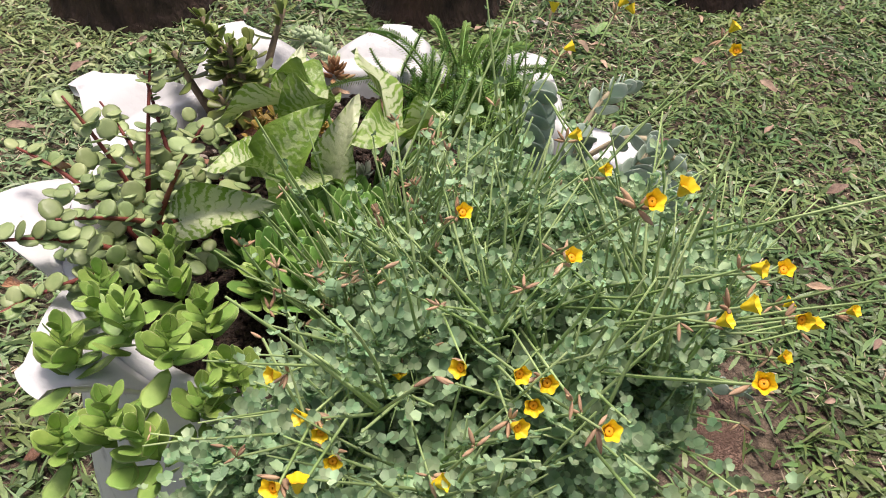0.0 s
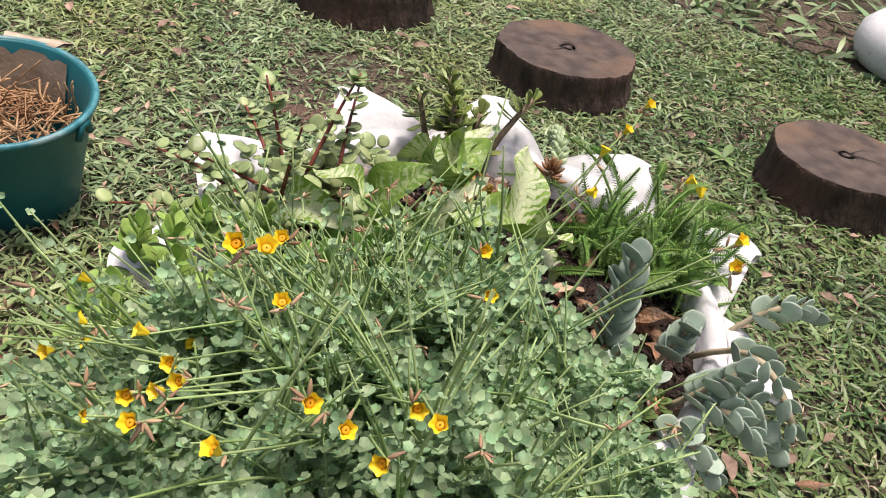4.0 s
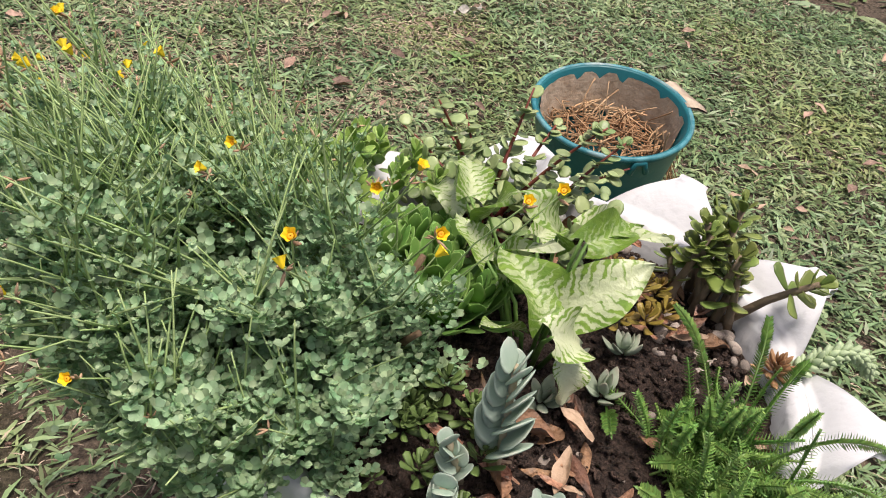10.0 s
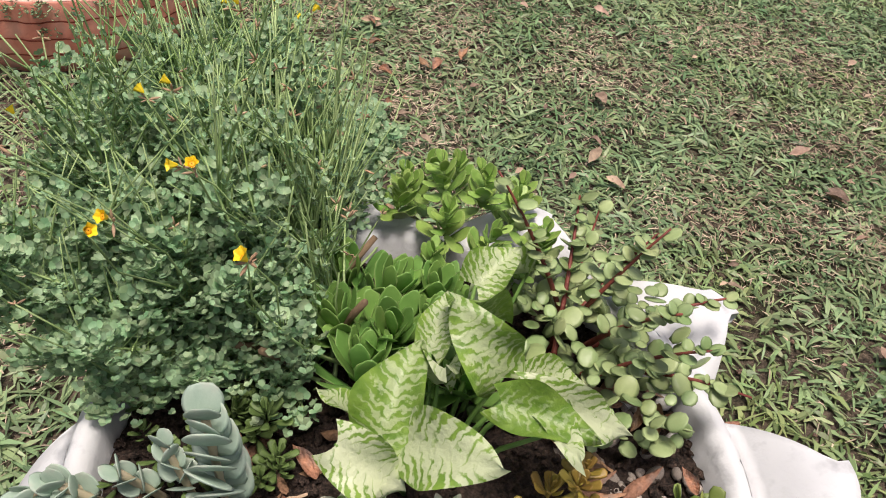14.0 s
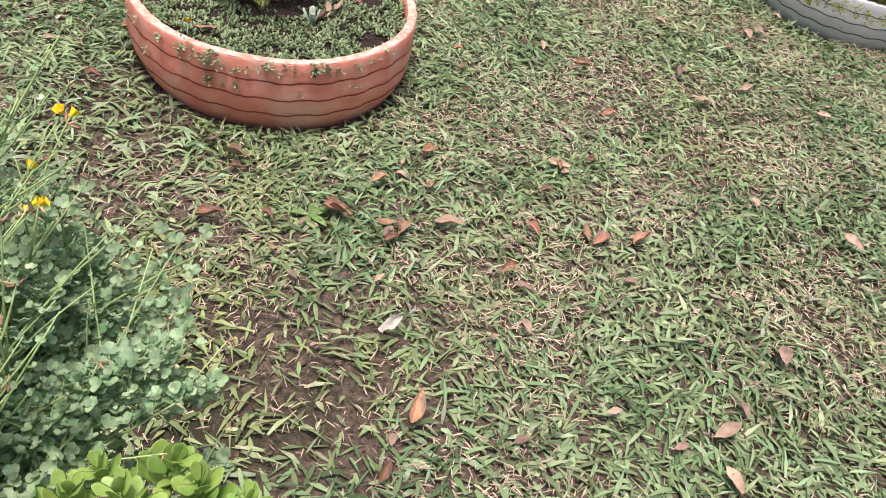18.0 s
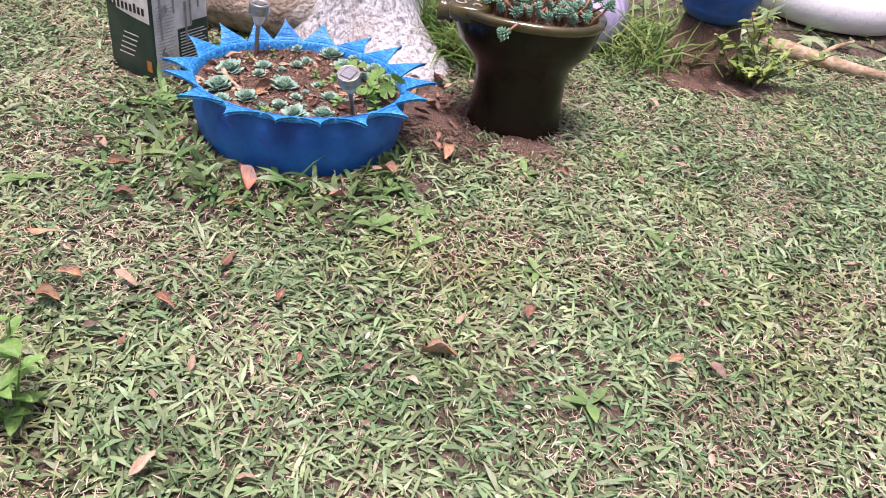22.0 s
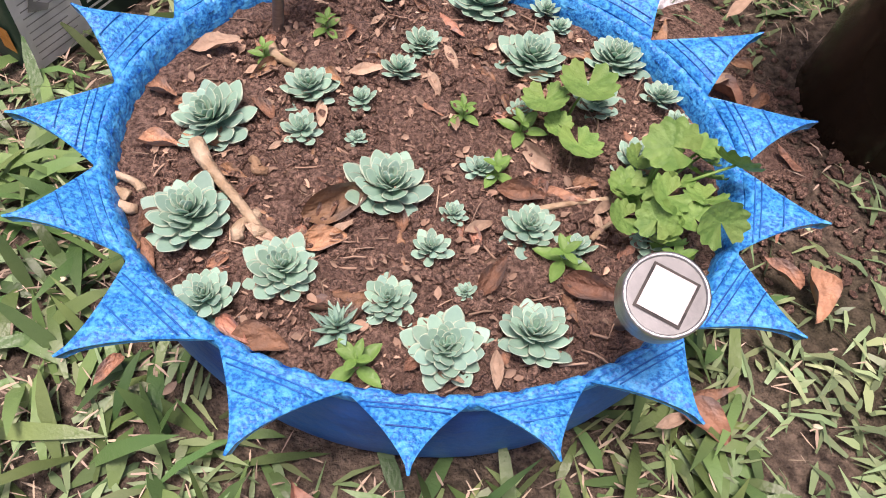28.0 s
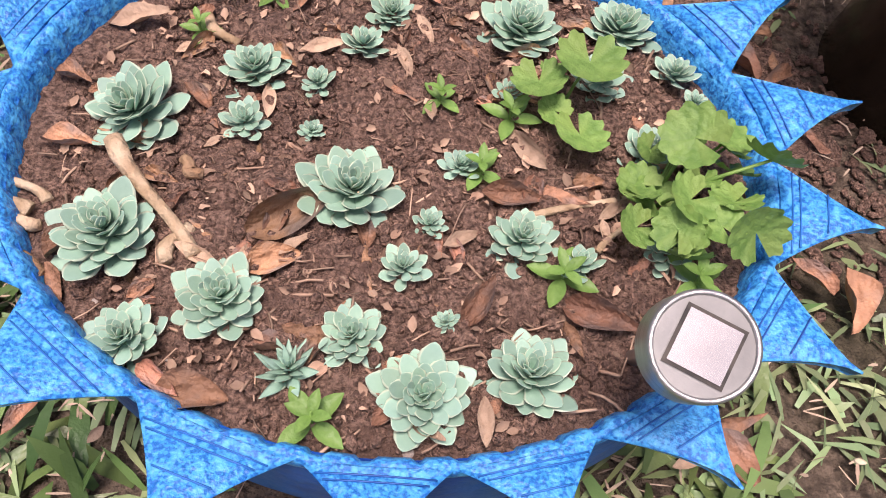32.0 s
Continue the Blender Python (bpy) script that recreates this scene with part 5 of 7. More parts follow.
def build_orange_plants():
    rng = random.Random(31)
    spots = []
    for i in range(1500):
        a, q = rng.uniform(0, 6.28), 0.322 * math.sqrt(rng.random())
        x, y = OP[0] + q * math.cos(a), OP[1] + q * math.sin(a)
        if math.hypot(x - 0.20, y + 1.27) < 0.10 and rng.random() < 0.85:
            continue
        if noise.noise((x * 9, y * 9, 3.0)) < -0.3:
            continue
        spots.append((x, y))
    s = tufts(rng, spots, fat_leaf(0.013, 0.0075, 0.003, SPOON, 2, 5, 0.2), 7, 0.164)
    over = []
    for i in range(54):
        a = rng.choice((rng.gauss(1.35, 0.15), rng.gauss(2.2, 0.35), rng.gauss(1.75, 0.5), rng.uniform(0, 6.28)))
        over.append((OP[0] + 0.345 * math.cos(a), OP[1] + 0.345 * math.sin(a)))
    hang = []
    for x, y in over:
        a = math.atan2(y - OP[1], x - OP[0])
        drop = rng.choice((0, 0, 0.01, 0.02, 0.06))
        for i in range(6):
            hang.append(fan_pose(a + rng.gauss(0, 1.0), rng.uniform(-0.8, 0.5), (OP[0] + (0.342 + 0.02 * rng.random()) * math.cos(a), OP[1] + (0.342 + 0.02 * rng.random()) * math.sin(a), 0.185 - drop + rng.uniform(-0.01, 0.01)), rng.uniform(0.7, 1.2)))
    s = merge(s, many(fat_leaf(0.013, 0.0075, 0.003, SPOON, 2, 5, 0.2), [np.array(m) for m in hang]))
    tagged(part("ground_cover", s, COVER), "low small-leaved green ground cover in the orange planter", "ground cover", kind="stuff")
    t = thing("feathery_shrub", pose(0.245, -1.295, 0.155), "bushy feathery yellow-green shrub with thin stems", "shrub")
    stems, need = Shape(), []
    for i in range(130):
        a, lean = rng.uniform(0, 6.28), abs(rng.gauss(0, 0.85))
        pts = bent((rng.gauss(0, 0.03), rng.gauss(0, 0.02), -0.01), (math.cos(a) * lean, math.sin(a) * lean, 1), rng.uniform(0.18, 0.38), 7, -0.1, rng, 0.18)
        stems.add(*tube(pts, [0.0026, 0.0022, 0.0018, 0.0014, 0.0011, 0.0009, 0.0007, 0.0005], 4))
        for j in range(190):
            u = rng.uniform(0.15, 1.0) ** 0.7 * 7
            k = min(6, int(u))
            p = pts[k].lerp(pts[k + 1], u - k) + Vector((rng.gauss(0, 0.008), rng.gauss(0, 0.008), rng.gauss(0, 0.006)))
            need.append(np.array(fan_pose(rng.uniform(0, 6.28), rng.uniform(0.3, 1.2), p, rng.uniform(0.6, 1.3))))
    tagged(part("stem_tangle", stems, BROWNSTEM, t), kind="stuff")
    tagged(part("needle_foliage", many(flat_leaf(0.015, 0.0024, LANCE, 2, 0.1, 0.1), need), FEATHER, t), kind="stuff")
    YEL = mat("yellow_petal", (0.75, 0.48, 0.02), (0.85, 0.62, 0.05), 20, 0.5, 0.1)
    for x, y, z in ((-0.06, -1.52, 0.215), (0.0, -1.545, 0.2), (0.33, -1.02, 0.2)):
        t = thing("yellow_flower", pose(x, y, z, 25, 10, 0), "small bright yellow flower in the ground cover", "flower", "yellow flowers in the orange planter")
        part("stalk", Shape().add(*tube([(0, 0, 0), (0.004, 0.003, -0.05)], 0.0012, 5)), COVER, t)
        for i in range(5):
            part("petal", shared("yellow_petal", flat_leaf(0.014, 0.012, ROUND, 4, 0.2, 0.2), YEL), None, t, "", fan_pose(i * 1.2566, 0.5))
    t = thing("aloe_pup", pose(0.09, -1.19, 0.163), "small pale blue-green upright succulent leaves", "succulent")
    for i in range(4):
        part("leaf", shared("aloe_leaf", fat_leaf(0.05, 0.022, 0.006, SPOON, 4, 6, 0.05), ECHE), None, t, "", fan_pose(i * 1.7, 1.0 + 0.1 * i))


build_orange_plants()
_r = random.Random(66)
for _i in range(16):
    _a, _q = _r.uniform(0, 6.28), _r.uniform(0.04, 0.26)
    dead_leaf(OP[0] + _q * math.cos(_a), OP[1] + _q * math.sin(_a), 0.18, _r.uniform(0.03, 0.06), _r.uniform(0, 360), _i % 4, "dead leaves in the planters", _r)


def build_moss():
    rng = random.Random(17)
    SEDUM = mat("golden_sedum", (0.30, 0.36, 0.03), (0.46, 0.48, 0.06), 12, 0.5, 0.2, isl=0.3, hue=0.02, trans=0.1, c3=(0.22, 0.30, 0.03), s3=6)
    poses = []
    for i in range(4600):
        a, q = rng.uniform(0, 6.28), 0.30 * math.sqrt(rng.random())
        x, y = MP[0] + q * math.cos(a), MP[1] + q * math.sin(a)
        dome = 0.165 + 0.085 * (1 - (q / 0.33) ** 2) + 0.045 * noise.noise((x * 11, y * 11, 0))
        for j in range(5):
            poses.append(np.array(fan_pose(rng.uniform(0, 6.28), rng.uniform(0.2, 1.3), (x, y, dome + rng.uniform(-0.01, 0.006)), rng.uniform(0.7, 1.3))))
    for i in range(80):
        a = rng.gauss(0.9, 0.6)
        for j in range(7):
            poses.append(np.array(fan_pose(a + rng.gauss(0, 1), rng.uniform(-0.8, 0.6), (MP[0] + 0.34 * math.cos(a), MP[1] + 0.34 * math.sin(a), 0.165 - rng.uniform(0, 0.05)), rng.uniform(0.7, 1.3))))
    tagged(part("golden_sedum", many(fat_leaf(0.016, 0.005, 0.0025, OVAL, 2, 4, 0.15), poses), SEDUM), "dense yellow-green sedum filling the white tyre", "sedum", kind="stuff")
    t = thing("weed_plant", pose(-1.27, -2.32, 0.13), "leafy green weed growing at the tyre's edge", "weed")
    lf = shared("weed_leaf", flat_leaf(0.05, 0.03, OVAL, 6, 0.3, -0.2, 2), FRESH)
    part("stem", Shape().add(*tube([(0, 0, 0), (0.004, 0.01, 0.05), (0.0, 0.02, 0.1)], [0.003, 0.0025, 0.0015], 6)), FRESH, t)
    for i in range(7):
        part("leaf", lf, None, t, "", fan_pose(i * 2.4, 0.2 + 0.06 * i, (0, 0.003 * i, 0.03 + 0.011 * i), 1.0 - 0.06 * i))


build_moss()


# ---- toilet succulents, the can's plant, plants by the far pots ----
JELLY = mat("jelly_bean_sedum", (0.12, 0.26, 0.18), (0.24, 0.40, 0.28), 25, 0.4, 0.1, rnd=0.15, isl=0.25, hue=0.015, c3=(0.3, 0.42, 0.2), s3=10)
REDSTEM = mat("pinkish_stem", (0.3, 0.13, 0.08), (0.42, 0.22, 0.14), 30, 0.6, 0.3)


def bean_head(count=42):
    s = Shape()
    tm = fat_leaf(0.0225, 0.0085, 0.008, lambda q: max(0.35, math.sin(math.pi * min(1, q * 0.86 + 0.12)) ** 0.6), 3, 6, 0.12, 0.9)
    for i in range(count):
        q = i / count
        s.add(*tm, fan_pose(i * 2.39996, -0.15 + 1.35 * q ** 1.2, (0, 0, 0.02 * q), 1.05 - 0.45 * q))
    return s


def build_toilet_plants():
    rng = random.Random(23)
    mesh = bean_head().mesh("leaf_head", JELLY)
    heads = [(-0.07, -3.165, 0.345, 1.25), (-0.03, -3.25, 0.42, 1.2), (-0.06, -3.33, 0.47, 1.2), (-0.2, -3.36, 0.5, 1.1), (-0.28, -3.36, 0.44, 1.25), (-0.33, -3.33, 0.42, 1.2), (-0.16, -3.42, 0.54, 1.1), (0.0, -3.4, 0.48, 1.2), (-0.3, -3.45, 0.5, 1.15)]
    for i in range(80):
        a, q = i * 2.4, 0.95 * math.sqrt((i + 0.5) / 80)
        heads.append((-0.12 + 0.19 * q * math.cos(a), -3.365 + 0.105 * q * math.sin(a), 0.365 + 0.04 * rng.random() + (0.05 if i % 9 == 0 else 0), rng.uniform(0.75, 1.2)))
    for i, (x, y, z, k) in enumerate(heads):
        t = thing("trailing_sedum", pose(x * 0.75 - 0.03, y * 0.7 - 1.01, 0.335), "blue-green bean-leaved sedum shoot on a pinkish stem", "succulent", "sedum shoots in the toilet bowl")
        o = Vector((x * 0.75 - 0.03, y * 0.7 - 1.01, 0.335))
        d = Vector((x, y, z)) - o
        mid = d * 0.55 + Vector((rng.gauss(0, 0.015), rng.gauss(0, 0.015), 0.035 if z < 0.4 else 0.01))
        part("stem", Shape().add(*tube([(0, 0, -0.01), mid * 0.5 + Vector((0, 0, 0.008)), mid, d], [0.004, 0.0038, 0.0034, 0.003], 6)), REDSTEM, t)
        up = (d - mid).normalized() * 0.5 + Vector((0, 0, 0.6))
        part("leaf_head", mesh, None, t, "", Matrix.Translation(d - up * 0.012) @ up.to_track_quat("Z", "Y").to_matrix().to_4x4() @ Matrix.Scale(k * 0.78, 4))


build_toilet_plants()


def build_can_plant():
    rng = random.Random(41)
    t = thing("leafy_shrub", pose(1.004, -3.314, 0.26), "young shrub with small dark green leaves in the paint can", "shrub")
    DARK = mat("small_dark_leaf", (0.06, 0.12, 0.05), (0.13, 0.2, 0.09), 20, 0.5, 0.2, isl=0.35, hue=0.02)
    stems, poses = Shape(), []
    for i in range(16):
        a, lean = rng.uniform(0, 6.28), abs(rng.gauss(0, 0.45))
        pts = bent((rng.gauss(0, 0.015), rng.gauss(0, 0.015), 0), (math.cos(a) * lean, math.sin(a) * lean, 1), rng.uniform(0.15, 0.38), 6, -0.05, rng, 0.12)
        stems.add(*tube(pts, [0.003, 0.0026, 0.0022, 0.0018, 0.0014, 0.001, 0.0007], 5))
        for j in range(32):
            u = rng.uniform(0.05, 1) * 6
            k = min(5, int(u))
            poses.append(np.array(fan_pose(rng.uniform(0, 6.28), rng.gauss(0.2, 0.4), pts[k].lerp(pts[k + 1], u - k), rng.uniform(0.6, 1.2))))
    for j in range(160):
        poses.append(np.array(fan_pose(rng.uniform(0, 6.28), rng.gauss(0.1, 0.3), (rng.uniform(-0.09, 0.09), rng.uniform(-0.09, 0.09), rng.uniform(0.01, 0.05)), rng.uniform(0.5, 1.0))))
    tagged(part("stem_tangle", stems, BROWNSTEM, t), kind="stuff")
    tagged(part("foliage", many(flat_leaf(0.03, 0.013, OVAL, 4, 0.3, -0.15), poses), DARK, t), kind="stuff")


build_can_plant()


def build_back_plants():
    rng = np.random.default_rng(77)
    LONG = mat("long_grass", (0.10, 0.2, 0.04), (0.24, 0.34, 0.10), 5, 0.5, 0.1, isl=0.35, hue=0.02, trans=0.2)
    spots = [(0.18, -3.95, 0.2, 900), (0.3, -4.5, 0.5, 1600), (-0.1, -4.28, 0.2, 500), (0.9, -4.6, 0.6, 1600), (-0.5, -4.2, 0.25, 350), (0.72, -4.3, 0.25, 500), (-0.05, -3.75, 0.14, 260), (1.7, -4.2, 0.5, 900)]
    V, Q, base = [], [], 0
    for x, y, r, n in spots:
        a, q = rng.uniform(0, 6.28, n), r * np.sqrt(rng.uniform(0, 1, n))
        v, f = blades(rng, x + q * np.cos(a), y + q * np.sin(a), (0.12, 0.32), (0.005, 0.011), (0.7, 1.5), (0.4, 1.9))
        V.append(v)
        Q.append(f + base)
        base += len(v)
    a, q = rng.uniform(0, 6.28, 900), 0.2 * np.sqrt(rng.uniform(0, 1, 900))
    v, f = blades(rng, -0.1 + q * np.cos(a), -4.28 + q * np.sin(a), (0.1, 0.34), (0.006, 0.013), (0.7, 1.5), (0.3, 1.8), z0=0.16)
    V.append(v)
    Q.append(f + base)
    tagged(part("tall_grass", raw_mesh("tall_grass", np.concatenate(V), np.concatenate(Q), LONG)), "tall uncut grass behind the tree and pots", "grass", kind="stuff")
    pr = random.Random(6)
    t = thing("bromeliad", pose(-0.1, -4.28, 0.16), "clump of reddish strap leaves in the lilac tyre", "plant")
    RED = mat("bronze_strap_leaf", (0.16, 0.06, 0.03), (0.2, 0.22, 0.06), 8, 0.5, 0.2, rnd=0.3)
    for i in range(70):
        part("leaf", shared("strap_leaf", flat_leaf(0.34, 0.022, LANCE, 8, 0.4, -0.35), RED), None, t, "", fan_pose(i * 2.4, pr.uniform(0.5, 1.45), (pr.gauss(0, 0.05), pr.gauss(0, 0.05), 0), pr.uniform(0.6, 1.2)))
    t = thing("leafy_shrub", pose(-0.9, -4.05, 0), "yellow-green young shrub at the foot of the blue pot", "shrub")
    LF = mat("yellowish_leaf", (0.17, 0.27, 0.06), (0.32, 0.4, 0.12), 20, 0.5, 0.2, isl=0.3, trans=0.15)
    stems, poses = Shape(), []
    for i in range(18):
        a, lean = pr.uniform(0, 6.28), abs(pr.gauss(0, 0.6))
        pts = bent((pr.gauss(0, 0.03), pr.gauss(0, 0.03), 0), (math.cos(a) * lean, math.sin(a) * lean, 1), pr.uniform(0.1, 0.34), 5, 0.1, pr, 0.15)
        stems.add(*tube(pts, 0.0018, 4))
        for j in range(16):
            u = pr.uniform(0.2, 1) * 5
            k = min(4, int(u))
            poses.append(np.array(fan_pose(pr.uniform(0, 6.28), pr.gauss(0.2, 0.4), pts[k].lerp(pts[k + 1], u - k), pr.uniform(0.6, 1.2))))
    tagged(part("stem_tangle", stems, BROWNSTEM, t), kind="stuff")
    tagged(part("foliage", many(flat_leaf(0.045, 0.022, OVAL, 4, 0.3, -0.2), poses), LF, t), kind="stuff")


build_back_plants()


# ---- plants of the white planter; W() counts from the middle of its rim ----
def W(x, y, z=0.0):
    return Vector((WP[0] + x, WP[1] + y, ZR + z))


SHRUBLEAF = mat("glaucous_trefoil", (0.22, 0.37, 0.19), (0.42, 0.57, 0.35), 60, 0.5, 0.1, 90, isl=0.4, hue=0.03, trans=0.3)
SHRUBSTEM = mat("green_stem", (0.25, 0.38, 0.13), (0.40, 0.52, 0.24), 20, 0.6, 0.1, isl=0.25)
YELLOW = mat("yellow_bell_flower", (0.88, 0.62, 0.02), (0.95, 0.76, 0.05), 60, 0.45, 0.1, rnd=0.08)
AMBER = mat("amber_throat", (0.75, 0.33, 0.01), (0.85, 0.44, 0.02), 60, 0.6, 0.1)
BUD = mat("withered_bud", (0.34, 0.2, 0.12), (0.6, 0.42, 0.28), 40, 0.8, 0.2, isl=0.35)


def trefoil():
    """Three round leaflets on a short stalk."""
    s = Shape()
    r = 0.0034
    ring = [(0, -r * 0.3, 0), (r, r * 0.6, r * 0.35), (r * 0.75, r * 1.55, r * 0.5), (0, r * 1.75, r * 0.15), (-r * 0.75, r * 1.55, r * 0.5), (-r, r * 0.6, r * 0.35)]
    for a in (-1.85, 0.0, 1.85):
        s.add(ring, [(0, 1, 2, 3), (0, 3, 4, 5)], Matrix.Translation((0, 0.006, 0)) @ Matrix.Rotation(a, 4, "Z") @ Matrix.Rotation(0.3, 4, "X"))
    s.add([(-0.0003, 0, 0), (0.0003, 0, 0), (0, 0.0065, 0)], [(0, 1, 2)])
    return s.v, s.f


def build_bell():
    """Flower mesh: a five-lobed cup and its throat."""
    k = 30
    lobe = lambda a, i: 1 + (0.0, 0.03, 0.08, 0.14, 0.14)[min(i, 4)] * math.cos(5 * a)
    cup = Shape().add(*lathe([(0.001, 0), (0.0022, 0.0015), (0.0034, 0.005), (0.0052, 0.0092), (0.0064, 0.0108)], k, wob=lobe))
    throat = Shape().add(*lathe([(0.0005, 0.003), (0.002, 0.0045), (0.0030, 0.0062), (0.0024, 0.0068), (0.0006, 0.0064)], 14))
    return cup.mesh("petals", YELLOW), throat.mesh("throat", AMBER)


BLOOMS_A = [(0.122, 0.183, 0.841), (0.134, 0.185, 0.843), (0.191, 0.218, 0.78), (0.168, 0.176, 0.796), (0.172, 0.195, 0.767), (0.164, 0.138, 0.795), (0.112, 0.138, 0.768), (0.081, 0.156, 0.748), (0.096, 0.174, 0.754), (0.091, 0.167, 0.749), (0.084, 0.178, 0.755), (0.063, 0.18, 0.756), (0.038, 0.227, 0.699), (-0.005, 0.187, 0.712), (0.001, 0.186, 0.705), (0.008, 0.161, 0.719), (-0.009, 0.129, 0.747), (-0.002, 0.126, 0.746), (0.05, 0.15, 0.715), (-0.018, 0.2, 0.726)]
BLOOMS_B = [(0.064, 0.263, 0.771), (0.109, 0.22, 0.78), (0.133, 0.352, 0.76), (0.139, 0.478, 0.779), (0.191, 0.505, 0.773), (0.247, 0.437, 0.788), (0.263, 0.258, 0.699), (0.145, 0.454, 0.764), (0.127, 0.569, 0.782), (0.124, 0.549, 0.765), (0.256, 0.436, 0.774), (0.204, 0.507, 0.767), (0.278, 0.236, 0.761), (0.288, 0.226, 0.756), (0.247, 0.25, 0.683), (0.3, 0.284, 0.686), (0.279, 0.312, 0.663), (0.205, 0.218, 0.777), (0.201, 0.188, 0.779), (0.151, 0.339, 0.746)]


def build_shrub():
    rng = random.Random(2024)
    t = thing("yellow_flowering_shrub", pose(*W(0.06, -0.155, -0.02)), "sprawling trefoil-leaved shrub with small yellow flowers", "shrub")
    o = W(0.06, -0.155, -0.02)
    stems, poses, tips = Shape(), [], []
    bound_y, bound_x = (-0.45, -0.39, -0.345, -0.28, -0.25, -0.2, -0.1, -0.03, 0.0), (-0.18, -0.15, -0.09, -0.04, 0.02, 0.05, 0.07, 0.075, 0.11)

    def inside(p, slack=0.0):
        """Within the crown, which leaves the succulents on its west and north sides open."""
        x, y, z = p.x + 0.06, p.y - 0.155, p.z - 0.02
        n = 0.03 * noise.noise((p.x * 16, p.y * 16, p.z * 16))
        if y > -0.012 + n + slack or x < np.interp(y, bound_y, bound_x) + n - slack:
            return False
        if x > 0.29 - 0.7 * max(0.0, -0.2 - y) + n + slack or (y > -0.09 and x > 0.2 + n and z < 0.07) or y < -0.47 + n:
            return False
        return z < 0.185 + 2 * n + slack

    for i in range(210):
        az = rng.uniform(0, 2 * math.pi) if i % 3 else rng.gauss(-1.57, 0.9)
        south = max(0.0, -math.sin(az))
        reach = 0.22 + 0.08 * south
        el = rng.uniform(0.08, 1.4)
        length = reach * (0.85 + 0.2 * math.sin(el)) * rng.uniform(0.75, 1.08)
        if south > 0.3 and i % 4 == 0:
            el, length = rng.uniform(-0.2, 0.2), reach * rng.uniform(0.8, 1.1)
        d = Vector((math.cos(az) * math.cos(el), math.sin(az) * math.cos(el), math.sin(el) + 0.12))
        p0 = Vector((rng.gauss(0.0, 0.025), rng.gauss(0, 0.025) - 0.03 * south, 0.01))
        pts = bent(p0, d, length, 7, 0.55 if el < 0.5 else 0.2, rng, 0.12)
        pts = [q + Vector((0.065, -0.11, 0.0)) * (j / 7) for j, q in enumerate(pts)]
        while len(pts) > 2 and not inside(pts[-1], 0.04):
            pts.pop()
        n = len(pts) - 1
        if n < 3:
            continue
        stems.add(*tube(pts, [0.0024 - 0.0018 * k / n for k in range(n + 1)], 5))
        tips.append(pts[-1])
        for j in range(int(33 * n)):
            u = (0.2 + 0.8 * rng.random() ** 0.75) * n
            k = min(n - 1, int(u))
            p = pts[k].lerp(pts[k + 1], u - k)
            a = rng.uniform(0, 6.28)
            out = Vector((math.cos(a), math.sin(a), rng.uniform(-0.2, 0.7))).normalized() + (pts[k + 1] - pts[k]).normalized() * 0.4
            pet = rng.uniform(0.004, 0.035) * (0.4 if u > n - 1 else 1)
            q = p + out.normalized() * pet
            if not inside(q) or (q.z > 0.15 and rng.random() < 0.45) or (q.x < 0.05 and q.y > -0.14 and rng.random() < 0.6):
                continue
            if pet > 0.012:
                stems.add([p, p + Vector((0.0007, 0, 0.0005)), q], [(0, 1, 2)])
            poses.append(np.array(along(q, out, (rng.gauss(0, 0.35), rng.gauss(0, 0.35), 1), 0, rng.uniform(0.5, 1.15))))
    # low leafy stems that spread over the rim on the sunny side
    for i in range(90):
        tip = Vector((rng.uniform(-0.16, 0.2), rng.uniform(-0.34, -0.1), rng.uniform(0.02, 0.1)))
        root = Vector((rng.gauss(0.0, 0.03), rng.gauss(-0.04, 0.03), 0.03))
        mid = root.lerp(tip, 0.5) + Vector((0, 0, rng.uniform(0.03, 0.07)))
        pts = [root.lerp(mid, u).lerp(mid.lerp(tip, u), u) for u in np.linspace(0, 1, 7)]
        stems.add(*tube(pts, [0.002, 0.0018, 0.0016, 0.0014, 0.0012, 0.001, 0.0008], 5))
        for j in range(46):
            u = rng.uniform(0.35, 1.0) * 6
            k = min(5, int(u))
            out = Vector((rng.gauss(0, 1), rng.gauss(0, 1), rng.uniform(0.1, 1.0))).normalized()
            q = pts[k].lerp(pts[k + 1], u - k) + out * rng.uniform(0.004, 0.032)
            poses.append(np.array(along(q, out, (rng.gauss(0, 0.3), rng.gauss(0, 0.3), 1), 0, rng.uniform(0.6, 1.2))))
    # sprays of thin bare shoots that rise over the crown
    for i in range(210):
        src = rng.choice(tips)
        if src.z < 0.06 or (src.y > 0.03 and src.x < 0.09):
            continue
        lean = Vector((rng.gauss(0.05, 0.45), rng.gauss(-0.15, 0.45), 1.0))
        for h in range(rng.randrange(2, 6)):
            d = lean + Vector((rng.gauss(0, 0.22), rng.gauss(0, 0.22), 0))
            pts = bent(src * rng.uniform(0.7, 0.95), d, rng.uniform(0.04, 0.12), 4, 0.1, rng, 0.07)
            if not inside(pts[-1] - Vector((0, 0, 0.1)), 0.02):
                continue
            stems.add(*tube(pts, [0.0011, 0.001, 0.0009, 0.0007, 0.0005], 4))
            for j in range(5):
                k = rng.randrange(4)
                poses.append(np.array(along(pts[k].lerp(pts[k + 1], rng.random()), (rng.gauss(0, 1), rng.gauss(0, 1), 0.8), (0, 0, 1), 0, rng.uniform(0.35, 0.7))))
    # bare stems that fan up from the woody base on the open side
    fans = []
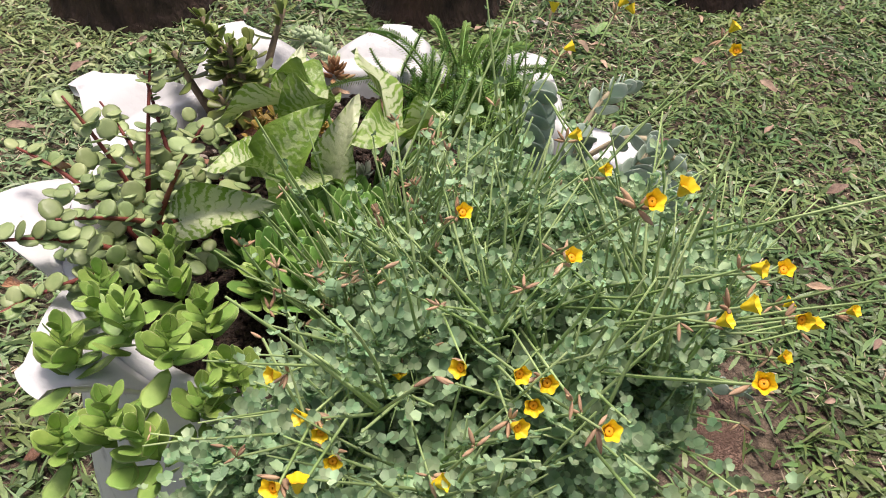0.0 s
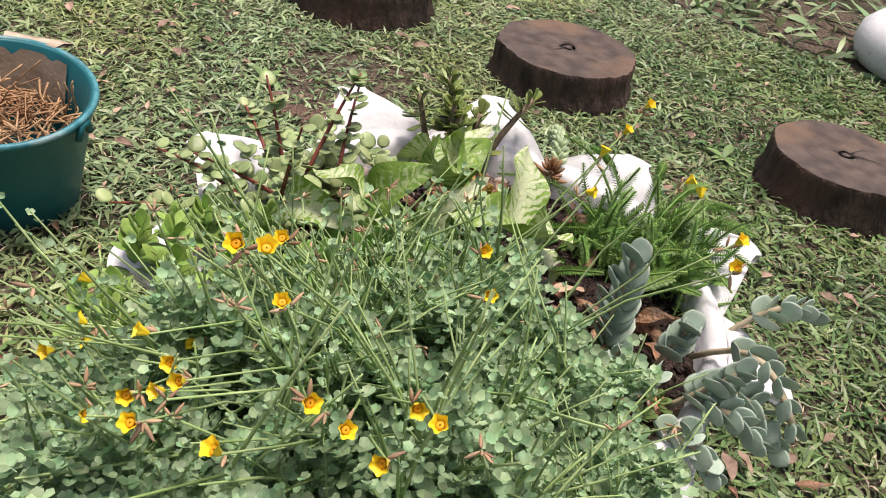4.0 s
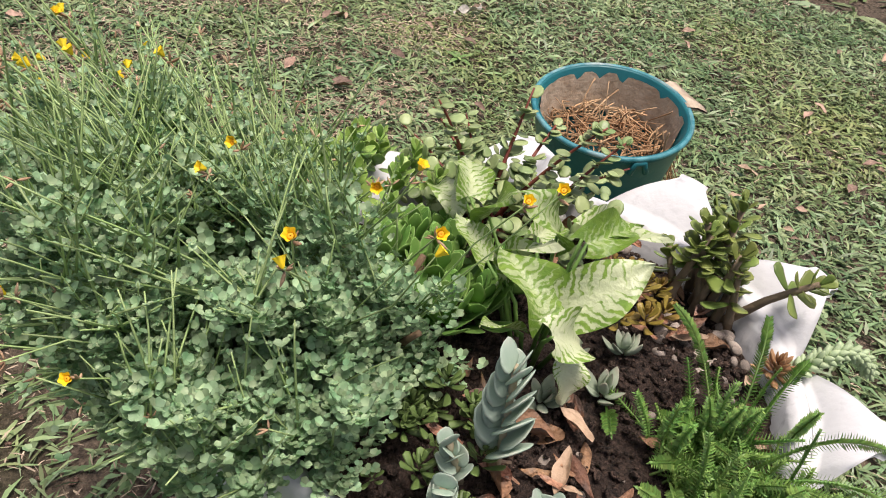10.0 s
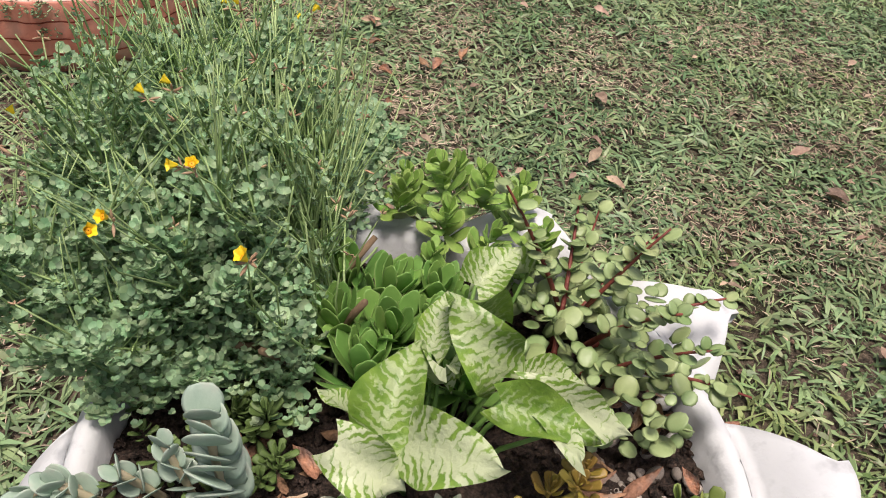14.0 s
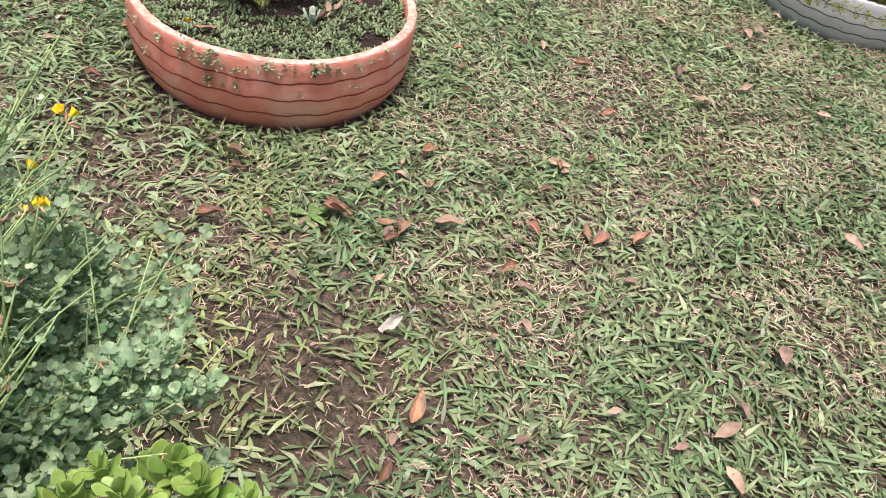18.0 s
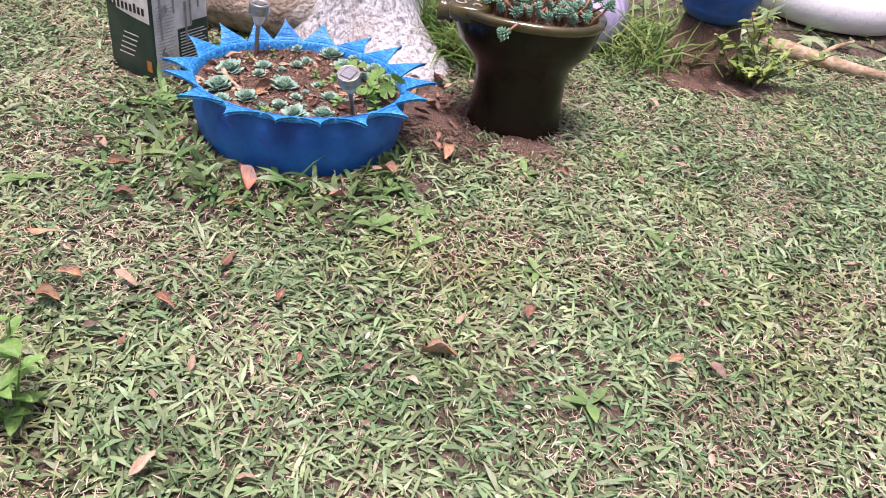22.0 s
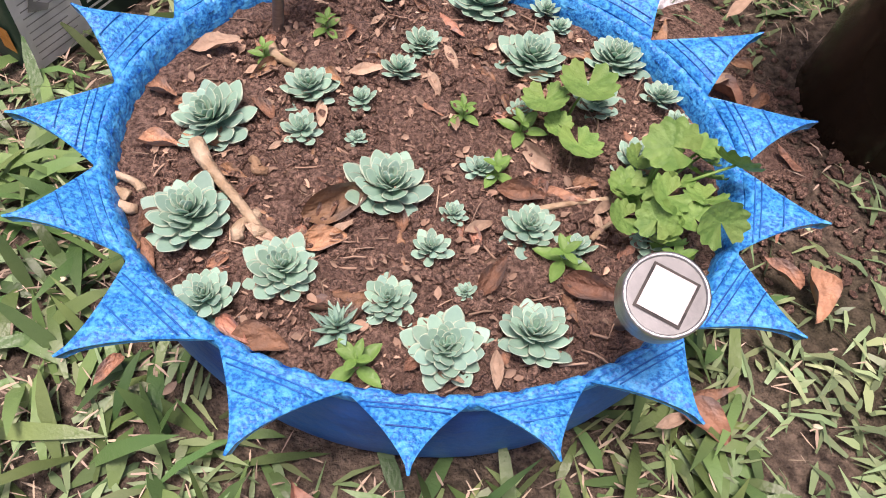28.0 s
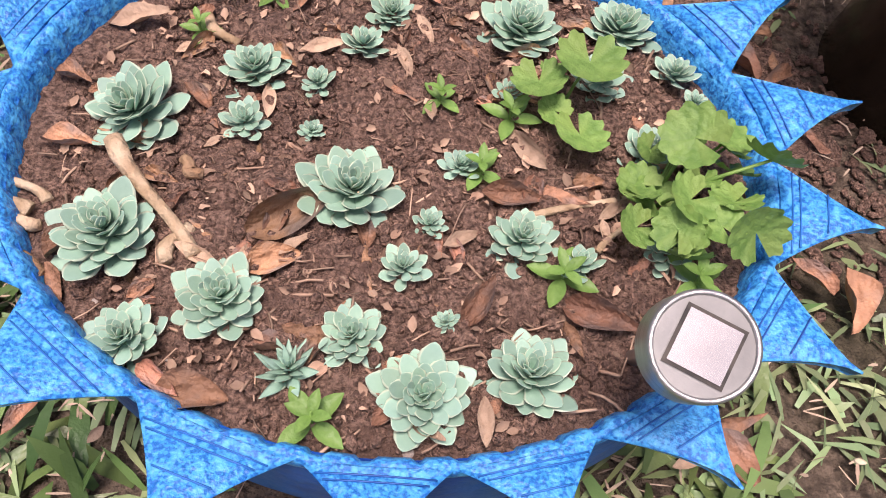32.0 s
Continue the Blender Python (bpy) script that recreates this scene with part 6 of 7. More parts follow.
    for i in range(46):
        a = rng.uniform(3.5, 6.0)
        lean = rng.uniform(0.2, 0.85)
        main = bent((rng.gauss(-0.04, 0.02), rng.gauss(-0.02, 0.02), 0.02), (math.cos(a) * lean, math.sin(a) * lean, 1), rng.uniform(0.1, 0.18), 6, 0.0, rng, 0.06)
        if not inside(main[-1] - Vector((0, 0, 0.1)), 0.06):
            continue
        stems.add(*tube(main, [0.0021, 0.0019, 0.0017, 0.0015, 0.0013, 0.0012, 0.001], 5))
        for h in range(7):
            d = main[-1] - main[-3] + Vector((rng.gauss(0, 0.02), rng.gauss(0, 0.02), 0.01))
            twig = bent(main[rng.randrange(3, 7)], d, rng.uniform(0.04, 0.11), 4, 0.0, rng, 0.06)
            stems.add(*tube(twig, [0.0011, 0.001, 0.0009, 0.0008, 0.0005], 4))
            fans.append(twig[-1])
            for j in range(3):
                k = rng.randrange(4)
                poses.append(np.array(along(twig[k].lerp(twig[k + 1], rng.random()), (rng.gauss(0, 1), rng.gauss(0, 1), 0.8), (0, 0, 1), 0, rng.uniform(0.35, 0.75))))
    v, f = trefoil()
    tagged(part("leaves", many((np.concatenate(v), f), poses), SHRUBLEAF, t, "blue-green three-lobed leaves"), kind="stuff")
    buds = Shape()
    cup, throat = build_bell()
    pod = fat_leaf(0.0085, 0.002, 0.002, OVAL, 3, 5, 0.1, 1.0)
    near = [x for x in tips]
    clusters = []
    for x, y, z in BLOOMS_A + BLOOMS_B:
        p = Vector((x, y, z)) - o
        src = min(near, key=lambda q: (q - p * 0.72).length)
        base = src * 0.75
        mid = base.lerp(p, 0.55) + Vector((rng.gauss(0, 0.008), rng.gauss(0, 0.008), 0.006))
        stems.add(*tube([base, base.lerp(mid, 0.5), mid, mid.lerp(p, 0.6), p], [0.0009, 0.0008, 0.0008, 0.0007, 0.0006], 4))
        ax = (p - mid).normalized()
        fresh = all((p - c).length > 0.016 for c in clusters)
        clusters.append(p)
        look_out = (Vector((p.x, p.y, 0)).normalized() * 0.5 + Vector((rng.gauss(0, 0.35), rng.gauss(0, 0.35), 0.55 + rng.gauss(0, 0.25)))).normalized()
        m = Matrix.Translation(p) @ look_out.to_track_quat("Z", "Y").to_matrix().to_4x4() @ Matrix.Scale(0.62, 4)
        fl = part("flower", cup, None, t, "yellow five-lobed bell flower", m)
        part("throat", throat, None, fl)
        if fresh:
            for j in range(rng.randrange(3, 7)):
                d = ax * 0.5 + Vector((rng.gauss(0, 0.6), rng.gauss(0, 0.6), rng.gauss(-0.2, 0.5)))
                buds.add(*pod, along(p - ax * 0.006, d, (0, 0, 1), 0, rng.uniform(0.7, 1.3)))
    for i in range(46):
        src = rng.choice(tips)
        p = src + Vector((rng.gauss(0, 0.03), rng.gauss(-0.02, 0.03), rng.uniform(0.0, 0.06)))
        stems.add(*tube([src * 0.9, p], [0.0009, 0.0007], 4))
        for j in range(rng.randrange(2, 6)):
            buds.add(*pod, along(p, (rng.gauss(0, 0.7), rng.gauss(0, 0.7), rng.gauss(0, 0.6)), (0, 0, 1), 0, rng.uniform(0.6, 1.2)))
    for p in fans[::5]:
        for j in range(4):
            buds.add(*pod, along(p, (rng.gauss(0, 0.7), rng.gauss(0, 0.7), rng.gauss(0.3, 0.5)), (0, 0, 1), 0, rng.uniform(0.6, 1.1)))
    tagged(part("bud_litter", buds, BUD, t, "clusters of brown withered buds"), kind="stuff")
    tagged(part("stem_tangle", stems, SHRUBSTEM, t, "thin green branching stems"), kind="stuff")
    bark = Shape()
    for i in range(7):
        a = rng.uniform(0, 6.28)
        bark.add(*tube(bent((rng.gauss(0, 0.012), rng.gauss(0, 0.012), -0.02), (math.cos(a) * 0.6, math.sin(a) * 0.6, 1), 0.14, 5, 0.1, rng, 0.1), [0.006, 0.005, 0.0045, 0.004, 0.0035, 0.003], 6))
    part("woody_base", bark, BROWNSTEM, t, "brown woody stems at the root")


build_shrub()


def variegated():
    """Arrowhead leaf: green with a cream middle and cream between the side veins, in the leaf's own x and y."""
    m = mat("variegated_arrowhead", (0.13, 0.255, 0.035), (0.23, 0.37, 0.06), 50, 0.38, 0.25, 130, rnd=0.12, trans=0.12, spec=0.5)
    nt = m.node_tree
    L = nt.links.new
    b = nt.nodes["Principled BSDF"]
    col = b.inputs["Base Color"].links[0].from_socket
    tc = nt.nodes.new("ShaderNodeTexCoord")
    sep = nt.nodes.new("ShaderNodeSeparateXYZ")
    L(tc.outputs["Object"], sep.inputs[0])
    def math_node(op, a, v=None):
        n = nt.nodes.new("ShaderNodeMath")
        n.operation = op
        for i, q in enumerate((a, v)):
            if q is None:
                continue
            if isinstance(q, (int, float)):
                n.inputs[i].default_value = q
            else:
                L(q, n.inputs[i])
        return n.outputs[0]
    ax = math_node("ABSOLUTE", sep.outputs[0])
    chev = math_node("SUBTRACT", sep.outputs[1], math_node("MULTIPLY", ax, 0.9))
    nz = nt.nodes.new("ShaderNodeTexNoise")
    nz.inputs["Scale"].default_value, nz.inputs["Detail"].default_value = 85, 6
    L(tc.outputs["Object"], nz.inputs["Vector"])
    wav = math_node("SINE", math_node("ADD", math_node("MULTIPLY", chev, 560), math_node("MULTIPLY", nz.outputs[0], 16)))
    mid = math_node("SUBTRACT", 1.0, math_node("MULTIPLY", ax, 38))
    oi = nt.nodes.new("ShaderNodeObjectInfo")
    f = math_node("ADD", math_node("MULTIPLY", wav, 0.3), math_node("ADD", math_node("MULTIPLY", mid, 0.6), math_node("ADD", math_node("ADD", math_node("MULTIPLY", nz.outputs[0], 1.0), 0.35), math_node("MULTIPLY", math_node("SUBTRACT", oi.outputs["Random"], 1.3), 0.6))))
    mr = nt.nodes.new("ShaderNodeMapRange")
    mr.inputs["From Min"].default_value, mr.inputs["From Max"].default_value = 0.50, 0.74
    L(f, mr.inputs["Value"])
    oi = nt.nodes.new("ShaderNodeObjectInfo")
    fac = math_node("MULTIPLY", mr.outputs[0], math_node("ADD", math_node("MULTIPLY", oi.outputs["Random"], 0.75), 0.22))
    mx = nt.nodes.new("ShaderNodeMix")
    mx.data_type = "RGBA"
    L(fac, mx.inputs[0])
    L(col, mx.inputs[6])
    mx.inputs[7].default_value = (0.68, 0.72, 0.5, 1)
    L(mx.outputs[2], b.inputs["Base Color"])
    return m


VARIE = variegated()


def arrow_leaf(length=0.1, width=0.06, n=12, half=4, droop=-0.2, fold=0.45, wave=0.012):
    """Heart-based pointed blade, folded a little along its rib and wavy at its edge; y from the stalk to the tip."""
    v = []
    for i in range(n + 1):
        s = i / n
        w = width / 2 * max(0.015, (math.sin(math.pi * min(1.0, 0.16 + 0.84 * s)) ** 0.8) * (1.12 - 0.35 * s))
        for j in range(-half, half + 1):
            u = j / half
            back = 0.16 * length * abs(u) ** 1.5 * max(0, 1 - s * 3.0)
            v.append((u * w, s * length - back, fold * abs(u) * w + droop * s * s * length + wave * math.sin(8 * s + 1.5 * u + (2 if u > 0 else 0)) * abs(u) ** 2))
    return np.array(v), grid_faces(n + 1, 2 * half + 1)


ARROWS = [shared("arrowhead_leaf_a", arrow_leaf(), VARIE), shared("arrowhead_leaf_b", arrow_leaf(droop=-0.35, fold=0.6), VARIE), shared("arrowhead_leaf_c", arrow_leaf(droop=-0.1, fold=0.25, wave=0.006), VARIE)]


TO_NORTH, TO_SOUTH = (0.45, 0.45, 1.0), (0.1, -0.75, 1.0)
ARROW_LEAVES = [  # stalk end, tip, width, the way the face looks
    ((-0.052, 0.006, 0.094), (-0.02, -0.018, 0.161), 0.058, TO_NORTH), ((0.044, 0.012, 0.074), (0.006, -0.029, 0.127), 0.058, TO_NORTH),
    ((0.03, 0.025, 0.077), (0.0, 0.095, 0.134), 0.062, TO_NORTH), ((0.08, 0.02, 0.09), (0.036, 0.062, 0.062), 0.05, TO_NORTH),
    ((-0.07, -0.082, 0.1), (-0.11, -0.091, 0.132), 0.045, TO_NORTH), ((-0.06, 0.03, 0.1), (-0.152, 0.074, 0.06), 0.046, TO_NORTH),
    ((-0.036, 0.033, 0.105), (-0.085, 0.09, 0.12), 0.042, TO_NORTH), ((-0.07, 0.053, 0.079), (-0.058, 0.08, 0.135), 0.036, TO_SOUTH),
    ((-0.076, -0.061, 0.079), (-0.027, -0.048, 0.149), 0.056, TO_SOUTH), ((-0.02, -0.03, 0.053), (-0.008, -0.012, 0.133), 0.042, TO_SOUTH),
    ((-0.138, -0.108, 0.07), (-0.066, -0.107, 0.096), 0.046, TO_SOUTH), ((0.05, -0.01, 0.06), (0.075, -0.04, 0.085), 0.04, TO_SOUTH),
    ((0.06, 0.04, 0.05), (0.085, 0.05, 0.02), 0.036, TO_NORTH), ((-0.09, -0.01, 0.06), (-0.135, 0.015, 0.07), 0.036, TO_NORTH), ((-0.02, -0.05, 0.07), (-0.05, -0.09, 0.1), 0.034, TO_NORTH)]


def build_arrowhead():
    t = thing("arrowhead_plant", pose(*W(0.0, 0.01, -0.02)), "arrowhead plant with cream and green variegated leaves", "foliage plant")
    o = W(0.0, 0.01, -0.02)
    rng = random.Random(9)
    for i, (b, q, w, face) in enumerate(ARROW_LEAVES):
        p, e = W(*b) - o, W(*q) - o
        d = e - p
        m = along(p, d, Vector(face) + Vector((rng.gauss(0, 0.12), rng.gauss(0, 0.12), 0)), 0, 1.0)
        sc = d.length / 0.1
        m = m @ Matrix.Diagonal((w / 0.06 * 0.9, sc * 0.92, sc * 1.2, 1))
        part("leaf", ARROWS[i % 3], None, t, "", m)
        root = Vector((p.x * 0.25, p.y * 0.25, 0.0))
        part("stalk", Shape().add(*tube([root, root.lerp(p, 0.5) + Vector((0, 0, 0.02)), p], [0.0028, 0.0022, 0.0016], 6)), FRESH, t)


build_arrowhead()

STONECROP = mat("bright_spoon_leaf", (0.17, 0.31, 0.06), (0.30, 0.45, 0.11), 30, 0.4, 0.1, 90, rnd=0.16, hue=0.012, c3=(0.3, 0.44, 0.12), s3=30)
DARKSPOON = mat("dark_spoon_leaf", (0.115, 0.26, 0.055), (0.21, 0.38, 0.095), 30, 0.4, 0.1, 90, rnd=0.16, hue=0.012)
pale_margin(STONECROP, 0.045, 0.025, (0.55, 0.64, 0.28), 0.84)
pale_margin(DARKSPOON, 0.046, 0.019, (0.36, 0.5, 0.18), 0.84)
SPOONL = shared("spoon_leaf", fat_leaf(0.045, 0.025, 0.0026, CUSP, 6, 8, 0.16, 0.2), STONECROP)
SPOOND = shared("dark_spoon_leaf", fat_leaf(0.046, 0.019, 0.003, CUSP, 6, 8, 0.15, 0.2), DARKSPOON)
TINY = shared("tiny_spoon_leaf", fat_leaf(0.016, 0.009, 0.003, SPOON, 3, 6, 0.1, 0.4), mat("olive_spoon_leaf", (0.09, 0.15, 0.04), (0.17, 0.24, 0.08), 30, 0.5, 0.1, rnd=0.2))
GREYF = mat("felted_grey_leaf", (0.22, 0.28, 0.2), (0.36, 0.42, 0.32), 40, 0.8, 0.2, rnd=0.12, c3=(0.36, 0.3, 0.25), s3=30)
COPPER = mat("copper_leaf", (0.22, 0.16, 0.03), (0.36, 0.25, 0.06), 30, 0.45, 0.1, rnd=0.25, hue=0.02, c3=(0.2, 0.24, 0.05), s3=20)
JADE = mat("jade_leaf", (0.13, 0.19, 0.04), (0.26, 0.31, 0.09), 25, 0.35, 0.05, rnd=0.3, hue=0.02, c3=(0.28, 0.2, 0.1), s3=14)


def build_rosettes_white():
    def many_of(src, rows, seed):
        rng = random.Random(seed)
        first = True
        for x, y, z, k in rows:
            m = pose(*W(x, y, z), rng.gauss(0, 9), rng.gauss(0, 9), rng.uniform(0, 360)) @ Matrix.Scale(k, 4)
            if first:
                src.matrix_basis = m
                first = False
            else:
                copy_thing(src, m).matrix_basis = m
    a = rosette("spoon_leaf_succulent", pose(0, 0, 0), 18, SPOONL, "bright green succulent with pale-edged spoon leaves", "succulent", "green spoon succulents", 0.2, 1.1, 1.0, 0.5, 0.06, 1, 0.3)
    many_of(a, ((-0.1, -0.205, 0.03, 0.75), (-0.15, -0.285, 0.015, 0.78), (-0.125, -0.17, 0.03, 0.72), (-0.195, -0.235, 0.02, 0.8), (-0.19, -0.165, 0.02, 0.7), (-0.115, -0.3, 0.01, 0.8), (-0.185, -0.285, 0.0, 0.7), (-0.145, -0.135, 0.03, 0.62), (-0.15, -0.225, 0.045, 0.75), (-0.07, -0.25, 0.03, 0.7), (-0.07, -0.16, 0.03, 0.68), (-0.12, -0.245, 0.05, 0.72), (-0.17, -0.2, 0.035, 0.68), (-0.095, -0.275, 0.03, 0.66)), 4)
    b = rosette("spoon_leaf_succulent", pose(0, 0, 0), 20, SPOOND, "dark green clump of upright spoon leaves", "succulent", "green spoon succulents", 0.5, 1.35, 1.0, 0.6, 0.02, 2, 0.15)
    many_of(b, ((-0.01, -0.1, 0.02, 1.4), (0.03, -0.07, 0.015, 1.3), (-0.045, -0.085, 0.015, 1.35), (-0.015, -0.145, 0.015, 1.35), (0.03, -0.12, 0.015, 1.3), (-0.06, -0.13, 0.015, 1.25), (-0.09, -0.095, 0.01, 1.1), (0.0, -0.18, 0.01, 1.2), (0.0, -0.05, 0.01, 1.2), (-0.055, -0.035, 0.01, 1.1)), 5)
    g = rosette("felted_succulent", pose(0, 0, 0), 9, shared("felted_leaf", fat_leaf(0.027, 0.013, 0.005, OVAL, 5, 8, 0.3, 0.5), GREYF), "grey felted succulent with boat-shaped leaves", "succulent", "felted succulents", 0.35, 1.1, 1.0, 0.7, 0.008, 3)
    many_of(g, ((0.067, 0.03, 0.0, 1.0), (0.04, 0.08, 0.0, 1.05), (-0.016, 0.095, 0.005, 0.95), (0.0, 0.05, 0.0, 0.7)), 6)
    c = rosette("copper_succulent", pose(0, 0, 0), 14, shared("copper_leaf", fat_leaf(0.022, 0.012, 0.003, SPOON, 4, 6, 0.2, 0.4), COPPER), "copper-green leafy succulent shoot", "succulent", "copper succulents", 0.2, 1.3, 1.0, 0.5, 0.02, 4)
    many_of(c, ((-0.066, 0.079, 0.03, 1.0), (-0.09, 0.1, 0.025, 1.0), (-0.05, 0.11, 0.02, 0.95), (-0.1, 0.07, 0.03, 0.9), (-0.075, 0.125, 0.01, 1.0), (-0.045, 0.085, 0.02, 0.9), (-0.11, 0.12, 0.01, 0.9), (-0.085, 0.085, 0.045, 0.9)), 7)
    e = rosette("olive_succulent", pose(0, 0, 0), 12, TINY, "small olive succulent rosette in the shade of the shrub", "succulent", "olive succulents", 0.1, 1.2, 1.0, 0.5, 0.012, 8)
    rng = random.Random(12)
    many_of(e, [(0.165 + rng.uniform(-0.06, 0.06), -0.055 + rng.uniform(-0.07, 0.05), rng.uniform(0.0, 0.03), rng.uniform(0.8, 1.4)) for _ in range(26)], 8)
    h = rosette("ghost_succulent", pose(0, 0, 0), 26, shared("ghost_leaf", fat_leaf(0.026, 0.009, 0.007, OVAL, 4, 6, 0.25, 0.7), mat("bronze_ghost_leaf", (0.25, 0.12, 0.06), (0.38, 0.24, 0.12), 30, 0.5, 0.1, rnd=0.25)), "bronze rosette succulent beside the rim", "succulent", "", 0.0, 1.2, 1.0, 0.4, 0.018, 9)
    h.matrix_basis = pose(*W(-0.041, 0.236, 0.01))
    k = rosette("aloe_like_succulent", pose(0, 0, 0), 5, SPOOND, "two broad green leaves of a young succulent", "succulent", "", 0.6, 1.2, 1.0, 0.8, 0.0, 12)
    k.matrix_basis = pose(*W(0.16, 0.16, 0.0))


build_rosettes_white()


def build_jade():
    t = thing("jade_plant", pose(*W(-0.14, 0.165, -0.01)), "small jade plant with round olive-green leaves", "jade plant")
    rng = random.Random(15)
    lf = shared("jade_leaf", fat_leaf(0.027, 0.0185, 0.0042, SPOON, 5, 8, 0.12, 0.6), JADE)
    bark = mat("jade_stem", (0.16, 0.12, 0.08), (0.27, 0.21, 0.14), 40, 0.8, 0.4)
    for i in range(13):
        a = rng.uniform(0, 6.28)
        lean = rng.uniform(0.15, 0.62)
        if i < 5:
            a = rng.uniform(2.4, 4.0)
        pts = bent((rng.gauss(0, 0.015), rng.gauss(0, 0.015), 0), (math.cos(a) * lean, math.sin(a) * lean, 1), rng.uniform(0.065, 0.125), 4, 0.0, rng, 0.1)
        part("stem", Shape().add(*tube(pts, [0.0055, 0.005, 0.0042, 0.0036, 0.003], 7)), bark, t)
        d = (pts[-1] - pts[-2]).normalized()
        q = d.to_track_quat("Z", "Y").to_matrix().to_4x4()
        for j in range(13):
            u = j / 12
            az = j * 1.5708 + (0.78 if (j // 2) % 2 else 0) + rng.gauss(0, 0.15)
            part("leaf", lf, None, t, "", Matrix.Translation(pts[-1] - d * 0.035 * (1 - u)) @ q @ fan_pose(az, -0.2 + 1.2 * u, (0, 0, 0), (1.1 - 0.5 * u) * rng.uniform(0.85, 1.15)))


build_jade()


def build_elephant_bush():
    rng = random.Random(19)
    t = thing("elephant_bush", pose(*W(-0.17, -0.05, -0.01)), "elephant bush with dark red stems and small round leaves", "elephant bush")
    o = W(-0.17, -0.05, -0.01)
    STEM = mat("dark_red_stem", (0.16, 0.035, 0.03), (0.26, 0.07, 0.05), 40, 0.55, 0.3)
    LEAF = mat("small_round_leaf", (0.20, 0.285, 0.11), (0.36, 0.44, 0.21), 30, 0.4, 0.1, isl=0.2, hue=0.015)
    ends = [(-0.101, -0.131, 0.174), (-0.21, -0.155, 0.107), (-0.198, 0.053, 0.127), (-0.179, 0.029, 0.148), (-0.227, -0.054, 0.149), (-0.3, -0.02, 0.08), (-0.3, -0.13, 0.06), (-0.25, 0.07, 0.07), (-0.28, -0.2, 0.035)]
    poses = []
    disc = fat_leaf(0.0175, 0.0165, 0.003, ROUND, 4, 7, 0.05, 0.6)
    for k, e in enumerate(ends):
        tip = W(*e) - o
        root = Vector((rng.gauss(0, 0.02), rng.gauss(0, 0.02), 0))
        mid = root.lerp(tip, 0.5) + Vector((tip.x * -0.1, tip.y * -0.1, 0.012 if tip.z > 0.1 else 0.03))
        pts = [root.lerp(mid, s).lerp(mid.lerp(tip, s), s) for s in np.linspace(0, 1, 9)]
        part("stem", Shape().add(*tube(pts, [0.0034 - 0.0003 * i for i in range(9)], 6)), STEM, t)
        n = 24 if k < 5 else 34
        for j in range(n):
            u = rng.uniform(0.3 if k < 5 else 0.1, 1.0) * 8
            i = min(7, int(u))
            p = pts[i].lerp(pts[i + 1], u - i)
            poses.append(np.array(fan_pose(rng.uniform(0, 6.28), rng.gauss(0.3, 0.35), p, rng.uniform(0.5, 1.1))))
    for j in range(240):
        a, q = rng.uniform(0, 6.28), 0.1 * math.sqrt(rng.random())
        poses.append(np.array(fan_pose(rng.uniform(0, 6.28), rng.gauss(0.4, 0.4), (q * math.cos(a) * 0.8, q * math.sin(a) * 1.25, rng.uniform(0.02, 0.075)), rng.uniform(0.6, 1.3))))
    tagged(part("leaves", many(disc, poses), LEAF, t, "small round pale green leaves"), kind="stuff")


build_elephant_bush()


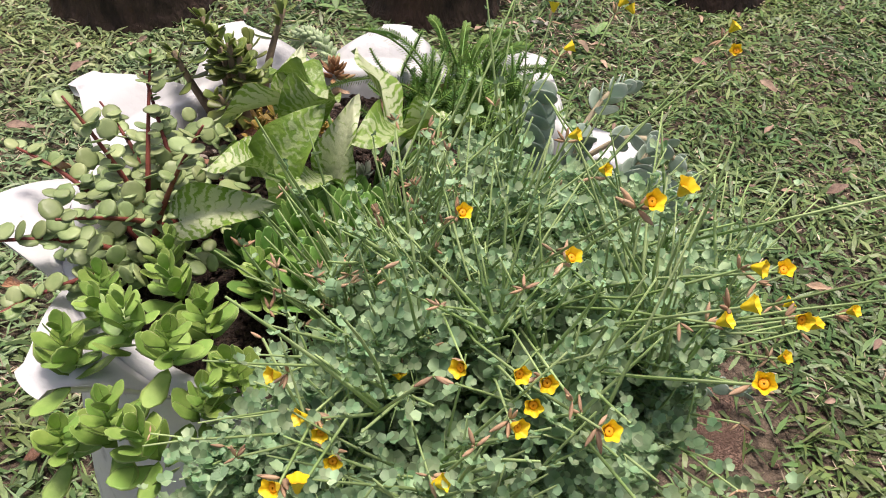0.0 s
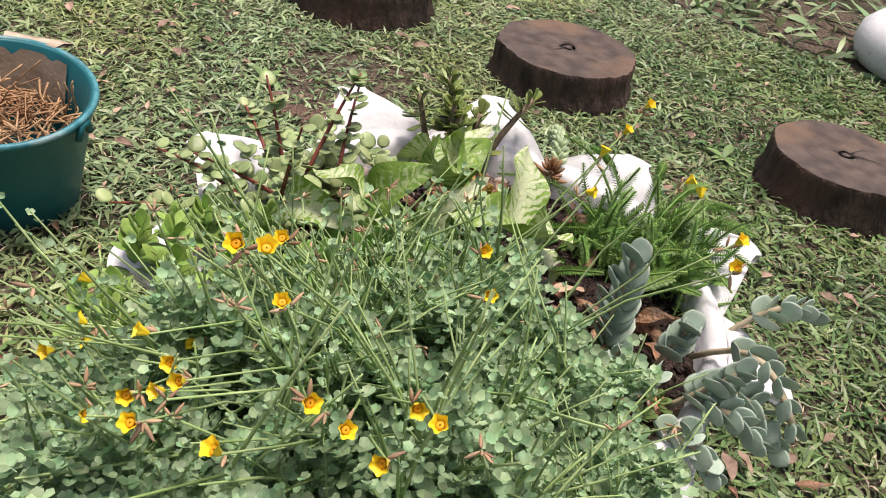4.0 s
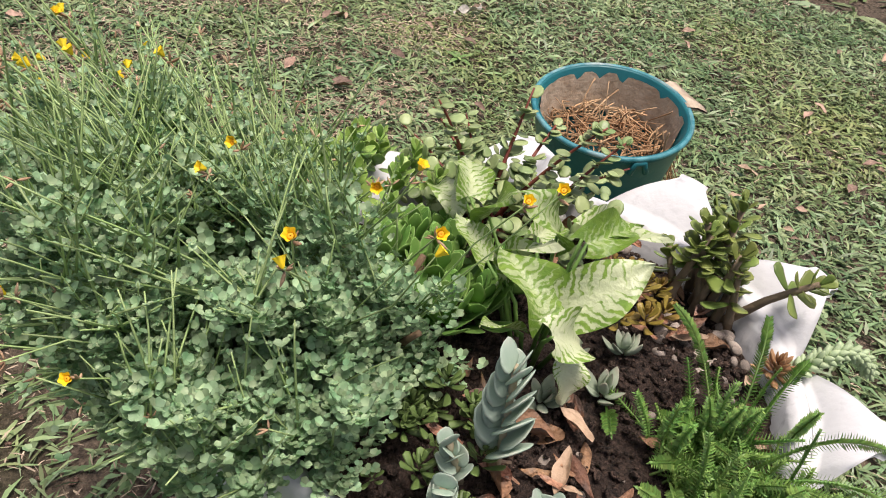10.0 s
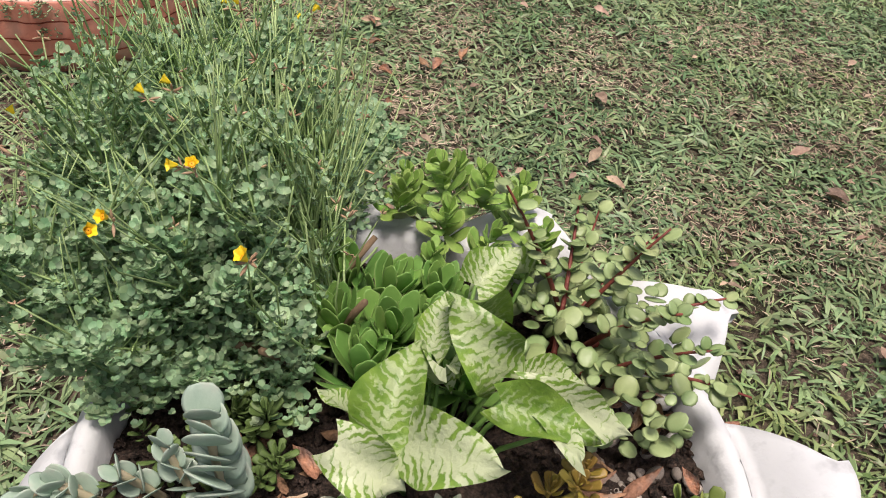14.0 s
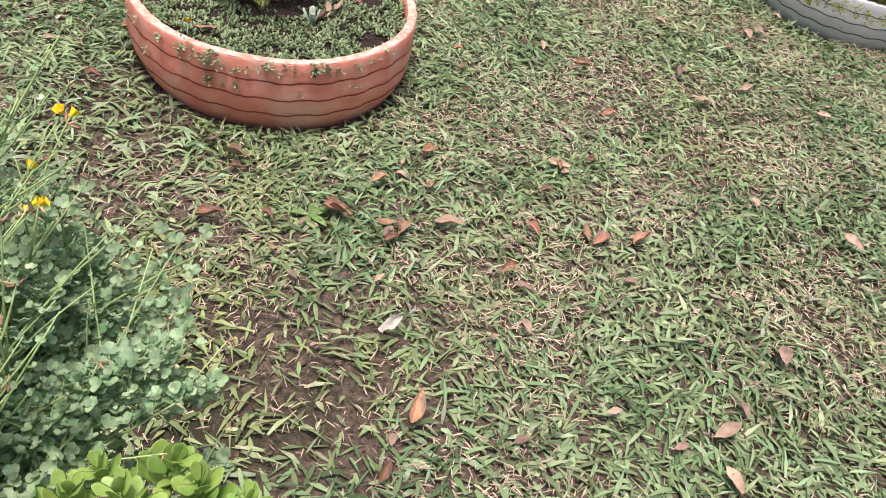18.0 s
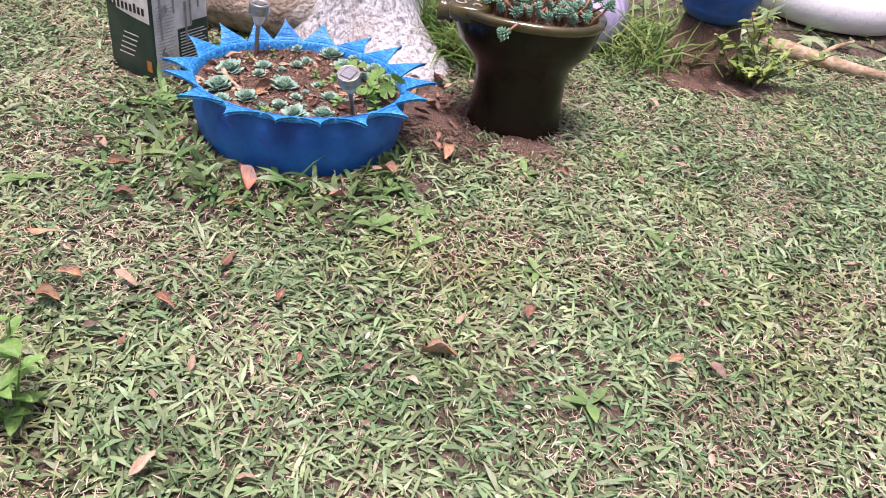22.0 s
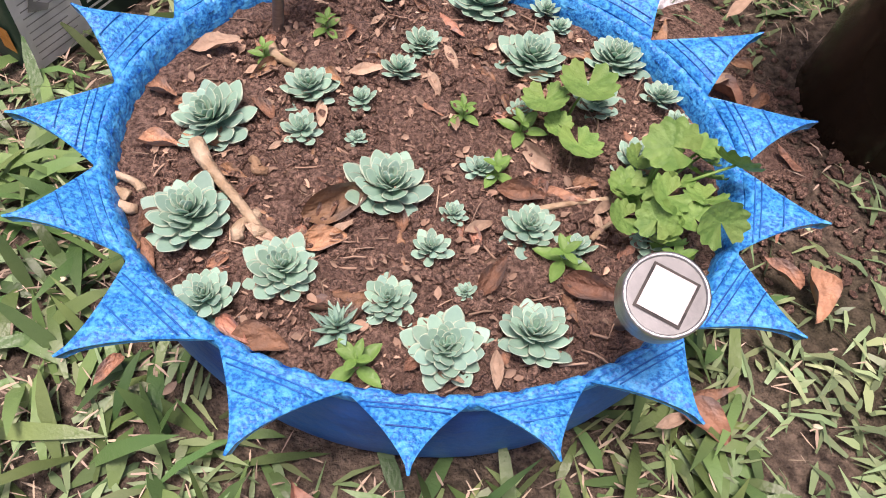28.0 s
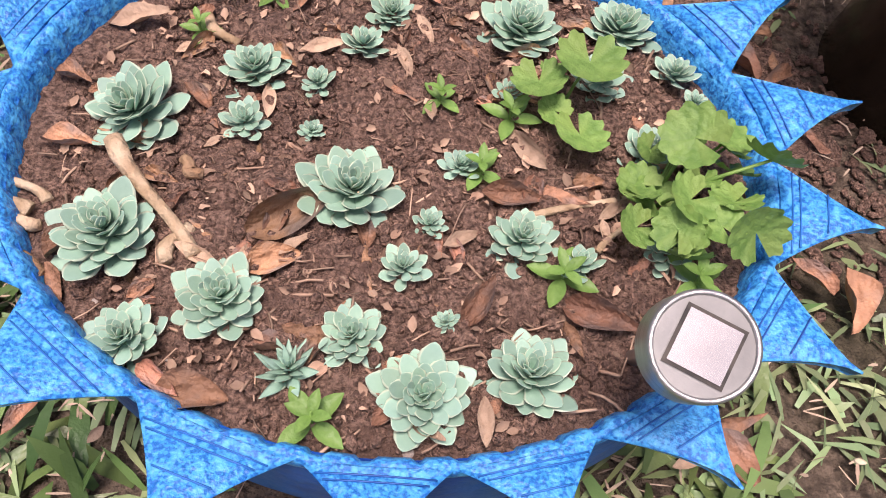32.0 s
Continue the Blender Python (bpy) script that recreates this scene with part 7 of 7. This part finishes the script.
def build_needle_sedum():
    rng = random.Random(27)
    t = thing("needle_sedum", pose(*W(0.10, 0.18, -0.01)), "bright green sedum with needle-leaved arching shoots", "sedum")
    o = W(0.10, 0.18, -0.01)
    G = mat("needle_green", (0.12, 0.26, 0.05), (0.26, 0.42, 0.12), 10, 0.45, 0.1, isl=0.35, hue=0.02, trans=0.12)
    stem = Shape()
    poses = []

    def shoot(pts, gap, size):
        """Needles in opposite pairs along a shoot, like the rungs of a ladder."""
        stem.add(*tube(pts, 0.0012, 4))
        n, run, turn = len(pts) - 1, sum((b - a).length for a, b in zip(pts, pts[1:])), rng.uniform(0, 3)
        m = int(run / gap)
        for j in range(m):
            u = (0.12 + 0.88 * j / m) * n
            k = min(n - 1, int(u))
            d = (pts[k + 1] - pts[k]).normalized()
            q = d.to_track_quat("Z", "Y").to_matrix().to_4x4()
            w = size * (1.0 - 0.45 * max(0, u / n - 0.75) * 4) * rng.uniform(0.85, 1.15)
            for h in (0, math.pi / 2, math.pi, math.pi * 1.5):
                poses.append(np.array(Matrix.Translation(pts[k].lerp(pts[k + 1], u - k)) @ q @ fan_pose(turn + h, 0.35, (0, 0, 0), w)))

    for i in range(150):
        a = rng.uniform(0, 6.28) if i % 2 else rng.gauss(0.9, 0.7)
        lean = rng.uniform(0.1, 1.5)
        k0 = (rng.gauss(0, 0.035), rng.gauss(0, 0.03), 0)
        shoot(bent(k0, (math.cos(a) * lean, math.sin(a) * lean, 1), rng.uniform(0.04, 0.1), 8, 0.55, rng, 0.1), 0.0034, 1.0)
    for e in ((-0.055, 0.13, 0.05), (-0.02, 0.20, 0.09), (0.0, 0.24, 0.07), (0.12, 0.33, 0.04), (0.2, 0.29, 0.03), (0.23, 0.22, 0.03), (0.17, 0.27, 0.06), (0.22, 0.15, 0.04), (0.07, 0.3, 0.06), (0.15, 0.31, 0.03)):
        tip = W(*e) - o
        shoot([Vector((0, 0, 0)).lerp(tip, u) + Vector((0, 0, 0.035 * math.sin(math.pi * u))) for u in np.linspace(0, 1, 9)], 0.0034, 1.0)
    tagged(part("shoot_tangle", stem, G, t), kind="stuff")
    tagged(part("needle_leaves", many(flat_leaf(0.0078, 0.0026, OVAL, 2, 0.3, 0.1), poses), G, t), kind="stuff")


build_needle_sedum()


KALS = [  # root, tip, pairs of leaves, size, arch
    ((0.15, 0.005, -0.01), (0.159, -0.003, 0.126), 8, 1.0, 0.0), ((0.19, -0.03, 0.0), (0.217, -0.03, 0.05), 4, 0.8, 0.0), ((0.2, 0.04, 0.0), (0.213, 0.042, 0.055), 5, 1.0, 0.0),
    ((0.23, 0.0, 0.0), (0.271, 0.01, 0.065), 6, 0.95, 0.0), ((0.23, 0.13, 0.0), (0.29, 0.175, 0.045), 6, 1.0, 0.02),
    ((0.22, 0.08, 0.0), (0.325, 0.036, 0.025), 6, 0.9, 0.04), ((0.23, -0.04, 0.0), (0.256, -0.045, 0.03), 3, 0.8, 0.0), ((0.17, -0.02, 0.0), (0.185, -0.035, 0.06), 5, 0.75, 0.0), ((0.42, 0.2, -0.52), (0.58, 0.17, -0.48), 8, 0.95, 0.02),
    ((0.24, 0.0, 0.0), (0.305, 0.005, 0.015), 6, 0.95, 0.02), ((0.24, 0.03, 0.0), (0.325, 0.045, -0.015), 7, 1.0, 0.03), ((0.235, -0.05, 0.0), (0.29, -0.05, 0.01), 5, 0.85, 0.02)]


def build_kalanchoe():
    KAL = mat("blue_grey_scallop_leaf", (0.29, 0.40, 0.32), (0.44, 0.53, 0.44), 25, 0.65, 0.1, rnd=0.16, hue=0.012, c3=(0.42, 0.40, 0.35), s3=22)
    lf = shared("scallop_leaf", fat_leaf(0.034, 0.036, 0.0045, lambda s: max(0.15, math.sin(math.pi * min(1, 0.12 + 0.8 * s)) ** 0.6), 6, 10, 0.1, 0.6), KAL)
    STEM = mat("beige_stem", (0.36, 0.3, 0.2), (0.5, 0.43, 0.3), 30, 0.7, 0.2)
    rng = random.Random(33)
    for root, tip, n, k, bend in KALS:
        k *= 1.0 if n == 8 else 0.78
        t = thing("kalanchoe_stem", pose(*W(*root)), "blue-grey kalanchoe stem with stacked scalloped leaves", "succulent", "kalanchoe stems")
        e = W(*tip) - W(*root)
        pts = [Vector((0, 0, 0)).lerp(e, s) + Vector((0, 0, bend * math.sin(math.pi * s))) for s in np.linspace(0, 1, 8)]
        part("stem", Shape().add(*tube(pts, 0.003, 6)), STEM, t)
        for j in range(n):
            u = (0.3 + 0.68 * j / max(1, n - 1)) * 7
            i = min(6, int(u))
            d = (pts[i + 1] - pts[i]).normalized()
            q = d.to_track_quat("Z", "Y").to_matrix().to_4x4()
            for s in (0, math.pi):
                part("leaf", lf, None, t, "", Matrix.Translation(pts[i].lerp(pts[i + 1], u - i)) @ q @ fan_pose((j % 2) * 1.5708 * (1 if n < 6 else 0.25) + s + rng.gauss(0, 0.12), 0.82 + 0.3 * j / n + rng.gauss(0, 0.1), (0, 0, 0), k * rng.uniform(0.85, 1.1) * (1 - 0.3 * j / n)))


build_kalanchoe()


def build_donkey_tail():
    t = thing("donkey_tail", pose(*W(-0.04, 0.25, 0.02)), "pale green donkey tail succulent hanging over the rim", "succulent")
    PALE = mat("pale_bead_leaf", (0.36, 0.47, 0.27), (0.5, 0.6, 0.38), 30, 0.5, 0.1, rnd=0.15)
    bead = shared("bead_leaf", fat_leaf(0.0125, 0.0062, 0.006, OVAL, 4, 6, 0.1, 1.0), PALE)
    o = W(-0.04, 0.25, 0.02)
    pts = [W(*e) - o for e in ((-0.04, 0.25, 0.02), (-0.055, 0.275, 0.035), (-0.075, 0.3, 0.035), (-0.09, 0.325, 0.02), (-0.095, 0.34, 0.0))]
    part("stem", Shape().add(*tube(pts, 0.003, 6)), PALE, t)
    for j in range(96):
        u = 4 * j / 96
        k = min(3, int(u))
        d = (pts[k + 1] - pts[k]).normalized()
        q = d.to_track_quat("Z", "Y").to_matrix().to_4x4()
        part("leaf", bead, None, t, "", Matrix.Translation(pts[k].lerp(pts[k + 1], u - k)) @ q @ fan_pose(j * 2.39996, 0.5, (0, 0, 0), 1.15 - 0.25 * u / 4))


build_donkey_tail()


def build_white_litter():
    rng = random.Random(51)
    for i in range(84):
        x, y = rng.choice(((-0.15, 0.08), (-0.1, 0.15), (0.05, 0.2), (0.13, 0.05), (0.17, 0.0), (0.1, 0.0), (-0.17, 0.02)))
        x, y = x + rng.gauss(0, 0.035), y + rng.gauss(0, 0.035)
        q = math.hypot(x, y)
        if q > 0.225:
            x, y = x * 0.225 / q, y * 0.225 / q
        dead_leaf(WP[0] + x, WP[1] + y, ZR - 0.004 + rng.uniform(0, 0.012), rng.uniform(0.018, 0.046), rng.uniform(0, 360), rng.choice((0, 0, 1, 1, 2, 3)), "dead leaves in the planters", rng)
    for i in range(170):
        x, y = rng.choice(((-0.05, 0.16), (-0.16, 0.06), (-0.17, 0.02), (-0.12, 0.16), (0.1, 0.02)))
        x, y = x + rng.gauss(0, 0.035), y + rng.gauss(0, 0.035)
        q = math.hypot(x, y)
        if q > 0.23:
            x, y = x * 0.23 / q, y * 0.23 / q
        ob = new("pebble", shared("pebble", ellipsoid(8, 6), PEB))
        k = rng.uniform(0.003, 0.0075)
        ob.matrix_basis = pose(*W(x, y, -0.012), rng.uniform(0, 60), rng.uniform(0, 60), rng.uniform(0, 360)) @ Matrix.Diagonal((k * 1.4, k, k * 0.8, 1))
        tagged(ob, "small grey pebble on the soil", "pebble", "pebbles in the planters")
    s = Shape()
    ico = ellipsoid(5, 4)
    for i in range(2200):
        a, q = rng.uniform(0, 6.28), 0.24 * math.sqrt(rng.random())
        k = rng.choice((0.0015, 0.002, 0.003, 0.0045))
        s.add(*ico, pose(*W(q * math.cos(a), q * math.sin(a), -0.016 + 0.018 * (1 - (q / 0.248) ** 2)), rng.uniform(0, 180), 0, rng.uniform(0, 360)) @ Matrix.Diagonal((k * rng.uniform(0.8, 2.2), k, k * 0.8, 1)))
    tagged(part("soil_crumbs", s, DARKSOIL), "loose crumbs of dark soil", "soil", kind="stuff")
    WHITEP = mat("white_stone", (0.6, 0.58, 0.53), (0.75, 0.73, 0.7), 30, 0.7)
    for x, y, k in ((-0.235, 0.01, 0.008), (-0.2, 0.0, 0.006), (-0.22, 0.045, 0.006)):
        ob = new("pebble", shared("white_pebble", ellipsoid(8, 6), WHITEP))
        ob.matrix_basis = pose(*W(x, y, -0.008)) @ Matrix.Diagonal((k * 1.2, k, k, 1))
        tagged(ob, "white pebble on the soil", "pebble", "pebbles in the planters")


build_white_litter()


# ---- litter on the lawn ----
def build_lawn_litter():
    rng = random.Random(71)
    spots = [(0.152, -0.605, 0.055, 0), (-0.213, -0.692, 0.07, 0), (-0.19, -0.7, 0.06, 1), (-0.317, -0.727, 0.075, 3), (-0.739, -0.808, 0.055, 0), (-0.248, -0.983, 0.045, 2), (-0.069, -0.723, 0.035, 0), (0.008, -0.555, 0.03, 1), (-0.482, -1.939, 0.07, 3), (-0.633, -1.075, 0.035, 0), (-0.523, -0.919, 0.035, 2), (-0.618, -0.802, 0.06, 1), (-0.499, -0.773, 0.05, 0), (-0.204, -0.524, 0.03, 3), (-0.151, -0.831, 0.045, 2)]
    spots += [(0.783, -2.664, 0.06, 0), (0.373, -2.39, 0.06, 1), (0.636, -2.236, 0.055, 0), (0.53, -2.256, 0.06, 3), (0.43, -2.22, 0.05, 0), (0.221, -2.309, 0.04, 0), (-0.126, -2.251, 0.07, 2), (0.447, -2.091, 0.04, 1), (0.469, -2.705, 0.1, 0), (-0.63, -3.246, 0.04, 3), (0.784, -2.351, 0.065, 1), (-0.281, -2.437, 0.045, 2), (-0.147, -2.356, 0.045, 3), (0.87, -2.74, 0.07, 3), (0.7, -2.55, 0.05, 2)]
    for x, y, l, k in spots:
        dead_leaf(x, y, 0.028, l, rng.uniform(0, 360), k, "fallen leaves on the lawn", rng)
    more = [(x, y) for x, y in zip(np.random.default_rng(8).uniform(-2.6, 1.9, 330), np.random.default_rng(9).uniform(-4.3, 2.9, 330))]
    count = 0
    loose = Shape()
    more += [(rng.gauss(0.15, 0.12), rng.gauss(-3.35, 0.15)) for _ in range(40)] + [(rng.gauss(-1.15, 0.25), rng.gauss(0.75, 0.25)) for _ in range(12)] + [(rng.gauss(0.45, 0.2), rng.gauss(1.3, 0.5)) for _ in range(24)]
    for x, y in more:
        if any(math.hypot(x - bx, y - by) < br + 0.03 for bx, by, br, g in BARE if g == 1.0):
            continue
        near = min(math.hypot(x, y - 0.6), math.hypot(x - 0.2, y + 1.3), math.hypot(x - 0.3, y + 2.6)) < 1.0
        if near and count < 118:
            count += 1
            dead_leaf(x, y, 0.022 + rng.uniform(0, 0.012), rng.uniform(0.025, 0.065), rng.uniform(0, 360), rng.choice((0, 0, 0, 1, 1, 2, 2, 3)), "fallen leaves on the lawn", rng)
        else:
            loose.add(*flat_leaf(0.07, 0.03, OVAL, 5, 0.7, 0.1, 1, 0.05), pose(x, y, 0.026, rng.gauss(0, 8), rng.gauss(0, 14), rng.uniform(0, 360)) @ Matrix.Scale(rng.uniform(0.4, 0.9), 4))
    for i in range(500):
        x, y = rng.uniform(-2.6, 1.9), rng.uniform(-4.3, 2.9)
        if not any(math.hypot(x - bx, y - by) < br + 0.03 for bx, by, br, g in BARE if g == 1.0):
            loose.add(*flat_leaf(0.07, 0.034, OVAL, 5, 0.9, 0.1, 1, 0.06), pose(x, y, 0.02, rng.gauss(0, 10), rng.gauss(0, 18), rng.uniform(0, 360)) @ Matrix.Scale(rng.uniform(0.2, 0.5), 4))
    tagged(part("leaf_litter", loose, mat("leaf_litter", (0.22, 0.145, 0.105), (0.42, 0.30, 0.225), 40, 0.7, 0.4, 120, isl=0.5, hue=0.012)), "scattered brown dead leaves over the lawn", "leaf litter", kind="stuff")
    PAPER = mat("white_scrap", (0.36, 0.34, 0.3), (0.6, 0.58, 0.53), 40, 0.7, 0.5)
    for x, y, l, az in ((-1.99, 0.12, 0.1, 40), (-0.23, -0.385, 0.08, 140), (0.45, 2.05, 0.05, 80)):
        ob = new("paper_scrap", shared("paper_scrap", flat_leaf(0.08, 0.025, lambda s: 0.55 + 0.25 * math.sin(5 * s + 0.6) - 0.2 * s, 10, 1.2, 0.1, 3, 0.12), PAPER))
        ob.matrix_basis = pose(x, y, 0.035, 5, 8, az) @ Matrix.Scale(l / 0.08, 4)
        tagged(ob, "crumpled whitish scrap lying on the grass", "scrap", "scraps on the lawn")
    # broad-leaved weeds in the lawn
    lf = shared("lawn_weed_leaf", flat_leaf(0.055, 0.02, OVAL, 5, 0.3, -0.25, 1), mat("lawn_weed_leaf", (0.1, 0.2, 0.055), (0.19, 0.3, 0.1), 40, 0.5, 0.2, rnd=0.2))
    for i in range(26):
        x, y = rng.uniform(-2.2, 1.6), rng.uniform(-4.0, 2.4)
        if i < 8:
            x, y = rng.uniform(-0.6, 1.0), rng.uniform(-2.95, -2.6) if i % 2 else rng.uniform(-3.2, -2.5)
        if any(math.hypot(x - bx, y - by) < br + 0.04 for bx, by, br, g in BARE if g == 1.0):
            continue
        t = thing("lawn_weed", pose(x, y, 0.012, 0, 0, rng.uniform(0, 360)), "flat green broad-leaved weed in the lawn", "weed", "weeds in the lawn")
        for j in range(rng.randrange(4, 7)):
            part("leaf", lf, None, t, "", fan_pose(j * 2.4, rng.uniform(0.1, 0.6), (0, 0, 0), rng.uniform(0.6, 1.2)))
    # small cream petals and pebbles between the blades
    PET = mat("cream_petal", (0.6, 0.55, 0.38), (0.72, 0.68, 0.5), 30, 0.6)
    for i in range(46):
        x, y = rng.uniform(-1.0, 1.1), rng.uniform(-3.0, -1.6)
        if any(math.hypot(x - bx, y - by) < br + 0.03 for bx, by, br, g in BARE if g == 1.0):
            continue
        ob = new("pale_petal", shared("pale_petal", fat_leaf(0.016, 0.009, 0.003, OVAL, 3, 6, 0.1), PET))
        ob.matrix_basis = pose(x, y, 0.032, rng.gauss(0, 20), rng.gauss(0, 20), rng.uniform(0, 360)) @ Matrix.Scale(rng.uniform(0.6, 1.2), 4)
        tagged(ob, "pale fallen petal on the grass", "petal", "fallen petals")
    # bare red-brown crumbs on the worn earth
    s = Shape()
    ico = ellipsoid(5, 4)
    for bx, by, br, g in BARE:
        if g == 1.0:
            continue
        for i in range(int((2400 if by < -3 else 150) * br)):
            a, q = rng.uniform(0, 6.28), br * math.sqrt(rng.random())
            k = rng.choice((0.002, 0.003, 0.004, 0.006))
            s.add(*ico, pose(bx + q * math.cos(a), by + q * math.sin(a), 0.006, 0, 0, rng.uniform(0, 360)) @ Matrix.Diagonal((k * 1.6, k, k * 0.7, 1)))
    tagged(part("earth_crumbs", s, SOIL), "crumbs of red-brown earth on worn ground", "soil", kind="stuff")
    for x, y, rx, ry in ((0.12, -3.3, 0.11, 0.08), (0.2, -3.42, 0.13, 0.1), (-0.75, -4.05, 0.3, 0.16), (-0.2, -3.22, 0.12, 0.05), (0.5, 0.72, 0.1, 0.08), (-0.95, 1.4, 0.2, 0.07)):
        k, v = 28, [(0, 0, 0.012)]
        for ring, zz in ((0.5, 0.012), (0.85, 0.009), (1.0, -0.004)):
            for j in range(k):
                a = 2 * math.pi * j / k
                w = ring * (1 + 0.22 * math.sin(3 * a + x * 9) + 0.12 * math.sin(7 * a + y * 5))
                v.append((rx * w * math.cos(a), ry * w * math.sin(a), zz))
        f = [(0, 1 + j, 1 + (j + 1) % k) for j in range(k)] + [tuple(i + 1 for i in g[::-1]) for g in grid_faces(3, k, True)]
        ob = part("bare_earth", Shape().add(v, f), SOIL)
        ob.matrix_basis = pose(x, y, 0.002)
        tagged(ob, "patch of bare red-brown earth in the lawn", "soil", kind="structure")


build_lawn_litter()


def build_broad_weed(x, y):
    """Tall leafy weed beside the feathery shrub."""
    rng = random.Random(90)
    t = thing("broad_leaved_weed", pose(x, y, 0.0) @ Matrix.Scale(0.62, 4), "small broad-leaved green weed growing in the lawn", "weed")
    lf = shared("broad_weed_leaf", flat_leaf(0.1, 0.048, OVAL, 8, 0.35, -0.25, 2, 0.02), FRESH)
    for i in range(4):
        a = i * 1.6
        pts = bent((0.015 * math.cos(a), 0.015 * math.sin(a), -0.01), (0.3 * math.cos(a), 0.3 * math.sin(a), 1), 0.2 + 0.04 * i, 6, 0.1, rng, 0.06)
        part("stem", Shape().add(*tube(pts, [0.004, 0.0038, 0.0034, 0.003, 0.0026, 0.002, 0.0014], 6)), FRESH, t)
        for j in range(8):
            p = pts[1 + j * 5 // 8]
            part("leaf", lf, None, t, "", fan_pose(j * 2.4 + i, rng.uniform(0.1, 0.6), p + Vector((0, 0, 0.004 * j)), rng.uniform(0.55, 1.0)))


def build_fallen_branch():
    pts = [(-1.0, -4.47, 0.035), (-1.1, -4.44, 0.04), (-1.2, -4.4, 0.036), (-1.32, -4.37, 0.03), (-1.45, -4.36, 0.026)]
    t = thing("fallen_branch", pose(0, 0, 0), "pale weathered branch lying on the far grass", "branch")
    part("limb", Shape().add(*tube(pts, [0.03, 0.034, 0.03, 0.026, 0.018], 9)), TWIG, t)
    part("twig", Shape().add(*tube([(-1.2, -4.4, 0.05), (-1.27, -4.46, 0.08), (-1.34, -4.5, 0.1)], [0.012, 0.009, 0.005], 6)), TWIG, t)


build_fallen_branch()
build_broad_weed(0.53, -1.89)
